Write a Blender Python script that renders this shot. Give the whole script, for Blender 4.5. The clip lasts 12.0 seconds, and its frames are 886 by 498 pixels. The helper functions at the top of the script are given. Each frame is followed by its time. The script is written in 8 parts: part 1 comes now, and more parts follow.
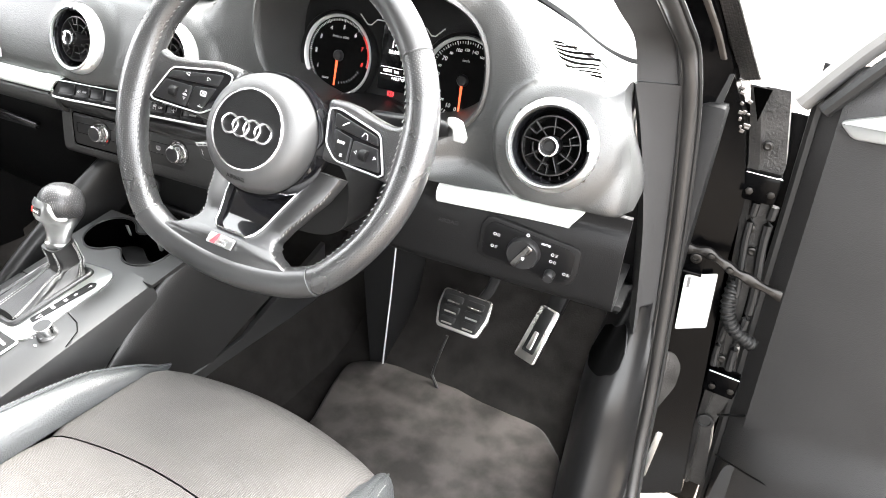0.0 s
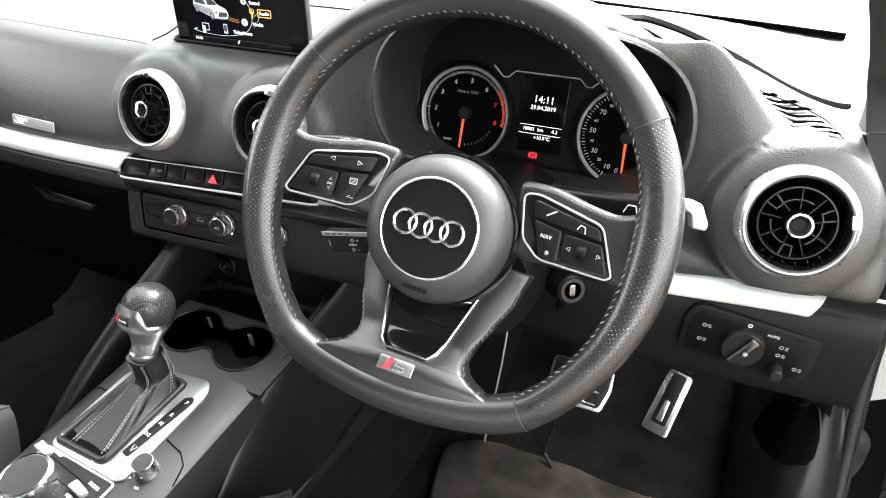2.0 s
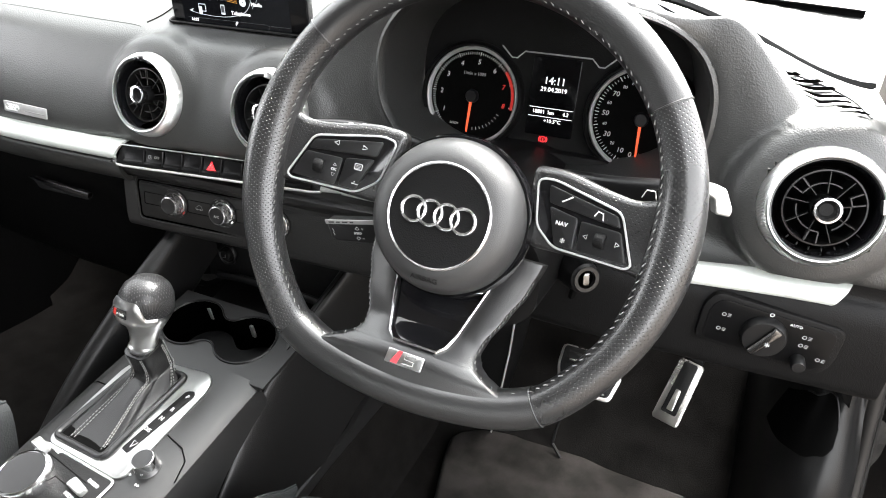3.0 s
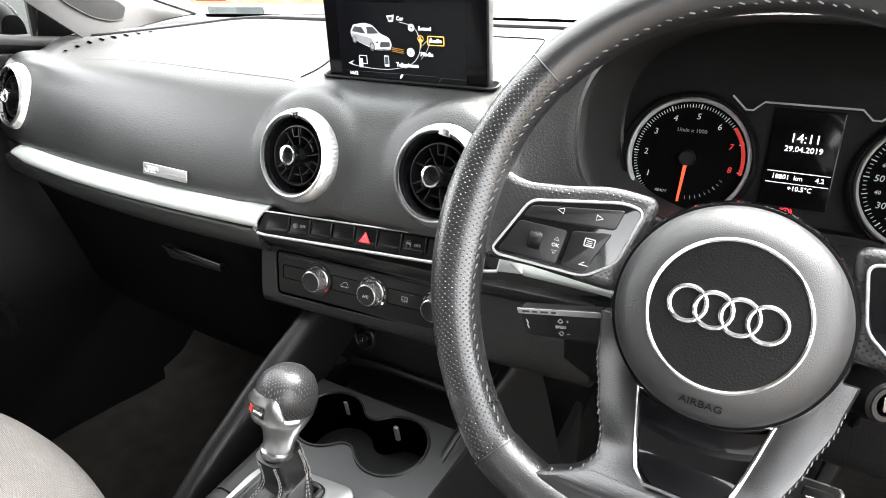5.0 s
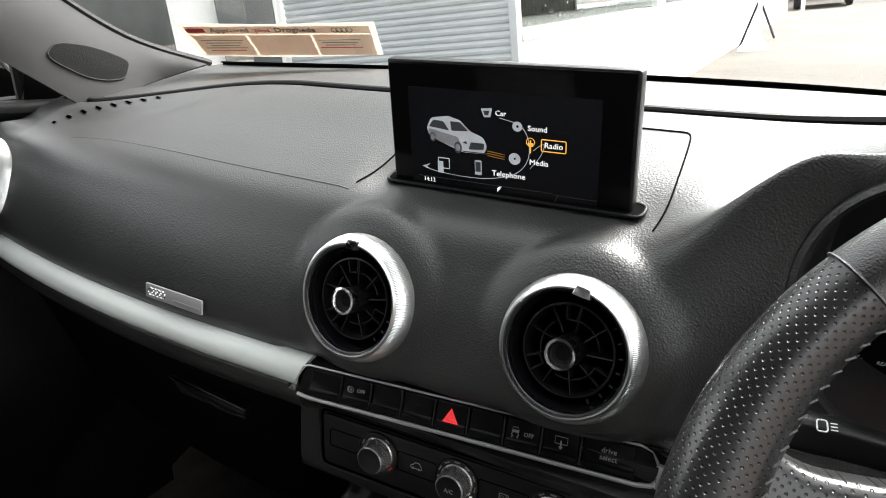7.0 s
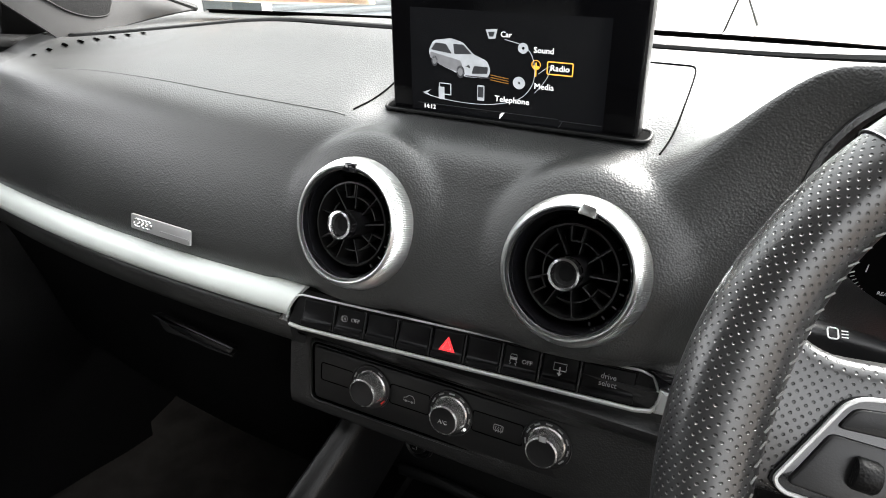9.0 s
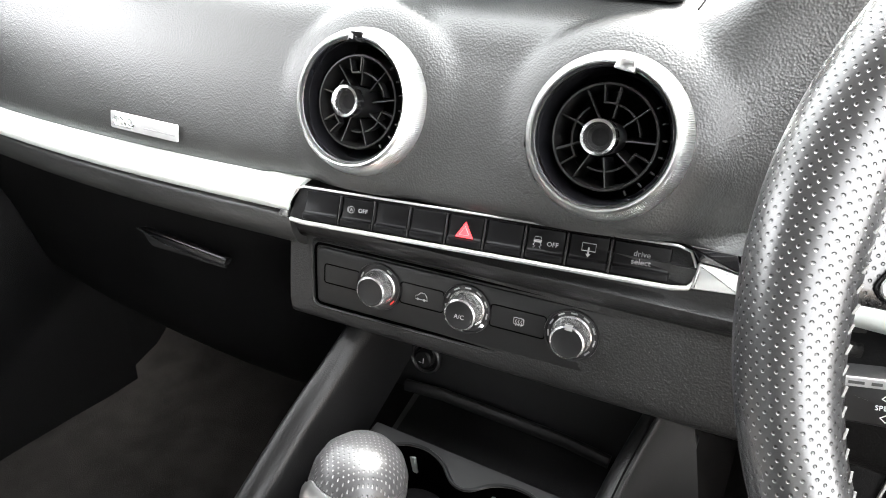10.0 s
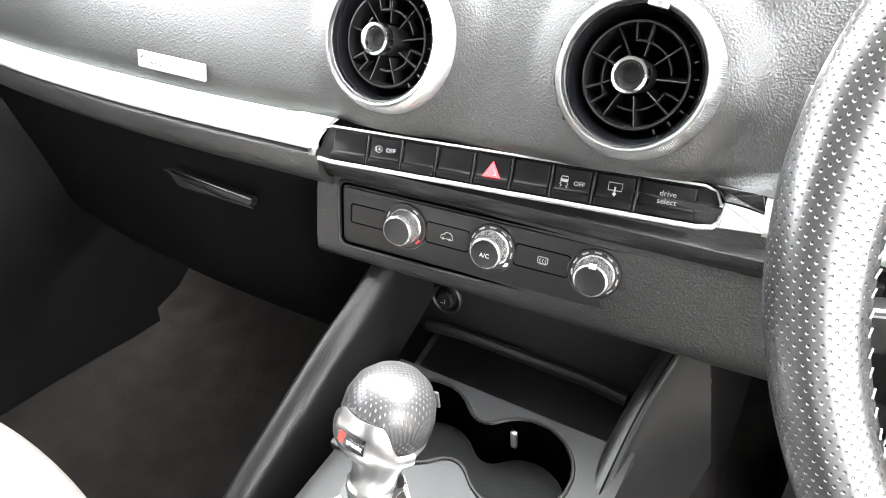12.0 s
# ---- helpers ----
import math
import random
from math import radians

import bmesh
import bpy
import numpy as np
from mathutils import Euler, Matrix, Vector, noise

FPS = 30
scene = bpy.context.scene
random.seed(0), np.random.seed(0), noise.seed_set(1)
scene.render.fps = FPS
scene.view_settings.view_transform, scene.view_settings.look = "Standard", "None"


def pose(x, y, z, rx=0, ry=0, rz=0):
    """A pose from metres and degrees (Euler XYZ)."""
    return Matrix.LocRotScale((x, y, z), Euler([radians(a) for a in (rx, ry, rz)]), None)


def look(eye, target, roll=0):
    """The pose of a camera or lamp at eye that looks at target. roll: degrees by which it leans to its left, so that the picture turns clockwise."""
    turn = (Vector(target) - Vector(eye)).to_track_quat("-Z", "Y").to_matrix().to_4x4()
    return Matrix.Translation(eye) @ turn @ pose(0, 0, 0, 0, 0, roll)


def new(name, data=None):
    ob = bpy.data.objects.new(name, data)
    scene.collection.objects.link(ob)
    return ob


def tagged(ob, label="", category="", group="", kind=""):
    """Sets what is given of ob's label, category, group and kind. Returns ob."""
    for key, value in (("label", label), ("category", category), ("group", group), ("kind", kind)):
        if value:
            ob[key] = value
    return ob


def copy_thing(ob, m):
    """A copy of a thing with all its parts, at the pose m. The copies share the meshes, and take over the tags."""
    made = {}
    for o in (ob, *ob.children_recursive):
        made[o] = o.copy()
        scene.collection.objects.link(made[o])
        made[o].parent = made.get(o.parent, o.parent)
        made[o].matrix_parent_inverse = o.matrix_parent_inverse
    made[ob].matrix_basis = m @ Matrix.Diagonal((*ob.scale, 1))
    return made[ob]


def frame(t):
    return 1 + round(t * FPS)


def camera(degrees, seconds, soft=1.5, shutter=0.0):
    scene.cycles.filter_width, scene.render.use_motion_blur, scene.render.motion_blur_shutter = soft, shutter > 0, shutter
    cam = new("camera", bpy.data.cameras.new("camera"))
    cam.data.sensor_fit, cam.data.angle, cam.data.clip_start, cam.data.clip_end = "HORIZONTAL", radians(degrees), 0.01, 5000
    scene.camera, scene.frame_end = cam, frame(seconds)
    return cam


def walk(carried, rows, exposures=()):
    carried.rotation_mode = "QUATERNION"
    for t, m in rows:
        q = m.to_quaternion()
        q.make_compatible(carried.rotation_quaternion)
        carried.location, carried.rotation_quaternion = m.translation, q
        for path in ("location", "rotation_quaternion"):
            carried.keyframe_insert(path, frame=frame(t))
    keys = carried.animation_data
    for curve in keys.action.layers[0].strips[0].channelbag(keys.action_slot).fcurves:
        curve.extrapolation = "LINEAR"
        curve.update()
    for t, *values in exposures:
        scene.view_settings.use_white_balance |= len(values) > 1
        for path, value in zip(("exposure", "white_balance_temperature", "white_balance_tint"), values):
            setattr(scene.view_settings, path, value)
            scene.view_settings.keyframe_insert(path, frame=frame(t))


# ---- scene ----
cam = camera(67.4, 12.0, soft=1.0)
PATH = [
    (0, (0.773, -0.669, 0.926), (0.128, 0.967, -0.027), 5.3),
    (0.5, (0.689, -0.65, 0.93), (0.065, 1.006, -0.003), 5.0),
    (1, (0.625, -0.654, 0.943), (-0.003, 1.024, 0.053), 4.1),
    (1.5, (0.57, -0.627, 0.938), (-0.06, 1.058, 0.064), 2.6),
    (2, (0.526, -0.603, 0.925), (-0.082, 1.071, 0.015), 2.4),
    (2.5, (0.519, -0.592, 0.919), (-0.078, 1.062, -0.034), 2.1),
    (2.7, (0.515, -0.586, 0.917), (-0.085, 1.068, -0.035), 2.0),
    (4.3, (0.502, -0.583, 0.886), (-0.117, 1.094, -0.01), 2.8),
    (4.5, (0.473, -0.564, 0.876), (-0.196, 1.089, -0.03), 2.0),
    (5, (0.368, -0.506, 0.863), (-0.509, 1.128, 0.114), 0.2),
    (5.5, (0.279, -0.444, 0.859), (-0.657, 1.221, 0.267), 0.4),
    (6, (0.215, -0.408, 0.876), (-0.704, 1.294, 0.367), 1.2),
    (6.5, (0.183, -0.394, 0.886), (-0.72, 1.31, 0.354), 0.2),
    (7, (0.196, -0.35, 0.906), (-0.711, 1.284, 0.194), -0.2),
    (7.2, (0.212, -0.333, 0.917), (-0.727, 1.254, 0.145), -0.2),
    (8.8, (0.19, -0.354, 0.868), (-0.691, 1.265, 0.091), 1.7),
    (9, (0.186, -0.361, 0.865), (-0.656, 1.286, 0.102), 1.8),
    (9.5, (0.17, -0.369, 0.827), (-0.627, 1.284, 0.032), 2.0),
    (10, (0.16, -0.363, 0.799), (-0.6, 1.276, -0.058), 1.8),
    (10.5, (0.156, -0.368, 0.792), (-0.592, 1.265, -0.088), 1.5),
    (11, (0.147, -0.371, 0.787), (-0.59, 1.262, -0.101), 1.4),
    (11.5, (0.14, -0.365, 0.79), (-0.569, 1.276, -0.107), 0.4),
    (12, (0.155, -0.379, 0.794), (-0.599, 1.191, -0.189), 2.0),
]
EXPOSURES = [(0, 5.0), (1.0, 3.9), (2.7, 3.85), (4.3, 4.2), (5.5, 3.8), (6.0, 2.7), (6.5, 2.25), (7.2, 2.35), (9.0, 3.1), (9.5, 3.6), (10.0, 4.9), (11.5, 5.6), (12.0, 5.75)]
walk(cam, [(t, look(eye, target, roll)) for t, eye, target, roll in PATH], EXPOSURES)

# ---------------------------------------------------------------- light
world = bpy.data.worlds.new("overcast_sky")
scene.world = world
world.use_nodes = True
wn = world.node_tree.nodes
sky = wn.new("ShaderNodeTexSky")
sky.sky_type = "NISHITA"
sky.sun_disc = False
sky.sun_elevation, sky.sun_rotation = radians(46), radians(22)
sky.air_density, sky.dust_density = 1.0, 3.0
cloud = wn.new("ShaderNodeHueSaturation")
cloud.inputs["Saturation"].default_value = 0.06
world.node_tree.links.new(sky.outputs[0], cloud.inputs["Color"])
world.node_tree.links.new(cloud.outputs[0], wn["Background"].inputs["Color"])
wn["Background"].inputs["Strength"].default_value = 0.15
sun = new("sun", bpy.data.lights.new("sun", "SUN"))
sun.data.energy, sun.data.angle, sun.data.color = 2.9, radians(40), (1.0, 0.97, 0.925)
sun.matrix_world = look((1.1, 2.7, 3.4), (0, 0, 0))


# ---------------------------------------------------------------- materials
def mat(name, col, rough=0.5, metal=0.0, grain=0.0, grain_scale=600.0, vary=0.15, vary_scale=9.0, coat=0.0, spec=0.5,
        kind="noise", emit=None, emit_strength=1.0):
    """A surface with colour and roughness that wander at a large scale, and relief at the scale of its grain."""
    m = bpy.data.materials.new(name)
    m.use_nodes = True
    nt = m.node_tree
    n, l = nt.nodes, nt.links
    b = n["Principled BSDF"]
    b.inputs["Base Color"].default_value = (*col, 1)
    b.inputs["Roughness"].default_value = rough
    b.inputs["Metallic"].default_value = metal
    b.inputs["Specular IOR Level"].default_value = spec
    b.inputs["Coat Weight"].default_value = coat
    b.inputs["Coat Roughness"].default_value = 0.05
    if emit:
        b.inputs["Emission Color"].default_value = (*emit, 1)
        b.inputs["Emission Strength"].default_value = emit_strength
    tc = n.new("ShaderNodeTexCoord")
    if vary:
        big = n.new("ShaderNodeTexNoise")
        big.inputs["Scale"].default_value = vary_scale
        big.inputs["Detail"].default_value = 4
        l.new(tc.outputs["Object"], big.inputs["Vector"])
        mix = n.new("ShaderNodeMixRGB")
        mix.inputs[1].default_value = (*[c * (1 - vary) for c in col], 1)
        mix.inputs[2].default_value = (*[min(1, c * (1 + vary)) for c in col], 1)
        spread = n.new("ShaderNodeMapRange")
        spread.inputs["From Min"].default_value, spread.inputs["From Max"].default_value = 0.36, 0.64
        l.new(big.outputs["Fac"], spread.inputs["Value"])
        l.new(spread.outputs[0], mix.inputs[0])
        l.new(mix.outputs[0], b.inputs["Base Color"])
        mr = n.new("ShaderNodeMapRange")
        mr.inputs["To Min"].default_value = max(0.02, rough * 0.85)
        mr.inputs["To Max"].default_value = min(1, rough * 1.15)
        l.new(big.outputs["Fac"], mr.inputs["Value"])
        l.new(mr.outputs[0], b.inputs["Roughness"])
    if grain:
        if kind == "leather":
            g = n.new("ShaderNodeTexVoronoi")
            g.feature = "SMOOTH_F1"
            g.inputs["Smoothness"].default_value = 0.6
            out = g.outputs["Distance"]
        else:
            g = n.new("ShaderNodeTexNoise")
            g.inputs["Detail"].default_value = 3
            out = g.outputs["Fac"]
        g.inputs["Scale"].default_value = grain_scale
        l.new(tc.outputs["Object"], g.inputs["Vector"])
        bump = n.new("ShaderNodeBump")
        bump.inputs["Strength"].default_value = grain
        bump.inputs["Distance"].default_value = 0.9 / grain_scale
        l.new(out, bump.inputs["Height"])
        l.new(bump.outputs[0], b.inputs["Normal"])
    return m


def dots_mat(name, col, pitch, radius, dot_col, rough, depth=0.6, warp=0.0):
    """Leather with a staggered grid of small holes, laid along the mesh's UV map in metres."""
    m = mat(name, col, rough, vary=0.12, vary_scale=14)
    nt = m.node_tree
    n, l = nt.nodes, nt.links
    b = n["Principled BSDF"]
    uv = n.new("ShaderNodeUVMap")
    sep = n.new("ShaderNodeSeparateXYZ")
    l.new(uv.outputs[0], sep.inputs[0])

    def op(kind, a, c=None):
        o = n.new("ShaderNodeMath")
        o.operation = kind
        for i, v in enumerate((a, c)):
            if v is None:
                continue
            if isinstance(v, (int, float)):
                o.inputs[i].default_value = v
            else:
                l.new(v, o.inputs[i])
        return o.outputs[0]

    u = op("DIVIDE", sep.outputs[0], pitch)
    v = op("DIVIDE", sep.outputs[1], pitch * 0.5)
    odd = op("MULTIPLY", op("MODULO", op("FLOOR", v), 2.0), 0.5)
    du = op("MULTIPLY", op("SUBTRACT", op("FRACT", op("ADD", u, odd)), 0.5), pitch)
    dv = op("MULTIPLY", op("SUBTRACT", op("FRACT", v), 0.5), pitch * 0.5)
    d = op("SQRT", op("ADD", op("MULTIPLY", du, du), op("MULTIPLY", dv, dv)))
    mr = n.new("ShaderNodeMapRange")
    mr.interpolation_type = "SMOOTHSTEP"
    mr.inputs["From Min"].default_value = radius * 0.7
    mr.inputs["From Max"].default_value = radius * 1.5
    l.new(d, mr.inputs["Value"])
    old = b.inputs["Base Color"].links[0].from_socket
    mix = n.new("ShaderNodeMixRGB")
    mix.inputs[1].default_value = (*dot_col, 1)
    l.new(mr.outputs[0], mix.inputs[0])
    l.new(old, mix.inputs[2])
    l.new(mix.outputs[0], b.inputs["Base Color"])
    bump = n.new("ShaderNodeBump")
    bump.inputs["Strength"].default_value = depth
    bump.inputs["Distance"].default_value = radius * 2.6
    l.new(mr.outputs[0], bump.inputs["Height"])
    l.new(bump.outputs[0], b.inputs["Normal"])
    return m


def weave_mat(name, col, col2, scale, rough=0.9):
    """Ribbed cloth: fine bands crossed by finer ones."""
    m = mat(name, col, rough, vary=0.1, vary_scale=6, spec=0.2)
    nt = m.node_tree
    n, l = nt.nodes, nt.links
    b = n["Principled BSDF"]
    tc = n.new("ShaderNodeTexCoord")
    w1, w2 = n.new("ShaderNodeTexWave"), n.new("ShaderNodeTexWave")
    w1.bands_direction, w2.bands_direction = "Y", "X"
    for w, s in ((w1, scale), (w2, scale * 0.55)):
        w.inputs["Scale"].default_value = s
        w.inputs["Distortion"].default_value = 0.4
        l.new(tc.outputs["Object"], w.inputs["Vector"])
    mul = n.new("ShaderNodeMath")
    mul.operation = "MULTIPLY"
    l.new(w1.outputs["Fac"], mul.inputs[0])
    l.new(w2.outputs["Fac"], mul.inputs[1])
    mix = n.new("ShaderNodeMixRGB")
    mix.inputs[1].default_value, mix.inputs[2].default_value = (*col, 1), (*col2, 1)
    l.new(mul.outputs[0], mix.inputs[0])
    l.new(mix.outputs[0], b.inputs["Base Color"])
    bump = n.new("ShaderNodeBump")
    bump.inputs["Strength"].default_value, bump.inputs["Distance"].default_value = 0.6, 0.0012
    l.new(mul.outputs[0], bump.inputs["Height"])
    l.new(bump.outputs[0], b.inputs["Normal"])
    return m


DASH = mat("soft_dash_plastic", (0.028, 0.0285, 0.028), 0.41, grain=0.28, grain_scale=760, kind="leather", spec=0.75)
FASCIA = mat("soft_fascia_skin", (0.0140, 0.0140, 0.0140), 0.45, grain=0.28, grain_scale=760, kind="leather", spec=0.5)
CONSOLE = mat("satin_console_plastic", (0.0105, 0.0105, 0.0107), 0.40, spec=0.5, grain=0.12, grain_scale=1100)
NOOK = mat("smooth_nook_plastic", (0.0085, 0.0085, 0.0088), 0.42, spec=0.4, grain=0.1, grain_scale=1200)
HARD = mat("hard_black_plastic", (0.0052, 0.0052, 0.0054), 0.52, grain=0.25, grain_scale=900, kind="leather", spec=0.17)
SATIN = mat("satin_black_plastic", (0.009, 0.009, 0.0095), 0.34, spec=0.4, grain=0.1, grain_scale=1200)
KEYBLACK = mat("smooth_key_black", (0.0035, 0.0035, 0.0038), 0.34, spec=0.16, grain=0.05, grain_scale=1500)
RAIL = mat("black_rail_skin", (0.0060, 0.0060, 0.0062), 0.34, spec=0.36, grain=0.15, grain_scale=900, kind="leather")
RAILPAD = mat("grey_black_rail_skin", (0.0066, 0.0066, 0.0068), 0.36, spec=0.28, grain=0.15, grain_scale=900, kind="leather")
GLOSS = mat("piano_black", (0.006, 0.006, 0.007), 0.08, vary=0.1, coat=0.6)
# Hard plastic darkened further: the footwell's shade is put into the lid's colour.
GLOVE = mat("shaded_glovebox_plastic", (0.0026, 0.0026, 0.0028), 0.6, grain=0.25, grain_scale=900, kind="leather", spec=0.09)
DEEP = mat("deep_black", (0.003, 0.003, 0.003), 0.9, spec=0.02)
# Near-black without shine: the shade of holes and joints put into the colour.
VOID = mat("hollow_shade_black", (0.0004, 0.0004, 0.0004), 1.0, spec=0.0, vary=0.2)
DUSTY = mat("dusty_grey_body_metal", (0.013, 0.0122, 0.0116), 0.5, spec=0.4, vary=0.5, vary_scale=38, grain=0.4, grain_scale=300)
PALEBEIGE = mat("pale_beige_body", (0.046, 0.040, 0.036), 0.55, vary=0.2, vary_scale=60)
ALU = mat("brushed_aluminium", (0.78, 0.79, 0.78), 0.3, metal=1.0, grain=0.12, grain_scale=1500, vary=0.06)
PLATEALU = mat("plate_aluminium", (0.50, 0.505, 0.50), 0.32, metal=1.0, grain=0.12, grain_scale=1500, vary=0.08)
NECK = mat("neck_aluminium", (0.55, 0.55, 0.55), 0.3, metal=1.0, vary=0.06)
KNOBSKIRT = mat("bright_knob_skirt", (0.70, 0.70, 0.70), 0.26, metal=0.85, vary=0.05)
SILVER = mat("satin_silver_paint", (0.62, 0.63, 0.62), 0.33, metal=0.85, grain=0.08, grain_scale=2000, vary=0.05)
CHROME = mat("chrome", (0.88, 0.88, 0.89), 0.18, metal=1.0, vary=0.05)
STEEL = mat("brushed_steel", (0.66, 0.64, 0.61), 0.28, metal=1.0, grain=0.2, grain_scale=800, vary=0.12)
BOOTSKIN = mat("matt_boot_leather", (0.0055, 0.0055, 0.0058), 0.36, spec=0.55, grain=0.2, grain_scale=900, kind="leather")
TRIM = mat("pale_satin_trim", (0.72, 0.755, 0.72), 0.48, metal=0.25, grain=0.08, grain_scale=2000, vary=0.05)
HUBSKIN = mat("pebbled_hub_skin", (0.030, 0.030, 0.0305), 0.44, spec=0.7, grain=0.35, grain_scale=1700, kind="leather")
DARKCHROME = mat("dark_chrome", (0.22, 0.22, 0.22), 0.2, metal=1.0, vary=0.1)
LEATHER = mat("smooth_black_leather", (0.0155, 0.0155, 0.016), 0.31, spec=1.0, grain=0.2, grain_scale=1300, kind="leather")
PERF = dots_mat("perforated_black_leather", (0.019, 0.019, 0.0195), 0.0041, 0.00044, (0.006, 0.006, 0.006), 0.28, depth=0.8)
PERF.node_tree.nodes["Principled BSDF"].inputs["Specular IOR Level"].default_value = 0.9
KNOBLEATHER = dots_mat("dotted_knob_leather", (0.020, 0.020, 0.021), 0.0042, 0.00046, (0.09, 0.09, 0.09), 0.32)
THREAD = mat("pale_thread", (0.22, 0.22, 0.215), 0.85, vary=0.1)
CARPET = mat("dark_carpet", (0.0082, 0.0076, 0.0072), 0.95, grain=1.0, grain_scale=900, vary=0.3, vary_scale=26, spec=0.05)
MATTE = mat("velour_mat", (0.031, 0.0283, 0.0268), 0.95, grain=1.0, grain_scale=1200, vary=0.36, vary_scale=20, spec=0.1)
HEADLINER = mat("pale_headliner", (0.28, 0.28, 0.27), 0.95, grain=0.3, grain_scale=700, vary=0.05)
PILLAR = mat("grey_pillar_cloth", (0.0135, 0.0129, 0.0129), 0.85, grain=0.5, grain_scale=1500, vary=0.1)
PAINT = mat("black_car_paint", (0.0007, 0.0007, 0.0008), 0.22, vary=0.3, vary_scale=30, spec=0.06)
BEZEL = mat("silver_bezel", (0.5, 0.5, 0.5), 0.35, metal=0.25, vary=0.05)
DARKSTEEL = mat("dark_oiled_steel", (0.024, 0.023, 0.022), 0.4, metal=0.9, vary=0.3, vary_scale=40)
VANE = mat("grey_vane_plastic", (0.008, 0.008, 0.008), 0.38, spec=0.35, grain=0.1, grain_scale=1200)
RUBBER = mat("black_rubber", (0.0058, 0.0058, 0.0058), 0.55, spec=0.3, grain=0.2, grain_scale=500)
WHITE = mat("white_marking", (0.75, 0.75, 0.75), 0.6, vary=0.05)
GREYMARK = mat("grey_marking", (0.32, 0.32, 0.32), 0.6, vary=0.05)
# Red print given a faint glow, also where it is not lit.
RED = mat("faint_glow_red_marking", (0.55, 0.03, 0.02), 0.5, vary=0.05, emit=(1, 0.06, 0.05), emit_strength=0.02)
REDLAMP = mat("lit_red_lamp", (0.5, 0.02, 0.02), 0.5, vary=0, emit=(1, 0.04, 0.05), emit_strength=0.14)
NEEDLE = mat("orange_needle", (0.8, 0.1, 0.04), 0.5, vary=0, emit=(1, 0.12, 0.04), emit_strength=0.06)
LITWHITE = mat("lit_white", (0.7, 0.7, 0.7), 0.5, vary=0, emit=(1, 1, 1), emit_strength=0.14)
LITGREY = mat("lit_grey", (0.4, 0.42, 0.44), 0.5, vary=0.2, vary_scale=60, emit=(0.55, 0.58, 0.62), emit_strength=0.07)
LITDARK = mat("lit_dark", (0.03, 0.03, 0.035), 0.4, vary=0.2, emit=(0.05, 0.055, 0.06), emit_strength=0.05)
LITAMBER = mat("lit_amber", (0.8, 0.4, 0.05), 0.5, vary=0, emit=(1, 0.42, 0.04), emit_strength=0.13)
LITMID = mat("lit_mid_grey", (0.2, 0.2, 0.21), 0.5, vary=0.2, vary_scale=60, emit=(0.3, 0.31, 0.33), emit_strength=0.05)
AMBERDIM = mat("lit_dim_amber", (0.3, 0.15, 0.03), 0.5, vary=0, emit=(1, 0.42, 0.04), emit_strength=0.03)
DOORSKIN = mat("grey_black_door_skin", (0.0155, 0.015, 0.015), 0.5, spec=0.45, grain=0.3, grain_scale=700, kind="leather", vary=0.1)
PAPER = mat("printed_paper", (0.85, 0.82, 0.78), 0.7, vary=0.04)
PEACH = mat("peach_card", (0.95, 0.85, 0.77), 0.6, vary=0.04)
for m_ in (PAPER, PEACH):
    n_, l_ = m_.node_tree.nodes, m_.node_tree.links
    thin, both_ = n_.new("ShaderNodeBsdfTranslucent"), n_.new("ShaderNodeMixShader")
    thin.inputs["Color"].default_value = (0.8, 0.72, 0.64, 1)
    both_.inputs[0].default_value = 0.45
    l_.new(n_["Principled BSDF"].outputs[0], both_.inputs[1])
    l_.new(thin.outputs[0], both_.inputs[2])
    l_.new(both_.outputs[0], n_["Material Output"].inputs["Surface"])
STICKER = mat("sticker_paper", (0.28, 0.28, 0.275), 0.6, vary=0.05)
INK = mat("black_ink", (0.05, 0.05, 0.05), 0.7, vary=0)
REDINK = mat("red_ink", (0.55, 0.04, 0.05), 0.7, vary=0)
CLOTH = weave_mat("ribbed_seat_cloth", (0.052, 0.049, 0.047), (0.098, 0.093, 0.088), 230)
SEATLEATHER = mat("grey_black_seat_leather", (0.030, 0.032, 0.033), 0.42, grain=0.25, grain_scale=500, kind="leather")


def glass(name, gloss=0.03):
    """A thin clear pane: what lies behind, and a faint mirror image."""
    m = bpy.data.materials.new(name)
    m.use_nodes = True
    n, l = m.node_tree.nodes, m.node_tree.links
    n.remove(n["Principled BSDF"])
    clear, shine, both = n.new("ShaderNodeBsdfTransparent"), n.new("ShaderNodeBsdfGlossy"), n.new("ShaderNodeMixShader")
    shine.inputs["Roughness"].default_value = 0.01
    clear.inputs["Color"].default_value = (0.93, 0.96, 0.95, 1)
    both.inputs[0].default_value = gloss
    l.new(clear.outputs[0], both.inputs[1])
    l.new(shine.outputs[0], both.inputs[2])
    l.new(both.outputs[0], n["Material Output"].inputs["Surface"])
    return m


GLASS = glass("clear_glass")
SHOPGLASS = glass("shop_window_glass", 0.20)
SCREENGLASS = mat("black_screen_glass", (0.003, 0.003, 0.0035), 0.12, vary=0, spec=0.22)


# ---------------------------------------------------------------- building blocks
def face_up(o, tilt=0.0, yaw=0.0, roll=0.0):
    """A frame whose z looks to the rear of the car, tilted up by so many degrees, with y along the face and x to the right."""
    a = radians(tilt)
    z = Vector((0, -math.cos(a), math.sin(a)))
    y = Vector((0, math.sin(a), math.cos(a)))
    m = Matrix(((1, 0, 0), y, z)).transposed().to_4x4()
    return Matrix.Translation(o) @ pose(0, 0, 0, 0, 0, yaw) @ m @ pose(0, 0, 0, 0, 0, roll)


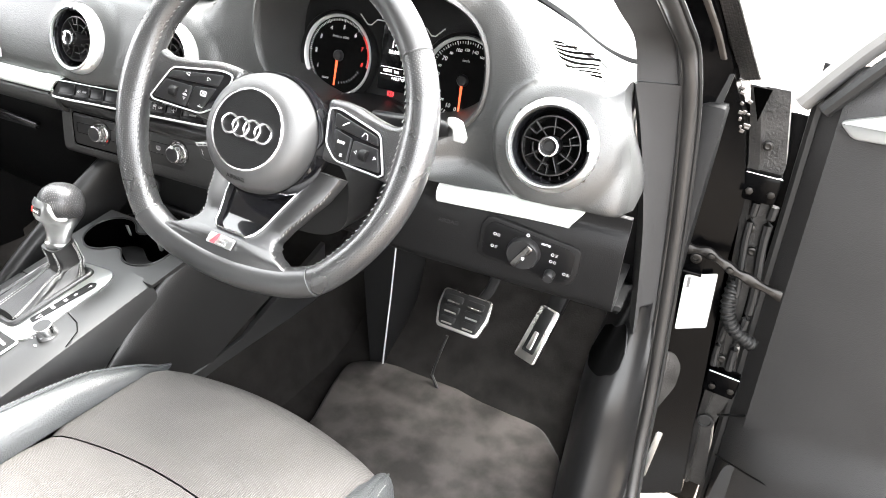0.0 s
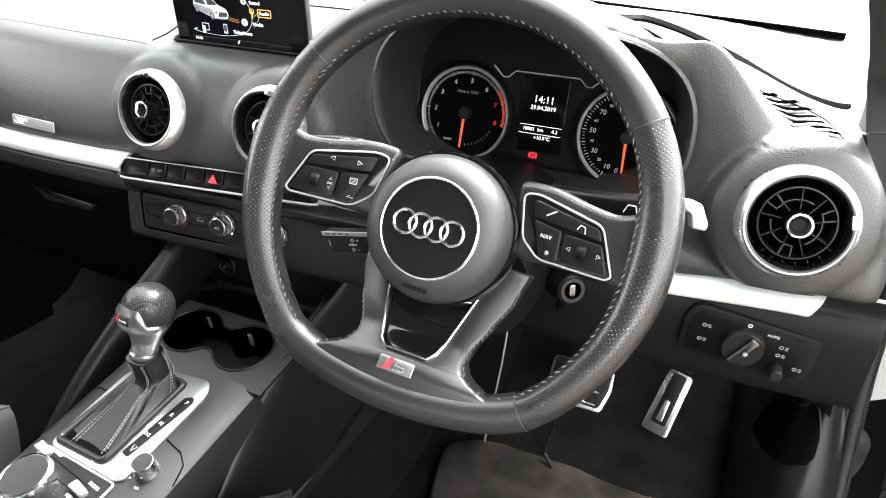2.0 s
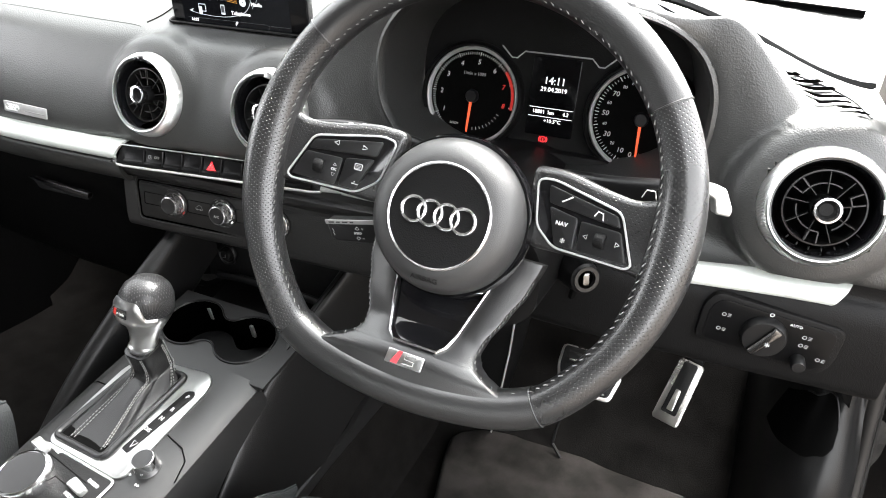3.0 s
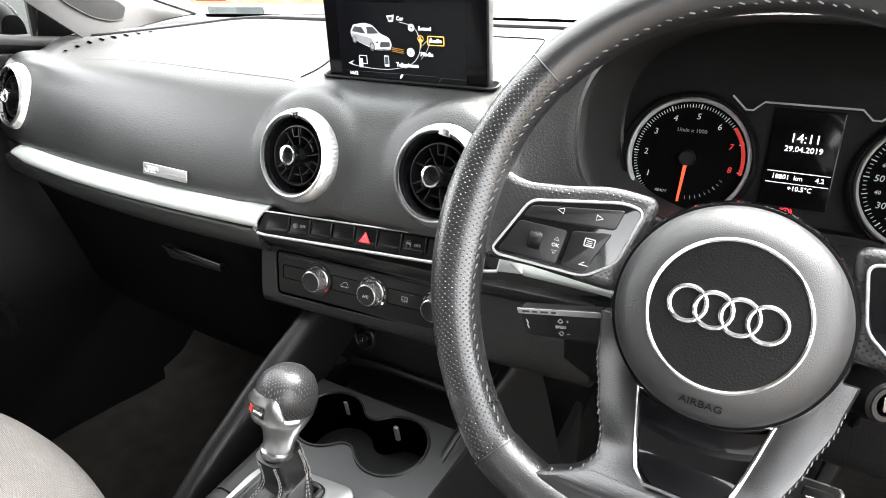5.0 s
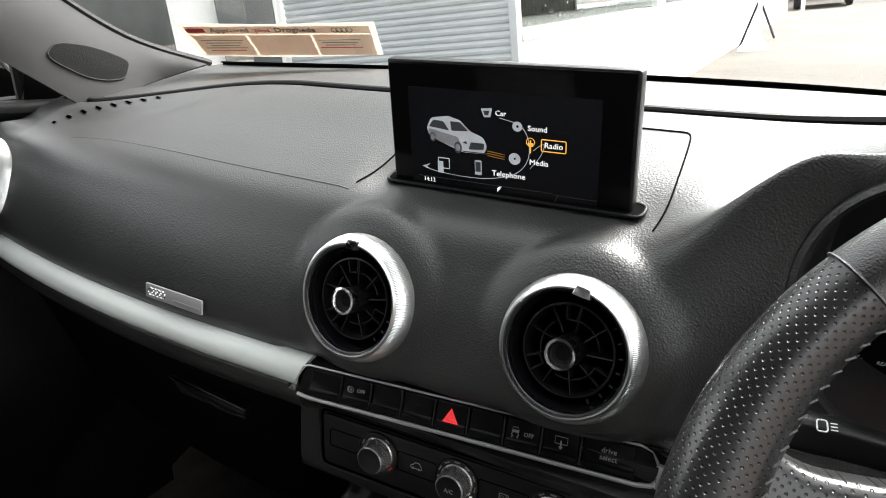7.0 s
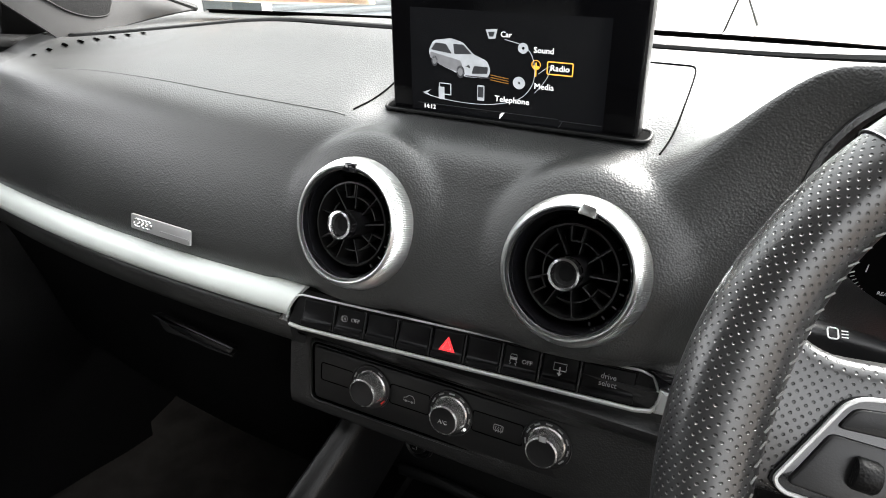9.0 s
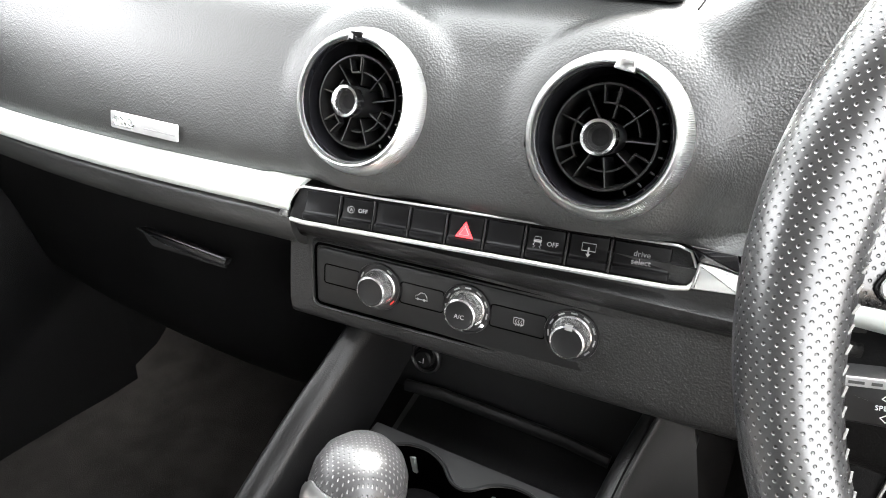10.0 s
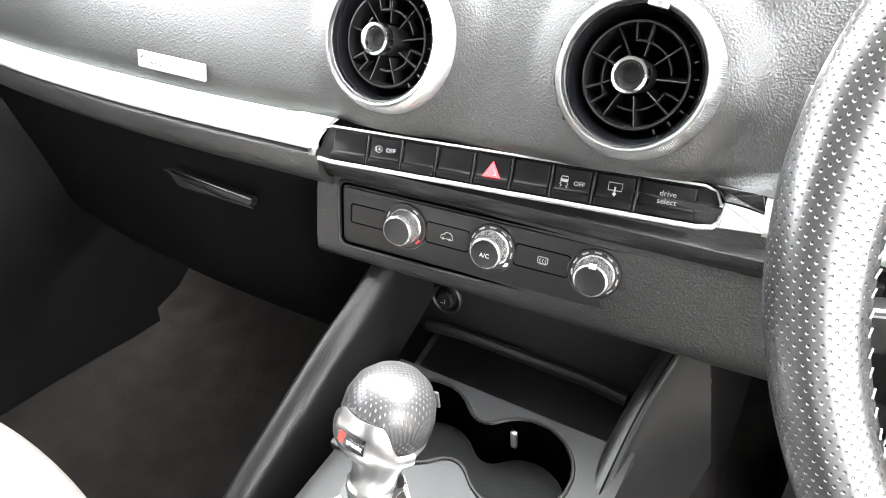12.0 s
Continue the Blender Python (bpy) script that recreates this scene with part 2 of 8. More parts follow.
def thing(name, m=None, label="", category="", group="", kind=""):
    ob = new(name)
    ob.empty_display_size = 0.05
    ob.matrix_world = m or Matrix()
    return tagged(ob, label, category, group, kind)


def part(name, bm, material, parent=None, label="", smooth=True, m=None, sharp=35, **tags):
    me = bpy.data.meshes.new(name)
    bm.normal_update()
    for e in bm.edges:
        e.smooth = len(e.link_faces) == 2 and e.calc_face_angle(0) < radians(sharp)
    for f in bm.faces:
        f.smooth = smooth
    bm.to_mesh(me)
    bm.free()
    me.materials.append(material)
    ob = new(name, me)
    ob.parent = parent
    if m is not None:
        ob.matrix_local = m
    return tagged(ob, label, **tags)


def again(ob, m, parent=None):
    """Another piece on the same mesh."""
    o = ob.copy()
    scene.collection.objects.link(o)
    o.parent = parent or ob.parent
    o.matrix_local = m
    return o


def box(sx, sy, sz, bevel=0.0, seg=2, m=None):
    bm = bmesh.new()
    bmesh.ops.create_cube(bm, size=1.0)
    bmesh.ops.scale(bm, vec=(sx, sy, sz), verts=bm.verts)
    if bevel:
        bmesh.ops.bevel(bm, geom=bm.edges[:], offset=bevel, segments=seg, profile=0.6, affect="EDGES")
    if m is not None:
        bm.transform(m)
    return bm


def prism(points, depth, bevel=0.0, seg=2, z0=0.0, m=None):
    """An outline in x, y raised by depth along z, its upper rim bevelled."""
    bm = bmesh.new()
    f = bm.faces.new([bm.verts.new((x, y, z0)) for x, y in points])
    bm.normal_update()
    if f.normal.z < 0:
        f.normal_flip()
    r = bmesh.ops.extrude_face_region(bm, geom=[f])
    top = [v for v in r["geom"] if isinstance(v, bmesh.types.BMVert)]
    bmesh.ops.translate(bm, vec=(0, 0, depth), verts=top)
    bmesh.ops.recalc_face_normals(bm, faces=bm.faces)
    if bevel:
        ts = set(top)
        edges = [e for e in bm.edges if e.verts[0] in ts and e.verts[1] in ts]
        bmesh.ops.bevel(bm, geom=edges, offset=bevel, segments=seg, profile=0.5, affect="EDGES")
    if m is not None:
        bm.transform(m)
    return bm


def rounded(points, r, n=5):
    """The outline with its corners rounded."""
    out = []
    k = len(points)
    for i in range(k):
        a, b, c = (Vector(points[(i + j) % k]) for j in (-1, 0, 1))
        u, v = (a - b), (c - b)
        rr = min(r, u.length * 0.49, v.length * 0.49)
        p, q = b + u.normalized() * rr, b + v.normalized() * rr
        for j in range(n + 1):
            t = j / n
            out.append(tuple((1 - t) ** 2 * p + 2 * t * (1 - t) * b + t * t * q))
    return out


def rect(w, h, r=0.0, cx=0.0, cy=0.0, n=5):
    pts = [(cx - w / 2, cy - h / 2), (cx + w / 2, cy - h / 2), (cx + w / 2, cy + h / 2), (cx - w / 2, cy + h / 2)]
    return rounded(pts, r, n) if r else pts


def lathe(profile, seg=48, m=None, cap=False):
    """A profile of (radius, height) turned round z."""
    bm = bmesh.new()
    rings = []
    for r, h in profile:
        if r < 1e-6:
            rings.append([bm.verts.new((0, 0, h))])
        else:
            rings.append([bm.verts.new((r * math.cos(2 * math.pi * i / seg), r * math.sin(2 * math.pi * i / seg), h)) for i in range(seg)])
    for a, b in zip(rings, rings[1:]):
        for i in range(seg):
            j = (i + 1) % seg
            vs = [a[i % len(a)], a[j % len(a)], b[j % len(b)], b[i % len(b)]]
            vs = list(dict.fromkeys(vs))
            if len(vs) > 2:
                bm.faces.new(vs)
    if m is not None:
        bm.transform(m)
    bmesh.ops.recalc_face_normals(bm, faces=bm.faces)
    return bm


def loft(rings, closed=True, caps=True, m=None):
    """A skin over rings of equally many points."""
    bm = bmesh.new()
    vs = [[bm.verts.new(p) for p in r] for r in rings]
    k = len(vs[0])
    for a, b in zip(vs, vs[1:]):
        for i in range(k if closed else k - 1):
            j = (i + 1) % k
            bm.faces.new((a[i], a[j], b[j], b[i]))
    if caps and closed:
        bm.faces.new(vs[0])
        bm.faces.new(vs[-1])
    bmesh.ops.recalc_face_normals(bm, faces=bm.faces)
    if m is not None:
        bm.transform(m)
    return bm


def tube(path, r, seg=8, closed=False, flat=1.0, up=(0, 0, 1)):
    """A round bar along a path."""
    pts = [Vector(p) for p in path]
    rings = []
    for i, p in enumerate(pts):
        a = pts[i - 1] if (i or closed) else p
        b = pts[(i + 1) % len(pts)] if (i < len(pts) - 1 or closed) else p
        t = (b - a).normalized()
        u = t.cross(Vector(up))
        u = (u if u.length > 1e-3 else t.cross(Vector((1, 0, 0)))).normalized()
        v = u.cross(t)
        rr = r[i] if isinstance(r, (list, tuple)) else r
        rings.append([p + rr * (math.cos(2 * math.pi * j / seg) * u + flat * math.sin(2 * math.pi * j / seg) * v) for j in range(seg)])
    if closed:
        rings.append(rings[0])
    bm = loft(rings, caps=not closed)
    if closed:
        bmesh.ops.remove_doubles(bm, verts=bm.verts, dist=1e-6)
    return bm


def sheet(grid, thick=0.0, m=None):
    """A skin over a grid of points, with a thickness behind it."""
    bm = bmesh.new()
    vs = [[bm.verts.new(p) for p in row] for row in grid]
    for a, b in zip(vs, vs[1:]):
        for i in range(len(a) - 1):
            bm.faces.new((a[i], a[i + 1], b[i + 1], b[i]))
    if thick:
        bm.normal_update()
        bmesh.ops.solidify(bm, geom=bm.faces[:], thickness=thick)
    if m is not None:
        bm.transform(m)
    return bm


def merge(*bms):
    out = bmesh.new()
    for b in bms:
        me = bpy.data.meshes.new("piece")
        b.to_mesh(me)
        b.free()
        out.from_mesh(me)
        bpy.data.meshes.remove(me)
    return out


def words(text, size, m=None, depth=0.0002, align="CENTER", shear=0.0):
    cu = bpy.data.curves.new("words", "FONT")
    cu.body, cu.size, cu.extrude, cu.align_x, cu.align_y, cu.shear = text, size, depth, align, "CENTER", shear
    cu.resolution_u = 2
    ob = bpy.data.objects.new("words", cu)
    scene.collection.objects.link(ob)
    bpy.context.view_layer.update()
    me = bpy.data.meshes.new_from_object(ob)
    bpy.data.objects.remove(ob)
    bpy.data.curves.remove(cu)
    bm = bmesh.new()
    bm.from_mesh(me)
    bpy.data.meshes.remove(me)
    if m is not None:
        bm.transform(m)
    return bm


def at(x, y, z=0.0, rz=0.0):
    return pose(x, y, z, 0, 0, rz)


def smooth01(t):
    t = max(0.0, min(1.0, t))
    return t * t * (3 - 2 * t)


def curve(points, t):
    """A smooth line through points, t from 0 to 1 by their number."""
    k = len(points) - 1
    i = min(int(t * k), k - 1)
    f = t * k - i
    p = [Vector(points[max(0, min(k, i + j))]) for j in (-1, 0, 1, 2)]
    return 0.5 * (2 * p[1] + (p[2] - p[0]) * f + (2 * p[0] - 5 * p[1] + 4 * p[2] - p[3]) * f * f + (3 * p[1] - p[0] - 3 * p[2] + p[3]) * f ** 3)


def skew(x):
    """How far the dashboard's line runs forward at x."""
    return 0.25 * max(0.0, -x - 0.2) ** 2 - 0.030 * smooth01((x - 0.15) / 0.35)


VENTS = [(-0.0785, 0.006, 0.6975), (0.0855, 0.008, 0.6975), (0.628, -0.032, 0.7055), (-0.664, 0.068, 0.7030)]
VENT_TILT = 14.0


# ================================================================ the car's shell
CAR = -4.0  # degrees by which the car's length lies to the right of y
car_m = pose(0, 0, 0, 0, 0, CAR)

floor = tagged(new("floor"), "black carpeted car floor with raised toe board", "floor", kind="structure")
fl = []
for x in np.linspace(-0.80, 0.80, 33):
    row = []
    for i in range(36):
        y = -1.6 + i * 0.063
        z = 0.085 + 0.34 * smooth01((y - 0.22) / 0.42) * (1 if abs(x) > 0.2 else 0.8)
        tunnel = smooth01((0.21 - abs(x)) / 0.07)
        z = max(z, z + (0.2 - 0.05 * abs(y)) * tunnel)
        z += 0.004 * noise.noise((x * 9, y * 9, 0))
        row.append((x, y, z))
    fl.append(row)
part("carpet", sheet(fl), CARPET, floor, m=car_m)

# unseen roof, rear wall and far side, which close the car round the camera and cut rear light
roof = tagged(new("ceiling"), "pale grey headliner under a black roof", "ceiling", kind="structure")
rg = []
for x in np.linspace(-0.60, 0.60, 17):
    rg.append([(x, y, 1.225 - 0.11 * (x / 0.6) ** 2 - 0.10 * ((y + 0.75) / 0.75) ** 2) for y in np.linspace(-1.7, -0.28, 17)])
part("headliner", sheet(rg, 0.03), HEADLINER, roof, m=car_m)

back = tagged(new("wall_rear"), "unseen black rear wall of the cabin, closed to keep out light", "wall", kind="structure")
part("rear_panel", box(1.5, 0.05, 1.10, 0.01, m=pose(0, -1.72, 0.60)), HARD, back, m=car_m)
side = tagged(new("wall_left_rear"), "unseen black rear side of the cabin, closed to keep out light", "wall", kind="structure")
part("side_panel", box(0.05, 1.0, 1.08, 0.01, m=pose(-0.76, -1.25, 0.60, 0, 0, 0)), HARD, side, m=car_m)
# Unseen pillar, added to narrow the light from the rear side.
part("pillar", box(0.17, 0.10, 0.42, 0.02, m=pose(-0.68, -0.80, 0.96, 0, 20, 0)), HARD, side, m=car_m)


# bulkhead, sills and the unseen closed rear side by the driver, which stop stray light
bulk = tagged(new("wall_front"), "black carpeted bulkhead ahead of the footwells", "wall", kind="structure")
part("bulkhead", box(1.37, 0.04, 0.66, 0.01, m=pose(-0.035, 0.64, 0.40)), CARPET, bulk, m=car_m)
kl = tagged(new("wall_left_front"), "black kick panel of the passenger footwell", "wall", kind="structure")
part("kick", box(0.03, 0.62, 0.72, 0.008, m=pose(-0.772, 0.37, 0.42)), HARD, kl, m=car_m)
kr = tagged(new("wall_right_front"), "black outer footwell side by the pedals", "wall", kind="structure")
part("kick", box(0.03, 0.46, 0.66, 0.008, m=pose(0.755, 0.44, 0.40)), HARD, kr, m=car_m)
rr = tagged(new("wall_right_rear"), "unseen black rear side behind the driver, closed to keep out light", "wall", kind="structure")
part("side_panel", box(0.05, 0.85, 1.08, 0.01, m=pose(0.74, -1.45, 0.60)), HARD, rr, m=car_m)

# ================================================================ the dashboard
HOOD_X, HOOD_Z = 0.368, 0.744


def hood_edge(a, k=1.0):
    """The rim of the instrument opening, by angle."""
    c, s = math.cos(a), math.sin(a)
    e = 2 / 2.5
    return (HOOD_X + k * 0.168 * math.copysign(abs(c) ** e, c), HOOD_Z + k * (0.102 if s > 0 else 0.092) * math.copysign(abs(s) ** e, s))


def hood_recess(x):
    """How far the two sides of the instrument opening draw back."""
    return 0.050 * smooth01((abs(x - HOOD_X) - 0.055) / 0.10)


def hood_inside(x, z, k=1.0):
    return abs((x - HOOD_X) / (0.168 * k)) ** 2.5 + abs((z - HOOD_Z) / ((0.102 if z > HOOD_Z else 0.092) * k)) ** 2.5 < 1


FLAT = [(0.019, 0.628), (0.010, 0.633), (0.008, 0.653), (0.017, 0.690), (0.032, 0.725), (0.051, 0.755), (0.092, 0.775), (0.145, 0.792), (0.195, 0.806), (0.235, 0.813)]
HOOD = [(0.014, 0.628), (0.004, 0.633), (0.000, 0.660), (0.000, 0.710), (0.000, 0.778), (0.004, 0.840), (0.032, 0.860), (0.092, 0.849), (0.165, 0.830), (0.235, 0.813)]


REAR = [(0.275, 0.818), (0.272, 0.808), (0.235, 0.787), (0.160, 0.764), (0.130, 0.757)]


def rise(x):
    """How far the dashboard's lower edge climbs beside the driver's door."""
    return 0.009 * smooth01((x - 0.46) / 0.20)


def dash_point(x, t):
    w = smooth01(1 - (abs(x - HOOD_X) - 0.157) / 0.102)
    arch = smooth01(1 - (abs(x - HOOD_X) - 0.045) / 0.145)
    w += (min(w, arch) - w) * smooth01((t - 0.50) / 0.22)
    a, b = curve(FLAT, t), curve(HOOD, t)
    y, z = a.x + (b.x - a.x) * w, a.y + (b.y - a.y) * w
    y += hood_recess(x) * w * smooth01(t / 0.2) * smooth01((0.85 - t) / 0.3)
    # the lower lip rises over the switch bar
    z += (0.0042 + 0.0040 * smooth01(x / 0.14)) * smooth01((0.176 - abs(x - 0.0105)) / 0.012) * smooth01((0.22 - t) / 0.12)
    y += 0.007 * smooth01((x - 0.04) / 0.10) * smooth01((0.21 - x) / 0.03) * smooth01((0.22 - t) / 0.14)
    z += rise(x) * smooth01((0.24 - t) / 0.2)
    z += 0.0145 * smooth01((0.675 - x) / 0.105) * smooth01((x - 0.49) / 0.06) * smooth01((t - 0.50) / 0.10) * smooth01((1.0 - t) / 0.15)
    droop = smooth01((abs(x) - 0.30) / 0.38) * (1 - w)
    z -= 0.034 * droop * smooth01((t - 0.45) / 0.4)
    late = smooth01((t - 0.45) / 0.55)
    y += late * (0.062 * smooth01((x - 0.16) / 0.20) * (1 - 0.8 * smooth01((x - 0.38) / 0.06) * smooth01((0.57 - x) / 0.05)) - 0.095 * smooth01((x - 0.585) / 0.12) - 0.10 * smooth01((-x - 0.43) / 0.18))
    if x > 0.40:
        # the rear edge bends towards the driver's door
        aim = curve(REAR, (x - 0.40) / 0.32)
        k = smooth01((x - 0.40) / 0.06) * smooth01((t - 0.62) / 0.38)
        y += (aim.x - skew(x) - y) * k
        z += (aim.y - z) * k
    end = (0.713 if x > 0 else 0.748) - 0.035 * smooth01((t - 0.22) / 0.4)
    over = max(0.0, abs(x) - (end - 0.022)) / 0.022
    y += 0.022 * (1 - math.sqrt(max(0.0, 1 - min(1.0, over) ** 2)))
    p = Vector((x, y + skew(x) * (1 if abs(x) > 0.13 else abs(x) / 0.13), z))
    # the shallow seat of the screen
    p.z -= 0.008 * smooth01((0.140 - abs(x - 0.006)) / 0.045) * math.exp(-((p.y - 0.085) / 0.030) ** 2) * (t > 0.4)
    for vx, vy, vz in VENTS:
        c = Vector((vx, vy, vz))
        n = Vector((0, -math.cos(radians(VENT_TILT)), math.sin(radians(VENT_TILT))))
        r = p - c
        h = r.dot(n)
        d = (r - n * h).length
        if d < 0.11:
            aim = -0.0080 - 0.40 * max(0.0, d - 0.0485) - 40.0 * max(0.0, d - 0.058) ** 2 - 3.0 * max(0.0, d - 0.068)
            k = 0.009
            mix = max(0.0, min(1.0, 0.5 + 0.5 * (aim - h) / k))
            new_h = h + (aim - h) * mix + k * mix * (1 - mix)
            if d < 0.044:
                new_h = -0.045
            p = p + n * (new_h - h)
    return p


dashboard = thing("dashboard", label="black soft-grained dashboard with an instrument hood and four round vent seats", category="dashboard")
NX, NT = 300, 96
bm = bmesh.new()


def dash_x(s, t):
    """The dashboard narrows towards its upper ends; s runs from -1 to 1."""
    half = 0.713 if s > 0 else 0.748
    x = half * s
    end = half - 0.035 * smooth01((t - 0.22) / 0.4)
    return math.copysign(0.56 + (abs(x) - 0.56) * (end - 0.56) / (half - 0.56), x) if abs(x) > 0.56 else x


rows = [[bm.verts.new(dash_point(dash_x(-1 + 2 * i / NX, j / NT), j / NT)) for j in range(NT + 1)] for i in range(NX + 1)]
for i in range(NX):
    for j in range(NT):
        vs = (rows[i][j], rows[i][j + 1], rows[i + 1][j + 1], rows[i + 1][j])
        c = (vs[0].co + vs[2].co) / 2
        if j / NT < 0.63 and hood_inside(c.x, c.z):
            continue
        bm.faces.new(vs)
for v in list(bm.verts):
    if not v.link_faces:
        bm.verts.remove(v)
for v in bm.verts:
    if v.is_boundary and v.co.y < 0.12 and hood_inside(v.co.x, v.co.z, 1.12) and v.co.z > 0.64:
        a = math.atan2((v.co.z - HOOD_Z) / 0.097, (v.co.x - HOOD_X) / 0.168)
        best = min((hood_edge(a + k * 0.01) for k in range(-30, 31)), key=lambda q: (q[0] - v.co.x) ** 2 + (q[1] - v.co.z) ** 2)
        v.co.x, v.co.z = best
        v.co.y = v.co.y + 0.002
upper_pad = part("upper_pad", bm, DASH, dashboard, sharp=60)
# lining of the instrument opening
HN = 96


def hood_ring(k, y):
    out = []
    for i in range(HN):
        x, z = hood_edge(2 * math.pi * i / HN, k)
        out.append((x, y + skew(x) + hood_recess(x) * max(0.0, 1 - y / 0.15), z))
    return out


part("instrument_lip", loft([hood_ring(1.012, 0.008), hood_ring(1.005, -0.001), hood_ring(0.985, -0.003), hood_ring(0.965, 0.004), hood_ring(0.958, 0.02)], caps=False), DASH, dashboard)
part("instrument_shade", loft([hood_ring(0.96, 0.012), hood_ring(0.94, 0.05), hood_ring(0.90, 0.12), hood_ring(0.86, 0.158)], caps=False), DASH, dashboard, "grained tunnel round the instruments")
# rear lip, dark gap and the pad below the windscreen
gap, pad = [], []
for i in range(61):
    x = -0.711 + 1.387 * i / 60
    p = dash_point(x, 1.0)
    gap.append([p + Vector((0, 0.0005, -0.001)), p + Vector((0, 0.003, -0.006)), p + Vector((0, 0.012, -0.012)), p + Vector((0, 0.022, -0.006))])
    base = p + Vector((0, 0.022, -0.006))
    far = Vector((x * 1.05, 0.50 + 0.13 * (1 - (x / 0.72) ** 2) + skew(x), 0.795))
    pad.append([base, base + Vector((0, 0.003, 0.007)), base.lerp(far, 0.12) + Vector((0, 0, 0.011)), base.lerp(far, 0.5) + Vector((0, 0, 0.008)), far, far + Vector((0, 0.05, -0.03))])
part("dark_gap", sheet(gap), DEEP, dashboard)
part("windscreen_pad", sheet(pad), DASH, dashboard)
part("rear_seal", tube([dash_point(-0.66 + 1.335 * i / 120, 1.0) + Vector((0, 0.012, 0.0005 + 0.002 * smooth01((i - 70) / 20))) for i in range(121)], [0.0035 + 0.0030 * smooth01((i - 70) / 20) for i in range(121)], 8), RUBBER, dashboard, "black rubber seal behind the dashboard")
# the seam that runs across the passenger's side
seam = [dash_point(-0.52 + 0.40 * i / 40, 0.595 + 0.045 * (1 - i / 40)) + Vector((0, 0.0002, -0.0004)) for i in range(41)]
part("pad_seam", tube(seam, 0.0010, 6), DASH, dashboard)


def panel_strip(name, x0, x1, prof, material, n=24, label="", sk=1.0, thick=0.006):
    """A moulding with one profile of (y, z) from x0 to x1."""
    g = []
    for i in range(n + 1):
        x = x0 + (x1 - x0) * i / n
        g.append([(x, curve(prof, j / 30).x + skew(x) * sk, curve(prof, j / 30).y + rise(x) * smooth01((curve(prof, j / 30).y - 0.55) / 0.06)) for j in range(31)])
    return part(name, sheet(g, thick), material, dashboard, label)


panel_strip("glovebox_surround", -0.748, -0.135, [(0.012, 0.628), (0.010, 0.611), (0.002, 0.606), (0.003, 0.592), (0.012, 0.580), (0.034, 0.570)], DASH)
panel_strip("lower_panel", 0.215, 0.722, [(0.022, 0.628), (0.024, 0.612), (0.018, 0.604), (0.014, 0.588), (0.018, 0.545), (0.026, 0.520), (0.06, 0.512), (0.15, 0.515)], HARD)
panel_strip("centre_fascia", -0.150, 0.240, [(0.014, 0.626), (0.014, 0.606), (0.006, 0.602), (0.010, 0.592), (0.0200, 0.584), (0.0180, 0.570), (0.0150, 0.545), (0.0135, 0.524), (0.018, 0.513), (0.04, 0.508), (0.08, 0.514)], FASCIA, sk=-0.55)
# end caps beside the doors
for sx in (-1, 1):
    cap = []
    for t in np.linspace(0.02, 1, 30):
        p = dash_point(dash_x(sx, t), t)
        cap.append([p, p + Vector((sx * 0.004, 0.02, -0.004)), Vector((p.x + sx * 0.004, 0.28 + skew(p.x), 0.62))])
    part("end_cap", sheet(cap, 0.003), DASH, dashboard)

glovebox = thing("glovebox", label="glovebox lid coloured darker for the footwell's shade, with a recessed pull handle", category="glovebox")
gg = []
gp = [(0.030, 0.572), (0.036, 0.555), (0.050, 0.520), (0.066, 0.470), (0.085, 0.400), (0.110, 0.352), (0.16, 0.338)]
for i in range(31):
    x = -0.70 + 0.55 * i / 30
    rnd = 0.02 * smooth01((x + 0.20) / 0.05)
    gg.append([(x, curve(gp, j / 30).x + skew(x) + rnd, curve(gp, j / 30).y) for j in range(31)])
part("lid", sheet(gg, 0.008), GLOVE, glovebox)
part("handle", prism(rounded([(-0.075, 0.006), (0.075, -0.004), (0.07, -0.014), (-0.05, -0.012)], 0.006), 0.008, 0.003), SATIN, glovebox, "black pull handle",
     m=face_up((-0.285, 0.038, 0.537), 15, 0, 1) @ Matrix.Diagonal((0.72, 0.9, 1, 1)))
part("handle_edge", tube([(-0.075, 0.004, 0.008), (-0.03, -0.004, 0.010), (0.03, -0.011, 0.010), (0.075, -0.013, 0.008)], 0.0012, 6), SATIN, glovebox, "thin edge of the pull handle",
     m=face_up((-0.285, 0.038, 0.537), 15, 0, 1) @ Matrix.Diagonal((0.72, 0.9, 1, 1)))


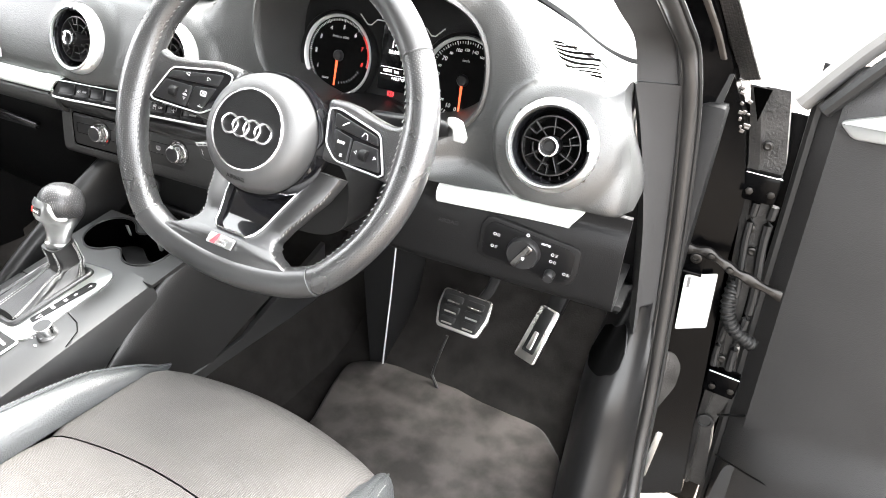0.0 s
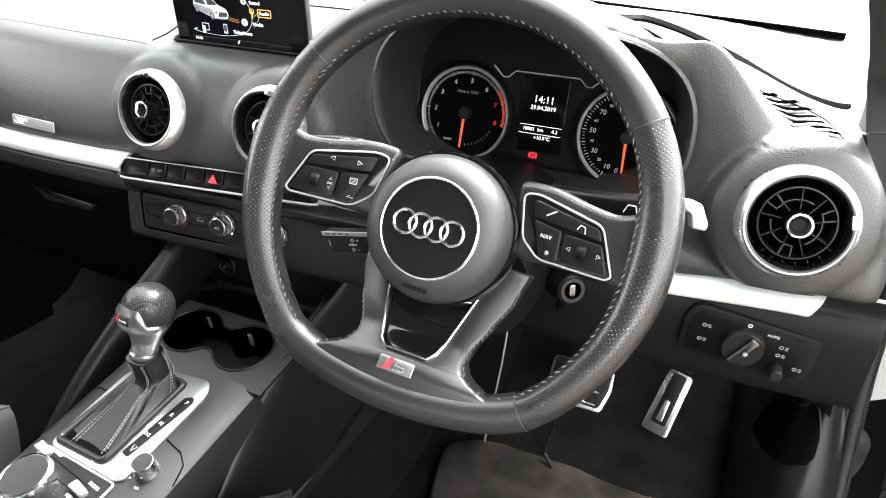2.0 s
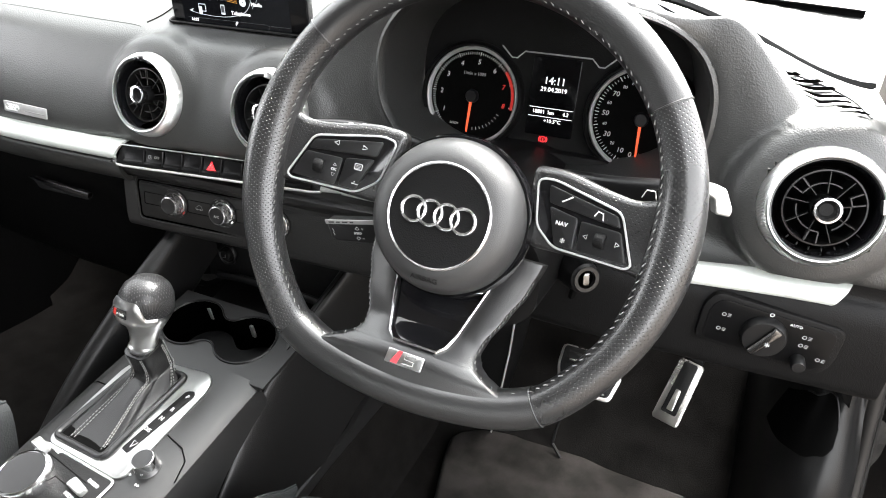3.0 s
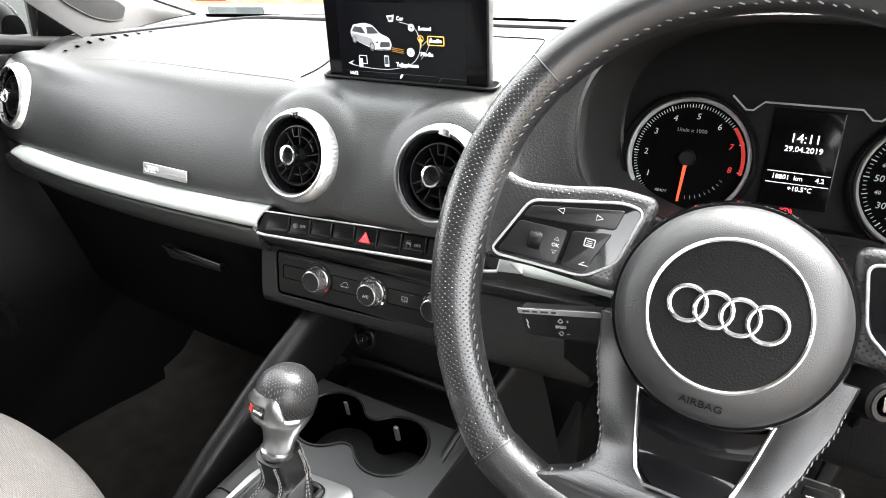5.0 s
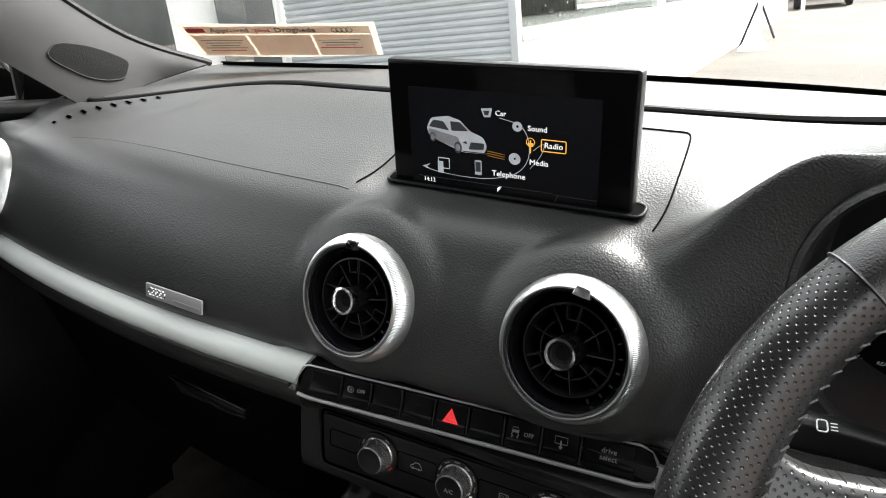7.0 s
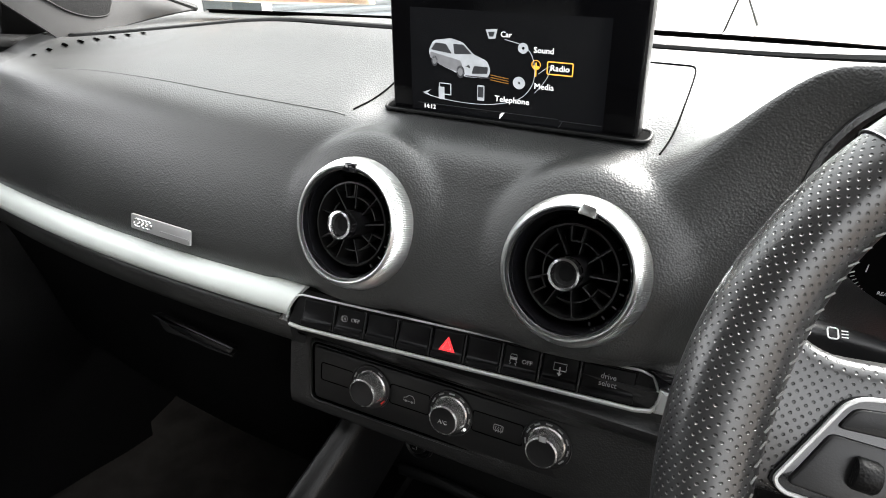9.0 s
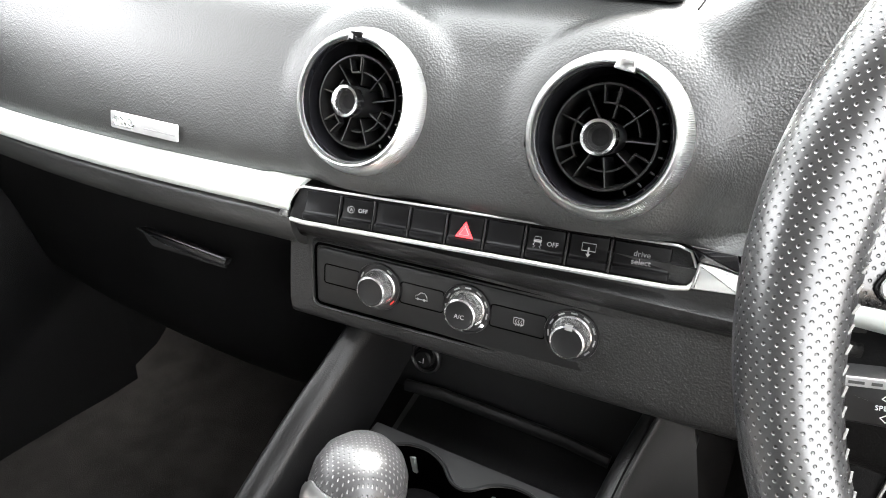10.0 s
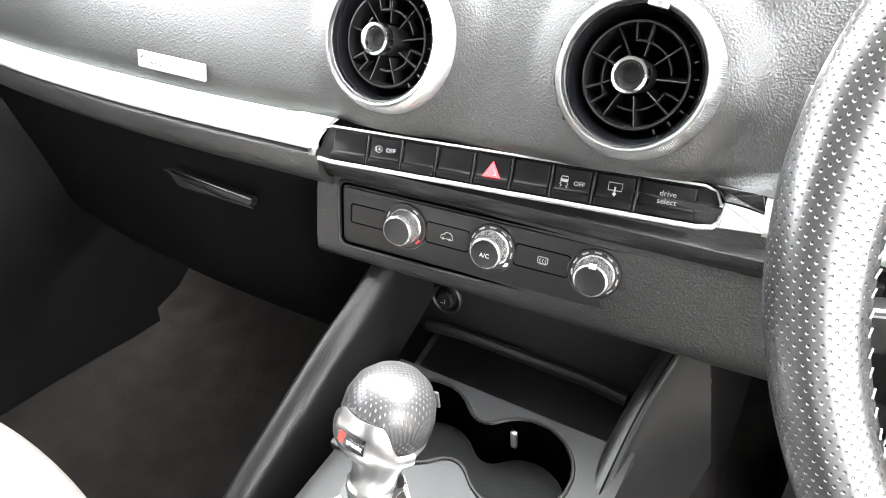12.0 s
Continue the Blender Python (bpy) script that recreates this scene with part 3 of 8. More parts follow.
# ---------------------------------------------------------------- air vents
def air_vent():
    v = thing("air_vent", label="round turbine air vent with a knurled aluminium ring", category="air vent", group="dashboard air vents")
    bm = lathe([(0.0398, -0.010), (0.0400, 0.0040), (0.0408, 0.0066), (0.0418, 0.0068), (0.0426, 0.0060), (0.0432, 0.0052), (0.0450, 0.0040), (0.0478, -0.0030), (0.0486, -0.0075), (0.0486, -0.020)], 480)
    for vert in bm.verts:
        r = math.hypot(vert.co.x, vert.co.y)
        if 0.0440 < r:
            odd = round(math.atan2(vert.co.y, vert.co.x) / (2 * math.pi) * 480) % 2
            vert.co *= 1 - 0.007 * odd
            vert.co.z -= 0.0006 * odd
    part("ring", bm, ALU, v, "aluminium ring with a knurled edge", sharp=25)
    part("inner_ring", lathe([(0.0400, 0.0040), (0.0388, 0.0046), (0.0376, 0.0020), (0.0362, -0.004), (0.0352, -0.022), (0.0352, -0.04)], 72), GLOSS, v, "gloss black inner ring")
    part("duct", lathe([(0.0, -0.042), (0.0365, -0.042), (0.0365, -0.018)], 48), DEEP, v)
    part("nozzle_ring", lathe([(0.0300, -0.03), (0.0311, -0.006), (0.0306, -0.0022), (0.0294, -0.0020), (0.0284, -0.006), (0.0278, -0.03)], 72), VANE, v)
    for k in range(3):
        hoop = lathe([(0.0192, -0.014), (0.0200, -0.0055), (0.0190, -0.0055), (0.0184, -0.014)], 60)
        bmesh.ops.delete(hoop, geom=[f for f in hoop.faces if not 18 < (math.degrees(math.atan2(f.calc_center_median().y, f.calc_center_median().x)) - 120 * k) % 360 < 96], context="FACES")
        part("inner_hoop", hoop, VANE, v)
    vane = None
    for k in range(9):
        m = Matrix.Rotation(2 * math.pi * (k + 0.3) / 9, 4, "Z") @ pose(0.0205, 0, -0.0115, 9, 0, 0)
        if vane is None:
            vane = part("vane", box(0.0185, 0.0010, 0.015, 0.0003, 1), VANE, v, m=m)
        else:
            again(vane, m)
    clip = None
    for k in range(3):
        m = Matrix.Rotation(radians(100 + 120 * k), 4, "Z") @ at(0.0245, 0, -0.006)
        if clip is None:
            clip = part("vane_bridge", merge(box(0.0010, 0.0075, 0.006, m=at(-0.005, 0)), box(0.010, 0.0010, 0.006, m=at(0, 0.0040, 0, 8)), box(0.010, 0.0010, 0.006, m=at(0, -0.0040, 0, -8))), VANE, v, m=m)
        else:
            again(clip, m)
    lug = None
    for k in range(7):
        m = Matrix.Rotation(radians(-50 + 16 * k), 4, "Z") @ at(0.0338, 0, -0.004)
        if lug is None:
            lug = part("lug", box(0.0030, 0.0011, 0.003, 0.0004, 1), SATIN, v, m=m)
        else:
            again(lug, m)
    part("hub", lathe([(0.0090, -0.022), (0.0102, -0.002), (0.0102, 0.006)], 40), SATIN, v)
    part("hub_ring", lathe([(0.0102, 0.004), (0.0106, 0.009), (0.0100, 0.0115), (0.0084, 0.0118), (0.0070, 0.009), (0.0066, 0.004)], 48), CHROME, v, "polished ring on the hub")
    part("hub_cap", lathe([(0.0, 0.0058), (0.0050, 0.0058), (0.0070, 0.0078)], 32), HARD, v)
    part("tab", prism(rounded([(-0.0062, 0.0375), (0.0062, 0.0375), (0.0046, 0.0440), (-0.0046, 0.0440)], 0.0012), 0.0074, 0.0008), GLOSS, v, "shut-off tab on the ring")
    return v


vent = air_vent()
vent.matrix_world = face_up(VENTS[0], VENT_TILT, -3)
for i, yaw, turn in ((1, -3, -9), (2, 2, -78), (3, -9, 0)):
    twin = copy_thing(vent, face_up(VENTS[i], VENT_TILT, yaw, turn))
    if i in (1, 2):
        tab = [o for o in twin.children if o.name.startswith("tab")][0]
        tab.data = tab.data.copy()
        tab.data.materials[0] = ALU
        tagged(tab, "silver shut-off tab on the ring")


# ---------------------------------------------------------------- aluminium trim
def trim_strip(x0, x1, z0, z1, slant0, slant1, label, front=-0.004, tip=0.0):
    t = thing("trim_strip", label=label, category="trim strip", group="dashboard trim")
    g = []
    for i in range(41):
        f = i / 40
        x = x0 + (x1 - x0) * f
        row = []
        h0, h1 = z0, z1
        if tip:
            q = smooth01(1 - (f if tip < 0 else 1 - f) / 0.08)
            h0, h1 = z0 + 0.35 * (z1 - z0) * q, z1 - 0.2 * (z1 - z0) * q
        for j in range(13):
            a = j / 12
            z = h0 + (h1 - h0) * a
            y = front + 0.016 * abs(2 * a - 1) ** 3 + 0.010 * (a - 0.35)
            xx = x + (slant0 * (1 - f) + slant1 * f) * a
            row.append((xx, y + skew(xx), z + rise(xx)))
        g.append(row)
    part("strip", sheet(g, 0.003), TRIM, t)
    return t


trim_strip(-0.664, -0.1335, 0.6115, 0.6335, 0.004, 0.010, "long brushed aluminium trim strip on the passenger dashboard", tip=-1)
trim_strip(0.1735, 0.262, 0.6140, 0.6345, -0.003, 0.0, "short brushed aluminium trim strip beside the steering column", front=0.012)
trim_strip(0.505, 0.656, 0.6050, 0.6260, -0.004, 0.018, "short brushed aluminium trim strip below the driver's vent", front=0.010)

plate = thing("badge_plate", face_up((-0.2780, 0.0055, 0.6535), 8, -1.0, -1.5), "small polished metal badge plate on the dashboard", "badge")
part("plate", prism(rect(0.074, 0.0135, 0.0015), 0.0018, 0.0005, z0=-0.0012), BEZEL, plate)
for k in range(4):
    part("badge_ring", lathe([(0.0030, 0.0), (0.0036, 0.0008), (0.0042, 0.0)], 20, m=at(-0.029 + 0.0050 * k, 0, 0.0006)), CHROME, plate)
part("badge_bar", box(0.034, 0.0010, 0.0003, m=at(0.018, -0.002, 0.0008)), GREYMARK, plate)

# ---------------------------------------------------------------- small drawing helper
def outline(points, r=0.0005):
    return tube([(x, y, 0) for x, y in points], r, 4, closed=True)


# ---------------------------------------------------------------- switch bar with nine keys
bar = thing("switch_bar", face_up((0.0085, 0.0060, 0.6225), 22, 4.0, 0.9), "black switch bar with nine keys in a chrome frame", "switch panel")
BW = 0.280
part("tray", prism(rounded([(-BW / 2, -0.0125), (BW / 2, -0.0125), (BW / 2 - 0.004, 0.0135), (-BW / 2 + 0.008, 0.0135)], 0.006), 0.006, 0.001, z0=-0.008), HARD, bar)
part("lower_frame", tube([(-BW / 2 + 0.004, -0.0115, 0.0), (-BW / 2 + 0.014, -0.0125, 0.001), (BW / 2 - 0.012, -0.0125, 0.001), (BW / 2 - 0.003, -0.0112, 0.0005), (BW / 2 + 0.0008, -0.007, 0.0), (BW / 2, 0.002, -0.001)], 0.0017, 8), SILVER, bar, "chrome lower edge")
part("upper_frame", tube([(-BW / 2, 0.001, -0.001), (-BW / 2 + 0.006, 0.0110, 0.0), (-BW / 2 + 0.012, 0.0128, 0.0006), (BW / 2 - 0.012, 0.0128, 0.0006), (BW / 2 - 0.004, 0.0105, 0.0), (BW / 2, 0.002, -0.001)], 0.0009, 8), SILVER, bar, "fine chrome upper edge")
part("left_corner", prism(rounded([(-BW / 2 - 0.009, -0.0105), (-BW / 2 + 0.002, -0.0120), (-BW / 2 + 0.001, 0.002), (-BW / 2 + 0.008, 0.0128), (-BW / 2 - 0.002, 0.0130)], 0.001), 0.007, 0.0008, z0=-0.010), DARKCHROME, bar, "chrome corner piece")
part("right_corner", prism(rounded([(BW / 2 - 0.001, -0.0108), (BW / 2 + 0.0245, -0.0098), (BW / 2 + 0.0240, 0.0012), (BW / 2 + 0.012, 0.0036), (BW / 2 + 0.001, 0.0046)], 0.0012), 0.014, 0.0016, z0=-0.006), SILVER, bar, "chrome corner piece")
part("gloss_wedge", prism(rounded([(BW / 2 + 0.001, 0.0052), (BW / 2 + 0.012, 0.0042), (BW / 2 + 0.0240, 0.0018), (BW / 2 + 0.0205, 0.0128), (BW / 2 - 0.008, 0.0142), (BW / 2 - 0.004, 0.0120)], 0.001), 0.012, 0.0008, z0=-0.006), GLOSS, bar, "gloss black corner piece")
edges = [-0.127]
for w in (0.0300, 0.0265, 0.0265, 0.0270, 0.0265, 0.0270, 0.0270, 0.0270, 0.0365):
    edges.append(edges[-1] + w)


def key_cap(a, b):
    """A rocker key: a hollow upper face over a proud lower lip."""
    prof_ = [(0.0108, -0.006), (0.0106, -0.0004), (0.0096, 0.0004), (0.0040, -0.0002), (-0.0030, 0.0002), (-0.0046, 0.0010), (-0.0054, 0.0024), (-0.0066, 0.0028), (-0.0094, 0.0020), (-0.0104, 0.0004), (-0.0106, -0.006)]
    rings_ = []
    for x, drop in ((a, 0.0012), (a + 0.0008, 0.0002), (a + 0.0016, 0.0), (b - 0.0016, 0.0), (b - 0.0008, 0.0002), (b, 0.0012)):
        rings_.append([(x, y, z - drop) for y, z in prof_])
    return loft(rings_)


for a, b in zip(edges, edges[1:]):
    key = part("key", key_cap(a + 0.0012, b - 0.0012), KEYBLACK, bar)
    if a > -0.12:
        part("divider", box(0.0014, 0.0205, 0.006, 0.0006, 2, m=at(a, 0.0, -0.0015)), SATIN, bar)
    cx = (a + b) / 2
    k = edges.index(a)
    if k == 1:
        part("writing", words("OFF", 0.0042, at(cx + 0.0045, 0.0020, 0.0004)), GREYMARK, key)
        part("sign", merge(lathe([(0.0021, 0), (0.0025, 0.0002)], 20, m=at(cx - 0.0045, 0.0020, 0.0004)), words("A", 0.0030, at(cx - 0.0045, 0.0020, 0.0004)), tube([(cx - 0.0074, 0.0004, 0.0004), (cx - 0.0078, 0.0022, 0.0004), (cx - 0.0068, 0.0040, 0.0004)], 0.0002, 4)), GREYMARK, key)
    if k == 4:
        tri_ = part("hazard_triangle", prism([(cx - 0.0062, -0.0040), (cx + 0.0062, -0.0040), (cx, 0.0066)], 0.0004, z0=0.0008), REDLAMP, key, "lit red warning triangle")
        part("triangle_line", outline([(cx - 0.0034, -0.0024), (cx + 0.0034, -0.0024), (cx, 0.0034)], 0.00035), GREYMARK, tri_, m=at(0, 0, 0.0014))
    if k == 6:
        part("writing", words("OFF", 0.0042, at(cx + 0.0045, 0.0008, 0.0004)), GREYMARK, key)
        part("sign", merge(outline([(cx - 0.0078, 0.0026), (cx - 0.0070, 0.0046), (cx - 0.0034, 0.0046), (cx - 0.0026, 0.0026)], 0.00028), box(0.0050, 0.0012, 0.0002, m=at(cx - 0.0052, 0.0016, 0.0003)), *[tube([(cx - 0.0052 + q * 0.0018, 0.0006, 0.0003), (cx - 0.0052 + q * 0.0026, -0.0006, 0.0003), (cx - 0.0052 + q * 0.0014, -0.0016, 0.0003), (cx - 0.0052 + q * 0.0024, -0.0026, 0.0003)], 0.0003, 4) for q in (-1, 1)]), GREYMARK, key, m=at(0, 0, 0.0002))
    if k == 7:
        part("sign", merge(outline([(cx - 0.0042, 0.0008), (cx - 0.0042, 0.0056), (cx + 0.0042, 0.0056), (cx + 0.0042, 0.0008)], 0.00035), box(0.0010, 0.0050, 0.0002, m=at(cx, 0.0006, 0.0003)), prism([(cx - 0.0016, -0.0010), (cx + 0.0016, -0.0010), (cx, -0.0030)], 0.0002)), GREYMARK, key, m=at(0, 0, 0.0004))
    if k == 8:
        part("writing", words("drive", 0.0050, at(cx, 0.0040, 0.0006)), GREYMARK, key)
        part("writing", words("select", 0.0050, at(cx, -0.0008, 0.0006)), GREYMARK, key)

# ---------------------------------------------------------------- climate controls
clim = thing("climate_panel", face_up((0.0075, 0.0175, 0.5578), 7, 1.2), "black climate control panel with three turning knobs", "climate control")
part("bezel", prism(rounded([(-0.136, -0.030), (0.134, -0.030), (0.144, 0.026), (-0.139, 0.026)], 0.008), 0.004, 0.0015, z0=-0.0045), FASCIA, clim)
FACE = rounded([(-0.128, -0.024), (0.126, -0.024), (0.134, 0.021), (-0.130, 0.021)], 0.005)
part("face", prism(FACE, 0.003, 0.0008, z0=-0.0005), NOOK, clim)
part("face_groove", outline(rounded([(-0.1305, -0.0265), (0.1285, -0.0265), (0.1368, 0.0232), (-0.1328, 0.0232)], 0.006), 0.0011), VOID, clim, "dark joint round the panel", m=at(0, 0, 0.0002))
part("face_edge", outline(rounded([(-0.1335, -0.0290), (0.1312, -0.0290), (0.1402, 0.0252), (-0.1362, 0.0252)], 0.007), 0.0007), SATIN, clim, m=at(0, 0, 0.0002))
for x0, x1, h in ((-0.122, -0.091, 0.0155), (-0.056, -0.021, 0.0165), (0.015, 0.055, 0.0165), (0.091, 0.121, 0.0145)):
    part("key_edge", outline(rect(x1 - x0, h, 0.0025, (x0 + x1) / 2, 0.001), 0.00045), VOID, clim, m=at(0, 0, 0.0026))
for kx, kind in ((-0.074, "temp"), (-0.003, "fan"), (0.073, "air")):
    skirt = lathe([(0.0142, 0.0), (0.0139, 0.0015), (0.0130, 0.0025), (0.0127, 0.0040), (0.0125, 0.0105), (0.0121, 0.0120), (0.0116, 0.0136), (0.0104, 0.0142)], 120)
    for vert in skirt.verts:
        if 0.003 < vert.co.z < 0.011 and round(math.atan2(vert.co.y, vert.co.x) / (2 * math.pi) * 120) % 2:
            vert.co.x, vert.co.y = vert.co.x * 0.972, vert.co.y * 0.972
    kn = part("knob", skirt, KNOBSKIRT, clim, "turning knob with a knurled silver skirt", m=at(kx, 0.001, 0.002), sharp=25)
    part("cap", lathe([(0.0, 0.0140), (0.0092, 0.0140), (0.0100, 0.0143), (0.0105, 0.0140)], 40), SATIN, kn, "black cap")
    part("collar", lathe([(0.0142, 0.0005), (0.0168, 0.0008), (0.0174, 0.0020), (0.0184, 0.0022), (0.0190, 0.0)], 48), SATIN, kn)
    if kind == "fan":
        part("writing", words("A/C", 0.0046, at(0, -0.0012, 0.0146)), GREYMARK, kn)
        part("pointer", lathe([(0.0, 0.0018), (0.0012, 0.0018), (0.0012, 0.001)], 12, m=at(0.0130, -0.0098)), LITWHITE, kn)
    for k in range(9):
        a = radians(-40 + 32.5 * k)
        if kind == "temp" and k % 3:
            continue
        part("tick", box(0.0046, 0.0011, 0.0003, m=Matrix.Rotation(a, 4, "Z") @ at(0.0158, 0, 0.0012, 90)), (RED if kind == "temp" and k < 2 else GREYMARK), kn)
    if kind == "air":
        part("writing", box(0.005, 0.004, 0.0003, 0.0, m=at(0.0, 0.0108, 0.0142)), GREYMARK, kn)
part("car_sign", merge(outline([(-0.0405, -0.0022), (-0.0402, 0.0002), (-0.0380, 0.0010), (-0.0362, 0.0030), (-0.0330, 0.0030), (-0.0312, 0.0008), (-0.0306, -0.0022)], 0.00032), lathe([(0.0, 0.0002), (0.0010, 0.0002)], 12, m=at(-0.0384, -0.0022)), lathe([(0.0, 0.0002), (0.0010, 0.0002)], 12, m=at(-0.0330, -0.0022))), GREYMARK, clim, "recirculation sign", m=at(-0.003, 0.0014, 0.0029))
part("demist_sign", merge(outline(rect(0.0072, 0.0048, 0.0010, 0.036, 0.0014), 0.00032), *[tube([(0.036 + d, -0.0022, 0), (0.036 + d + 0.0006, -0.0004, 0), (0.036 + d - 0.0004, 0.0010, 0), (0.036 + d + 0.0004, 0.0026, 0)], 0.00028, 4) for d in (-0.0020, 0, 0.0020)]), GREYMARK, clim, "rear demister sign", m=at(0, 0, 0.0029))

# ---------------------------------------------------------------- pop-up screen
scr = thing("infotainment_screen", face_up((0.006, 0.086, 0.762), -4.5, -1.0), "slim black pop-up screen showing a menu", "screen")
part("housing", merge(prism(rect(0.192, 0.118, 0.003, -0.002, 0.042), 0.009, 0.0022, z0=-0.0115)), SATIN, scr)
part("glass", prism(rect(0.188, 0.114, 0.0024, -0.002, 0.042), 0.0006, 0.0003, z0=-0.0024), SCREENGLASS, scr, "glossy black glass")
dis = part("display", prism(rect(0.150, 0.087, 0, -0.005, 0.0375), 0.0002, z0=-0.0017), mat("display_black", (0.004, 0.004, 0.005), 0.12, vary=0, spec=0.2, emit=(0.012, 0.014, 0.017), emit_strength=0.01), scr, "lit dark menu")
Z = -0.0012


def shown(name, bm, material, z=0.0):
    return part(name, bm, material, dis, smooth=False, m=at(0.006, 0.0061, Z + z) @ Matrix.Diagonal((1, 0.945, 1, 1)))


for text, size, x, y in (("Car", 0.0056, -0.009, 0.0638), ("Sound", 0.0058, 0.0190, 0.0546), ("Radio", 0.0060, 0.0312, 0.0430), ("Media", 0.0060, 0.0205, 0.0290), ("Telephone", 0.0062, -0.0030, 0.0165), ("14:12", 0.0048, -0.0705, 0.0040)):
    shown("writing", words(text, size, at(x, y)), LITWHITE)
shown("selection", outline(rect(0.0180, 0.0088, 0.0012, 0.0312, 0.0430), 0.0004), LITAMBER)
shown("status_line", merge(box(0.112, 0.0003, 0.0002, m=at(-0.024, 0.0066)), box(0.0004, 0.008, 0.0002, m=at(0.034, 0.0026, 0, -30)), box(0.030, 0.0003, 0.0002, m=at(0.048, 0.0056))), LITDARK)
shown("mute_sign", merge(prism([(-0.0120, 0.0018), (-0.0098, 0.0040), (-0.0098, 0.0066), (-0.0120, 0.0048)], 0.0002), box(0.0005, 0.006, 0.0002, m=at(-0.0104, 0.0040, 0, -35))), LITWHITE)
arc = [(-0.0745, 0.0142), (-0.062, 0.0118), (-0.040, 0.0104), (-0.018, 0.0118), (0.002, 0.0180), (0.0120, 0.0300), (0.0125, 0.0450), (0.006, 0.0560), (-0.010, 0.0605)]
shown("menu_ring", tube([curve([(a, b, 0) for a, b in arc], i / 40) for i in range(41)], 0.00025, 4), LITGREY)
shown("ring_line", tube([curve([(a, b, 0) for a, b in ((0.016, 0.038), (0.024, 0.044), (0.022, 0.035), (0.014, 0.024))], i / 16) for i in range(17)], 0.0002, 4), LITGREY)
shown("back_arrow", prism([(-0.0765, 0.0150), (-0.0690, 0.0178), (-0.0725, 0.0150), (-0.0690, 0.0126)], 0.0002), LITGREY)
# the little silver car on the menu
shown("car_body", prism(rounded([(-0.0690, 0.0425), (-0.0705, 0.0480), (-0.0665, 0.0560), (-0.0520, 0.0585), (-0.0420, 0.0560), (-0.0340, 0.0480), (-0.0230, 0.0440), (-0.0200, 0.0370), (-0.0225, 0.0310), (-0.0400, 0.0305), (-0.0600, 0.0375)], 0.0025), 0.0002), LITGREY)
shown("car_side", prism(rounded([(-0.0695, 0.0430), (-0.0690, 0.0475), (-0.0440, 0.0425), (-0.0400, 0.0320), (-0.0600, 0.0375)], 0.0015), 0.0002), LITMID, 0.0002)
shown("car_windows", merge(prism(rounded([(-0.0685, 0.0490), (-0.0645, 0.0545), (-0.0560, 0.0540), (-0.0510, 0.0470)], 0.001), 0.0002), prism(rounded([(-0.0500, 0.0545), (-0.0420, 0.0545), (-0.0350, 0.0480), (-0.0490, 0.0470)], 0.001), 0.0002)), LITDARK, 0.0003)
shown("car_wheels", merge(*[lathe([(0.0, 0.0), (r, 0.0)], 20, m=at(x, y) @ Matrix.Diagonal((0.75, 1.1, 1, 1))) for x, y, r in ((-0.0655, 0.0405, 0.0036), (-0.0440, 0.0340, 0.0044))]), LITDARK, 0.0004)
shown("car_rims", merge(*[lathe([(0.0, 0.0), (r, 0.0)], 16, m=at(x, y) @ Matrix.Diagonal((0.75, 1.1, 1, 1))) for x, y, r in ((-0.0655, 0.0405, 0.0022), (-0.0440, 0.0340, 0.0027))]), LITMID, 0.0006)
shown("car_grille", prism(rounded([(-0.0350, 0.0335), (-0.0225, 0.0345), (-0.0220, 0.0395), (-0.0330, 0.0395)], 0.001), 0.0002), LITDARK, 0.0004)
shown("car_lamp", merge(prism([(-0.0400, 0.0385), (-0.0360, 0.0375), (-0.0370, 0.0400)], 0.0002), box(0.020, 0.0008, 0.0002, m=at(-0.0300, 0.0315, 0))), LITDARK, 0.0004)
shown("car_glow", merge(*[prism([(-0.0200, 0.0300 + k * 0.0018), (-0.0060, 0.0285 + k * 0.0018), (-0.0060, 0.0290 + k * 0.0018), (-0.0200, 0.0306 + k * 0.0018)], 0.0001) for k in range(3)]), AMBERDIM)
shown("car_icon", prism([(-0.0245, 0.0665), (-0.0155, 0.0675), (-0.0170, 0.0605), (-0.0220, 0.0600)], 0.0002), LITGREY)
shown("icon_grille", prism([(-0.0225, 0.0650), (-0.0175, 0.0655), (-0.0185, 0.0620), (-0.0213, 0.0618)], 0.0002), LITDARK, 0.0003)
shown("sound_icon", lathe([(0.0010, 0.0), (0.0038, 0.0002)], 24, m=at(0.0040, 0.0553)), LITGREY)
shown("radio_icon", merge(box(0.0010, 0.010, 0.0002, m=at(0.0140, 0.0410)), lathe([(0.0028, 0), (0.0034, 0.0001)], 20, m=at(0.0140, 0.0445)), box(0.004, 0.0026, 0.0002, m=at(0.0140, 0.0425))), LITAMBER)
shown("media_icon", lathe([(0.0008, 0.0), (0.0046, 0.0002)], 24, m=at(0.0020, 0.0302)), LITGREY)
shown("phone_icon", prism(rect(0.0056, 0.0118, 0.0008, -0.0275, 0.0195), 0.0002), LITGREY)
shown("phone_screen", prism(rect(0.0042, 0.0080, 0, -0.0275, 0.0202), 0.0002), LITDARK, 0.0003)
shown("handover_icon", merge(outline(rect(0.0095, 0.0085, 0.0005, -0.0570, 0.0195), 0.0004), prism(rect(0.0048, 0.0098, 0.0005, -0.0600, 0.0160), 0.0002)), LITGREY)
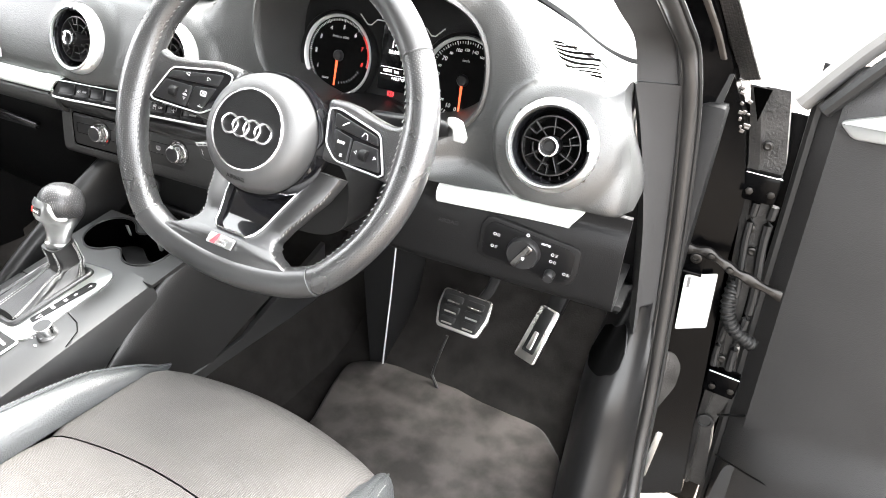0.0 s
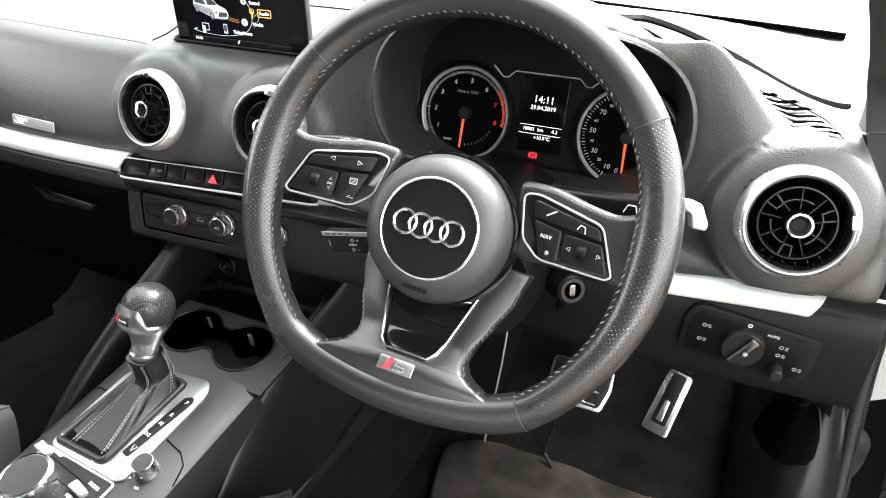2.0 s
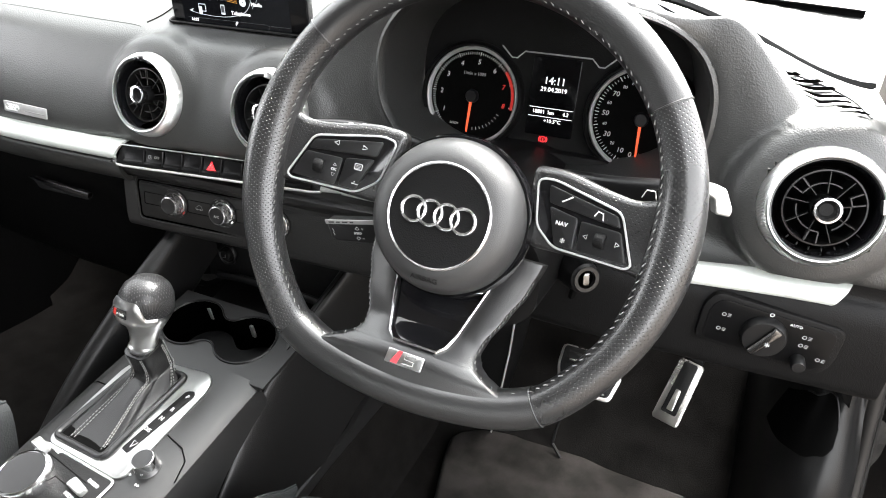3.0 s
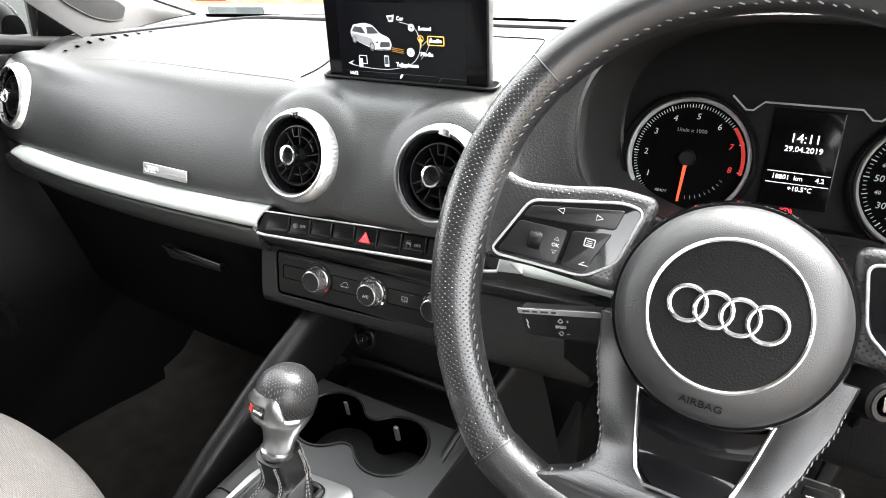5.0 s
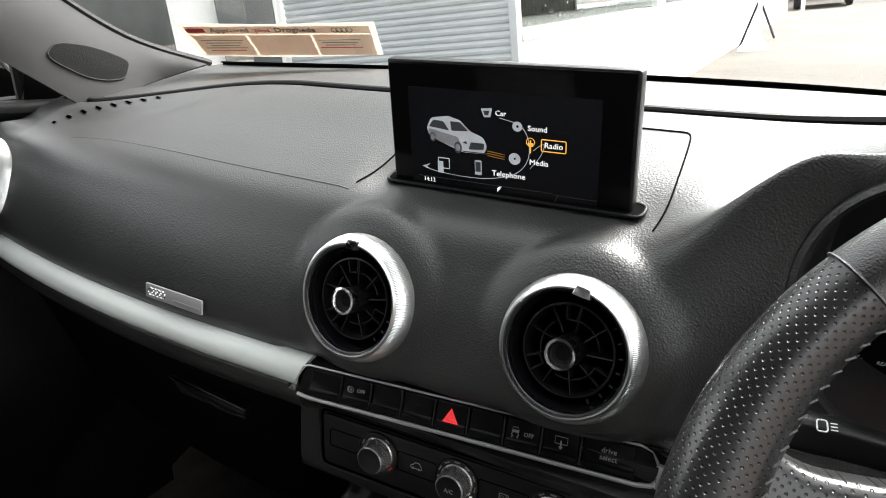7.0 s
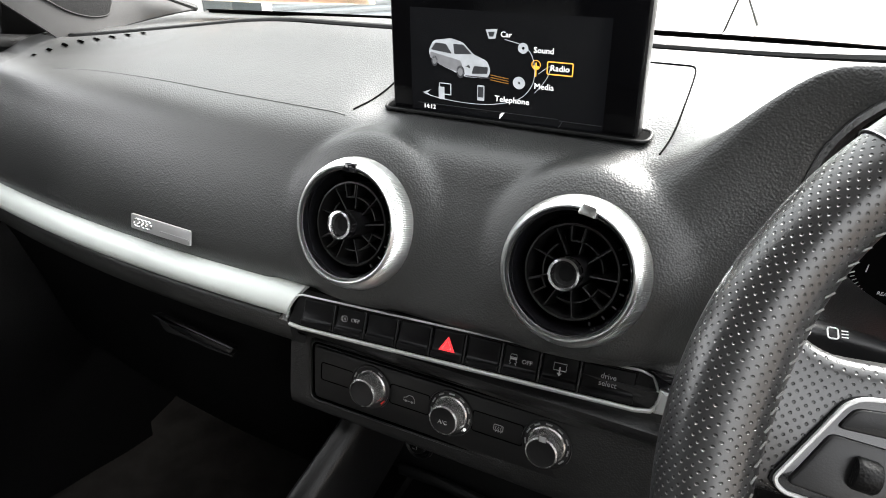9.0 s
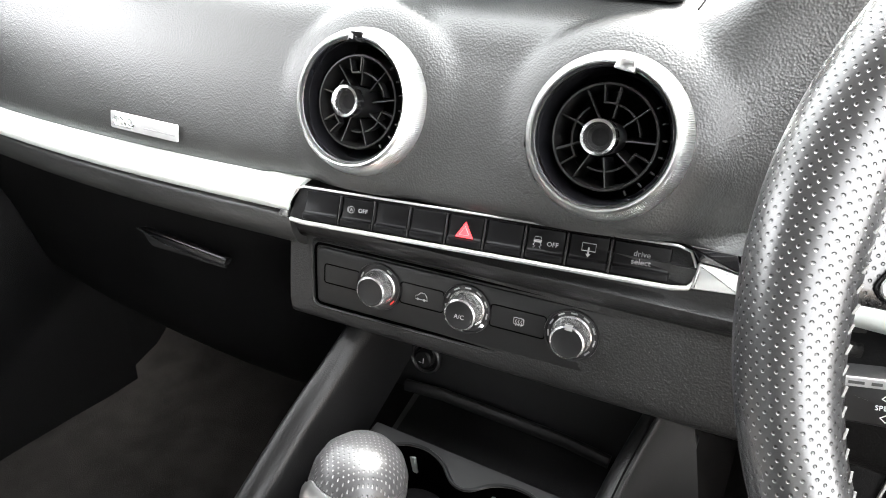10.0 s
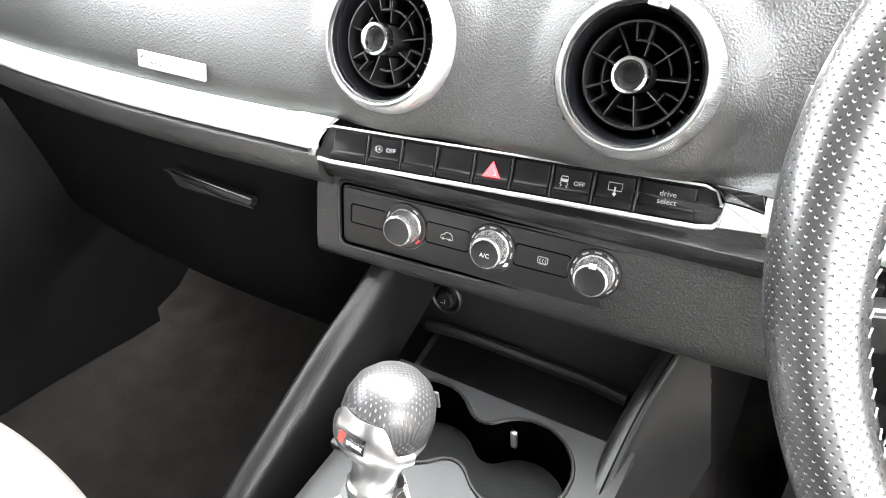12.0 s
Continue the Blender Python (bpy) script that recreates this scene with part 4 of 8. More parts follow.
# slot and lid that the screen rises from
lid = thing("screen_lid", label="grained dashboard lid round the screen slot", category="lid")
lo = Vector((0, -0.0002, 0.0004))
for pts in ([(-0.104, 0.80), (-0.1085, 0.70), (-0.118, 0.618)], [(0.118, 0.615), (0.121, 0.70), (0.117, 0.86), (0.110, 0.885)], [(0.110, 0.885), (0.05, 0.888), (-0.06, 0.888), (-0.098, 0.885), (-0.104, 0.80)]):
    part("lid_gap", tube([dash_point(*curve(pts, i / 24)) + lo for i in range(25)], 0.0007, 5), DEEP, lid)
part("slot_rim", tube([(x, y, 0) for x, y in rect(0.206, 0.017, 0.007, 0, 0, 8)], 0.0013, 8, closed=True), HARD, lid, m=face_up((0.0045, 0.0920, 0.7694), 74, -1.0))
part("slot", prism(rect(0.204, 0.015, 0.006, 0, 0, 8), 0.002, z0=-0.001), DEEP, lid, m=face_up((0.0045, 0.0920, 0.7689), 74, -1.0))

# ---------------------------------------------------------------- instruments
clu = thing("instrument_cluster", face_up((0.375, 0.1185, 0.714), 10, -2.0), "instrument cluster with two round dials and a small display", "instruments")
part("backing", prism([(x - HOOD_X, z - HOOD_Z + 0.030) for x, z in (hood_edge(2 * math.pi * i / 64, 0.92) for i in range(64))], 0.004, z0=-0.008), HARD, clu, m=at(0, 0, 0))
part("shelf", prism(rounded([(-0.085, -0.068), (0.10, -0.068), (0.07, -0.045), (-0.07, -0.045)], 0.01), 0.02, 0.006, z0=-0.006), HARD, clu)


def dial(cx, labels, a0, a1, minor, reds, needle_a, unit, label):
    d = part("dial", lathe([(0.0, 0.0), (0.0505, 0.0)], 72), DEEP, clu, label, m=at(cx, 0.0, 0.0))
    part("bezel", lathe([(0.0500, -0.002), (0.0508, 0.006), (0.0522, 0.0075), (0.0540, 0.005), (0.0545, -0.003)], 96), BEZEL, d, "fine silver bezel")
    part("hood_ring", lathe([(0.0540, 0.004), (0.0565, 0.010), (0.0590, 0.006), (0.0595, -0.004)], 72), HARD, d)
    n = len(labels)
    for k, s in enumerate(labels):
        a = radians(a0 + (a1 - a0) * k / (n - 1))
        if s:
            part("numeral", words(s, 0.0046 if n > 12 and k % 2 == 0 and k else 0.0075 if len(s) < 3 else 0.0060 if len(s) < 4 else 0.0034, at(0.0375 * math.sin(a), 0.0375 * math.cos(a), 0.0006), shear=0.12), RED if s in reds else WHITE, d)
    ticks = []
    for k in range(minor + 1):
        a = radians(a0 + (a1 - a0) * k / minor)
        big = k % (minor // (n - 1)) == 0
        ticks.append(box(0.0009 if big else 0.0005, 0.0045 if big else 0.0028, 0.0002, m=Matrix.Rotation(-a, 4, "Z") @ at(0, 0.0465, 0.0006)))
    part("scale", merge(*ticks), WHITE, d)
    a = radians(needle_a)
    part("needle", prism([(-0.0016, 0.0), (0.0016, 0.0), (0.0009, 0.040), (-0.0009, 0.040)], 0.0012, z0=0.003, m=Matrix.Rotation(-a, 4, "Z")), NEEDLE, d, "lit orange needle")
    part("needle_hub", lathe([(0.0, 0.006), (0.0060, 0.006), (0.0070, 0.004), (0.0075, 0.0)], 32), SATIN, d)
    part("unit", words(unit, 0.0050, at(0, 0.0245, 0.0006)), GREYMARK, d)
    small = [box(0.0005, 0.003, 0.0002, m=Matrix.Rotation(-radians(118 + 7 * k), 4, "Z") @ at(0, 0.036, 0.0006)) for k in range(9)]
    part("small_scale", merge(*small), GREYMARK, d)
    return d


tacho = dial(-0.0915, ["READY", "1", "2", "3", "4", "5", "6", "7", "8"], -150, 100, 80, ("7", "8"), 183, "1/min x 1000", "black rev counter with white numerals")
part("red_zone", lathe([(0.0455, 0.0008), (0.0485, 0.0009)], 90), RED, tacho)
rz = [o for o in tacho.children if o.name.startswith('red_zone')][0]
bz = bmesh.new()
bz.from_mesh(rz.data)
bmesh.ops.delete(bz, geom=[f for f in bz.faces if not 48 < math.degrees(math.atan2(f.calc_center_median().x, f.calc_center_median().y)) < 104], context="FACES")
bz.to_mesh(rz.data)
bz.free()
dial(0.0950, ["0", "10", "20", "30", "40", "50", "60", "70", "80", "100", "120", "140", "160", "180", "200", "220", "240", "260"], -172, 118, 68, (), 178, "km/h", "black speedometer with white numerals")
mid = part("display", prism(rect(0.052, 0.082, 0.002, 0.0, 0.010), 0.002, 0.0005, z0=0.0), SCREENGLASS, clu, "small driver display")
part("writing", words("14:11", 0.0108, at(0.0, 0.0270, 0.0024)), LITWHITE, mid)
part("writing", words("29.04.2019", 0.0066, at(0.0, 0.0180, 0.0024)), LITWHITE, mid)
part("writing", words("18801  km      4.2", 0.0056, at(0.0, -0.0060, 0.0024)), LITWHITE, mid)
part("writing", words("+10.5\u00b0C", 0.0056, at(0.003, -0.0150, 0.0024)), LITWHITE, mid)
part("line", merge(box(0.048, 0.0004, 0.0002, m=at(0, -0.0015, 0.0024)), box(0.048, 0.0004, 0.0002, m=at(0, -0.0110, 0.0024))), LITWHITE, mid)
part("brow", tube([(-0.062, 0.058, 0.004), (-0.050, 0.047, 0.004), (-0.044, 0.047, 0.004), (-0.036, 0.0545, 0.004), (0.036, 0.0545, 0.004), (0.044, 0.047, 0.004), (0.050, 0.047, 0.004), (0.062, 0.058, 0.004)], 0.0008, 6), BEZEL, clu, "silver line over the display")
part("brake_lamp", merge(lathe([(0.0026, 0.0028), (0.0034, 0.0028)], 20, m=at(-0.004, -0.0350)), box(0.0009, 0.0030, 0.0002, m=at(-0.0040, -0.0350, 0.0028)), *[tube([(-0.004 + q * 0.0036, -0.0380, 0.0028), (-0.004 + q * 0.0048, -0.0350, 0.0028), (-0.004 + q * 0.0036, -0.0320, 0.0028)], 0.0004, 4) for q in (-1, 1)]), REDLAMP, clu, "lit red brake lamp")

# ---------------------------------------------------------------- steering wheel
WHEEL = face_up((0.3535, -0.131, 0.706), 24.3, 1.6, -5.2)
wheel = thing("steering_wheel", WHEEL, "flat-bottomed black leather steering wheel with perforated grips and round hub", "steering wheel")
RIM_R = 0.1722


def rim_point(a):
    """A point of the rim's centre line; a runs clockwise from the top in degrees."""
    x, y = RIM_R * math.sin(radians(a)), RIM_R * math.cos(radians(a))
    if y < -0.134:
        y = -0.134 - (-0.134 - y) * 0.74
    k = 1 + 0.026 * math.exp(-((abs((a + 180) % 360 - 180) - 146) / 17) ** 2)
    return Vector((x * k, y * k, 0))


def rim_section(a0, a1, material, name, label, fat=1.0, n=None, closed=False):
    n = n or max(8, int((a1 - a0) / 2))
    bm = bmesh.new()
    uvl = bm.loops.layers.uv.new("UVMap")
    K = 24
    rings, run = [], 0.0
    lens = []
    last = None
    for i in range(n + 1):
        a = a0 + (a1 - a0) * i / n
        p = rim_point(a)
        t = (rim_point(a + 0.5) - rim_point(a - 0.5)).normalized()
        out = Vector((t.y, -t.x, 0))
        out = out if out.dot(p) > 0 else -out
        # grips swell where the thumbs rest
        thumb = math.exp(-((abs(a) - 90) / 21) ** 2) if abs(a) < 180 else 0
        if last is not None:
            run += (p - last).length
        last = p
        lens.append(run)
        w, h = 0.0152 * fat, 0.0160 * fat
        swell = w + 0.0060 * thumb
        rings.append([bm.verts.new(p + out * ((w if math.cos(2 * math.pi * k / K) > 0 else swell) * math.cos(2 * math.pi * k / K)) + Vector((0, 0, h * math.sin(2 * math.pi * k / K) * (1.0 if math.sin(2 * math.pi * k / K) > 0 else 1.15)))) for k in range(K)])
    for i in range(n):
        for k in range(K):
            j = (k + 1) % K
            f = bm.faces.new((rings[i][k], rings[i][j], rings[i + 1][j], rings[i + 1][k]))
            for loop, (ii, kk) in zip(f.loops, ((i, k), (i, k + 1), (i + 1, k + 1), (i + 1, k))):
                loop[uvl].uv = (lens[ii], kk * 2 * math.pi * 0.0158 / K)
    bmesh.ops.recalc_face_normals(bm, faces=bm.faces)
    return part(name, bm, material, wheel, label)


rim_section(-54.5, 54.5, LEATHER, "upper_rim", "smooth black leather upper rim", 1.03)
rim_section(54.5, 143, PERF, "grip", "perforated leather grip")
rim_section(-143, -54.5, PERF, "grip", "perforated leather grip")
rim_section(143, 217, LEATHER, "lower_rim", "smooth worn leather lower rim", 1.05)
for a in (-143, -54.5, 54.5, 143):
    p = rim_point(a)
    t = (rim_point(a + 0.5) - rim_point(a - 0.5)).normalized()
    out = p.normalized()
    part("joint", tube([p + out * (0.0158 * math.cos(b)) + Vector((0, 0, 0.0166 * math.sin(b))) for b in np.linspace(-0.6, math.pi + 0.6, 24)], 0.0006, 5), SEATLEATHER if abs(a) > 100 else LEATHER, wheel)
# stitches along the inner side of the rim
st = []
for k in range(150):
    a = -178 + 356 * k / 150
    p = rim_point(a)
    if p.y < -0.125 and abs(p.x - 0.004) < 0.075:
        continue
    inner = p - p.normalized() * (0.0140 + 0.0056 * math.exp(-((abs(a) - 90) / 21) ** 2))
    st.append(box(0.0036, 0.0007, 0.0008, m=Matrix.Translation(inner + Vector((0, 0, 0.0068 + 0.0012 * (k % 2)))) @ Matrix.Rotation(-radians(a + 24), 4, "Z")))
part("stitching", merge(*st), THREAD, wheel, "pale cross stitching", smooth=False, kind="stuff")


# the two side spokes lean: their inner ends lie deeper than the rim
SPOKE = {mir: at(-0.001, 0.0055) @ pose(0.1 * sx, 0, -0.003, 0, -11 * sx, 0) @ pose(-0.1 * sx, 0, 0) for mir, sx in ((False, 1), (True, -1))}


def spoke_shape(points, z0, depth, bevel, material, name, label="", mirror=False, parent=None, seg=3):
    pts = [(-x, y) for x, y in reversed(points)] if mirror else points
    return part(name, prism(pts, depth, bevel, seg, z0), material, parent or wheel, label, m=None if parent else SPOKE[mirror])


def flat_uv(ob):
    """Lays the mesh's UV map flat on x and y, in metres."""
    uv = ob.data.uv_layers.new(name="UVMap")
    for lp in ob.data.loops:
        c = ob.data.vertices[lp.vertex_index].co
        uv.data[lp.index].uv = (c.x, c.y)


for mir in (False, True):
    arm = spoke_shape(rounded([(0.050, 0.034), (0.080, 0.035), (0.110, 0.028), (0.138, 0.024), (0.165, 0.036), (0.168, -0.035), (0.150, -0.030), (0.120, -0.028), (0.060, -0.030)], 0.010), -0.024, 0.018, 0.006, PERF, "spoke", "perforated leather spoke", mir)
    flat_uv(arm)
    pod = spoke_shape(rounded([(0.058, 0.0245), (0.072, 0.0265), (0.130, 0.0135), (0.147, -0.0235), (0.142, -0.0275), (0.083, -0.0265), (0.066, -0.012)], 0.006), -0.012, 0.008, 0.0015, GLOSS, "button_pod", "gloss black button pod with a silver frame", mir)
    fr = rounded([(0.059, 0.0235), (0.072, 0.0255), (0.129, 0.0130), (0.145, -0.0230), (0.141, -0.0262), (0.084, -0.0252), (0.067, -0.012)], 0.006)
    fr = [(-x, y) for x, y in fr] if mir else fr
    part("frame", tube([(x, y, -0.0035) for x, y in fr], 0.0009, 6, closed=True), BEZEL, pod, "thin silver frame")
    for q in ([(0.070, 0.021), (0.127, 0.0100), (0.131, 0.0015), (0.073, 0.0075)], [(0.074, 0.005), (0.098, 0.001), (0.100, -0.023), (0.085, -0.023)], [(0.101, 0.000), (0.132, -0.001), (0.141, -0.0225), (0.103, -0.023)]):
        spoke_shape(rounded(q, 0.0025), -0.0045, 0.0028, 0.0008, SATIN, "button", "", mir, pod)
    sx = -1 if mir else 1
    part("scroll_wheel", lathe([(0.0, 0.004), (0.0052, 0.004), (0.0058, 0.003), (0.0058, -0.003), (0.0052, -0.004), (0.0, -0.004)], 28, m=at(sx * 0.119, -0.011, -0.001) @ pose(0, 0, 0, 0, 90, 0)), HARD, pod, "ribbed scroll wheel")
    if mir:
        part("sign", merge(outline([(-0.1105, 0.0113), (-0.1065, 0.0131), (-0.1065, 0.0095)], 0.0003), outline([(-0.0860, 0.0142), (-0.0860, 0.0106), (-0.0820, 0.0124)], 0.0003), words("OK", 0.0034, at(-0.106, -0.011)), outline([(-0.1075, -0.0078), (-0.1060, -0.0056), (-0.1045, -0.0078)], 0.0002), outline([(-0.1075, -0.0142), (-0.1060, -0.0164), (-0.1045, -0.0142)], 0.0002), outline(rect(0.0062, 0.0048, 0.0005, -0.086, -0.004), 0.0003), box(0.0036, 0.0004, 0.0002, m=at(-0.086, -0.0030)), box(0.0036, 0.0004, 0.0002, m=at(-0.086, -0.0042)), box(0.0036, 0.0004, 0.0002, m=at(-0.086, -0.0054)), tube([(-0.083, -0.0185, 0), (-0.089, -0.0185, 0), (-0.086, -0.0165, 0)], 0.0003, 4)), WHITE, pod, smooth=False, m=at(0, 0, -0.0015))
    else:
        part("sign", merge(words("NAV", 0.0048, at(0.087, -0.006)), words("*", 0.009, at(0.091, -0.020)), tube([(0.083, 0.0105, 0), (0.086, 0.0125, 0), (0.0905, 0.0155, 0)], 0.0006, 4), tube([(0.110, 0.006, 0), (0.112, 0.010, 0), (0.116, 0.009, 0), (0.117, 0.004, 0)], 0.0005, 4), outline([(0.1305, -0.0088), (0.1305, -0.0122), (0.1335, -0.0105)], 0.0003), outline([(0.1085, -0.0088), (0.1085, -0.0122), (0.1055, -0.0105)], 0.0003)), WHITE, pod, smooth=False, m=at(0, 0, -0.0015))


def spoke_z(y):
    """How deep the lower spoke lies at y: it falls away towards the hub."""
    y -= 0.012
    return -0.046 + 0.040 * smooth01((-y - 0.045) / 0.095) ** 0.9 + 0.018 * smooth01((-y - 0.120) / 0.032)


def along(rows, y):
    """The half-width at y, from rows of (y, half-width)."""
    for (ya, wa), (yb, wb) in zip(rows, rows[1:]):
        if yb <= y <= ya:
            return wa + (wb - wa) * smooth01((ya - y) / (ya - yb)) * 0.4 + (wb - wa) * (ya - y) / (ya - yb) * 0.6
    return rows[0][1] if y > rows[0][0] else rows[-1][1]


OUTER = [(-0.045, 0.078), (-0.070, 0.072), (-0.095, 0.0615), (-0.116, 0.0520), (-0.126, 0.0500), (-0.133, 0.0540), (-0.138, 0.0610), (-0.142, 0.0710), (-0.147, 0.0820), (-0.158, 0.084)]
OUTER = [(y + 0.006, w) for y, w in OUTER]
INNER = [(-0.045, 0.051), (-0.085, 0.0400), (-0.105, 0.0340), (-0.120, 0.0290), (-0.127, 0.0255), (-0.1315, 0.0170), (-0.134, 0.0120)]
INNER = [(y + 0.006, w * 0.93) for y, w in INNER]
MX = 0.001
arms = []
for sx in (-1, 1):
    rings = []
    for i in range(37):
        y = -0.039 - 0.089 * i / 36
        z, a, b = spoke_z(y), along(INNER, y), along(OUTER, y)
        rings.append([(MX + sx * x, y, z + dz) for x, dz in ((a, -0.018), (a, -0.0035), (a + 0.0010, -0.0010), (a + 0.0035, 0.0), (b - 0.0060, 0.0), (b - 0.0025, -0.0014), (b - 0.0006, -0.0045), (b, -0.018))])
    arms.append(loft(rings))
rings = []
for i in range(17):
    y = -0.1252 - 0.0300 * i / 16
    z, b = spoke_z(y), along(OUTER, y)
    e = 0.003 * (i == 0)
    rings.append([(MX + x, y, z + dz - e) for x, dz in ((-b, -0.018), (-b + 0.0006, -0.0045), (-b + 0.0025, -0.0014), (-b + 0.006, 0.0), (-0.02, 0.0), (0.0, 0.0), (0.02, 0.0), (b - 0.006, 0.0), (b - 0.0025, -0.0014), (b - 0.0006, -0.0045), (b, -0.018))])
arms.append(loft(rings))
part("lower_spoke", merge(*arms), LEATHER, wheel, "black leather lower spoke")
EDGE = [(0.0480, -0.060), (0.0425, -0.078), (0.0365, -0.098), (0.0305, -0.117), (0.0265, -0.1255), (0.0200, -0.1300)]
EDGE = [(x * 0.93, y + 0.006) for x, y in EDGE]
ring_ = [(MX + x, y, spoke_z(y) + 0.0006) for x, y in EDGE] + [(MX - x, y, spoke_z(y) + 0.0006) for x, y in reversed(EDGE)]
part("spoke_frame", tube(ring_, 0.0014, 8), CHROME, wheel, "bright frame round the lower opening")
part("spoke_insert", sheet([[(MX + along(INNER, -0.044 - 0.083 * i / 20) * k / 6, -0.044 - 0.083 * i / 20, spoke_z(-0.044 - 0.083 * i / 20) - 0.010) for k in range(-6, 7)] for i in range(21)], 0.002), GLOSS, wheel, "gloss black insert")
part("stitching", merge(*[box(0.0007, 0.0030, 0.0008, m=at(MX + sx * (along(OUTER, y) - 0.0012), y, spoke_z(y) - 0.0026)) for sx in (-1, 1) for y in [-0.056 - 0.0042 * k for k in range(20)]]), THREAD, wheel, "pale stitches", smooth=False, kind="stuff")
BADGE = at(-0.001, -0.1355, 0.0130) @ pose(0, 0, 0, -24, 0, 0)
badge = part("sport_badge", prism(rect(0.031, 0.0115, 0.001), 0.0020, 0.0005), ALU, wheel, "small silver badge with a red mark", m=BADGE)
part("red_mark", prism([(-0.0110, -0.0050), (-0.0050, -0.0050), (-0.0030, 0.0055), (-0.0065, 0.0055)], 0.0003, z0=0.0020), REDINK, badge)
part("badge_mark", tube([(0.009, 0.0035, 0), (0.000, 0.0030, 0), (0.000, 0.0, 0), (0.008, -0.0005, 0), (0.008, -0.0035, 0), (-0.001, -0.0038, 0)], 0.0006, 4), GREYMARK, badge, m=at(0, 0, 0.0021))
HUB = at(-0.0005, -0.018, -0.004) @ Matrix.Diagonal((0.955, 0.955, 0.95, 1))
part("hub", lathe([(0.0, 0.0285), (0.040, 0.0285), (0.046, 0.0280), (0.055, 0.0235), (0.0615, 0.0150), (0.0650, 0.0030), (0.0655, -0.010), (0.063, -0.022)], 96, m=HUB), HUBSKIN, wheel, "domed grained airbag cover")
part("hub_gap", lathe([(0.0650, -0.004), (0.0675, -0.002), (0.0700, -0.010), (0.069, -0.024)], 96, m=HUB), GLOSS, wheel)
part("hub_ring", lathe([(0.0408, 0.0275), (0.0413, 0.0302), (0.0424, 0.0308), (0.0434, 0.0300), (0.0438, 0.0275)], 96, m=HUB), CHROME, wheel, "chrome ring on the hub")
part("hub_disc", lathe([(0.0, 0.0294), (0.0410, 0.0294)], 72, m=HUB), HARD, wheel)
for k in range(4):
    part("emblem_ring", lathe([(0.0084, 0.0290), (0.0087, 0.0314), (0.0099, 0.0319), (0.0111, 0.0314), (0.0114, 0.0290)], 40, m=HUB @ at(-0.0210 + 0.0140 * k, 0.001)), CHROME, wheel, "chrome emblem ring")
part("writing", words("AIRBAG", 0.0068, HUB @ at(0.0, -0.0520, 0.0259) @ pose(0, 0, 0, 28, 0, 0)), HARD, wheel)
part("column_boss", lathe([(0.055, -0.02), (0.050, -0.05), (0.045, -0.09)], 48, m=at(0.0, -0.01)), HARD, wheel)

# ---------------------------------------------------------------- steering column
col = thing("steering_column_shroud", label="dark grey plastic steering column shroud", category="shroud")
rings = []
for k in range(9):
    f = k / 8
    c = Vector((0.345, -0.075 + 0.19 * f, 0.612 + 0.006 * f))
    w, h = 0.074 + 0.010 * math.sin(math.pi * f), 0.050 + 0.006 * f
    rings.append([c + Vector((w * math.copysign(abs(math.cos(a)) ** 0.7, math.cos(a)), 0, h * math.copysign(abs(math.sin(a)) ** 0.8, math.sin(a)) - 0.012 * (math.sin(a) < 0))) for a in np.linspace(0, 2 * math.pi, 40, endpoint=False)])
part("shroud", loft(rings), RAILPAD, col)
part("ignition_ring", lathe([(0.0085, 0.0), (0.0090, 0.004), (0.0125, 0.004), (0.0130, -0.006)], 32), SATIN, col, "silver ring of the starter switch", m=face_up((0.453, -0.029, 0.598), 10, 35))
part("ignition_barrel", lathe([(0.0126, 0.003), (0.0150, 0.001), (0.0165, -0.010), (0.0170, -0.040)], 32), RAILPAD, col, m=face_up((0.453, -0.029, 0.598), 10, 35))
part("ignition_key", prism(rect(0.0075, 0.013, 0.003), 0.006, 0.002, z0=-0.002), DARKCHROME, col, m=face_up((0.453, -0.029, 0.598), 10, 35))
part("adjuster_slot", prism(rect(0.014, 0.012, 0.003), 0.004, 0.001), DEEP, col, m=face_up((0.442, -0.010, 0.570), -10, 60))


def stalk(name, path, w, h, label, material=SATIN):
    s = thing(name, label=label, category="control stalk", group="column stalks")
    pts = [curve(path, i / 16) for i in range(17)]
    rings = []
    for i, p in enumerate(pts):
        t = (pts[min(i + 1, 16)] - pts[max(i - 1, 0)]).normalized()
        u = Vector((0, 0, 1))
        v = t.cross(u).normalized()
        f = 0.65 + 0.35 * i / 16
        e = 1 - 0.55 * smooth01((i - 10) / 6)
        rings.append([p + v * (w * f * e * math.copysign(abs(math.cos(a)) ** 0.6, math.cos(a))) + u * (h * f * e * math.copysign(abs(math.sin(a)) ** 0.6, math.sin(a))) for a in np.linspace(0, 2 * math.pi, 24, endpoint=False)])
    part("lever", loft(rings), material, s)
    return s


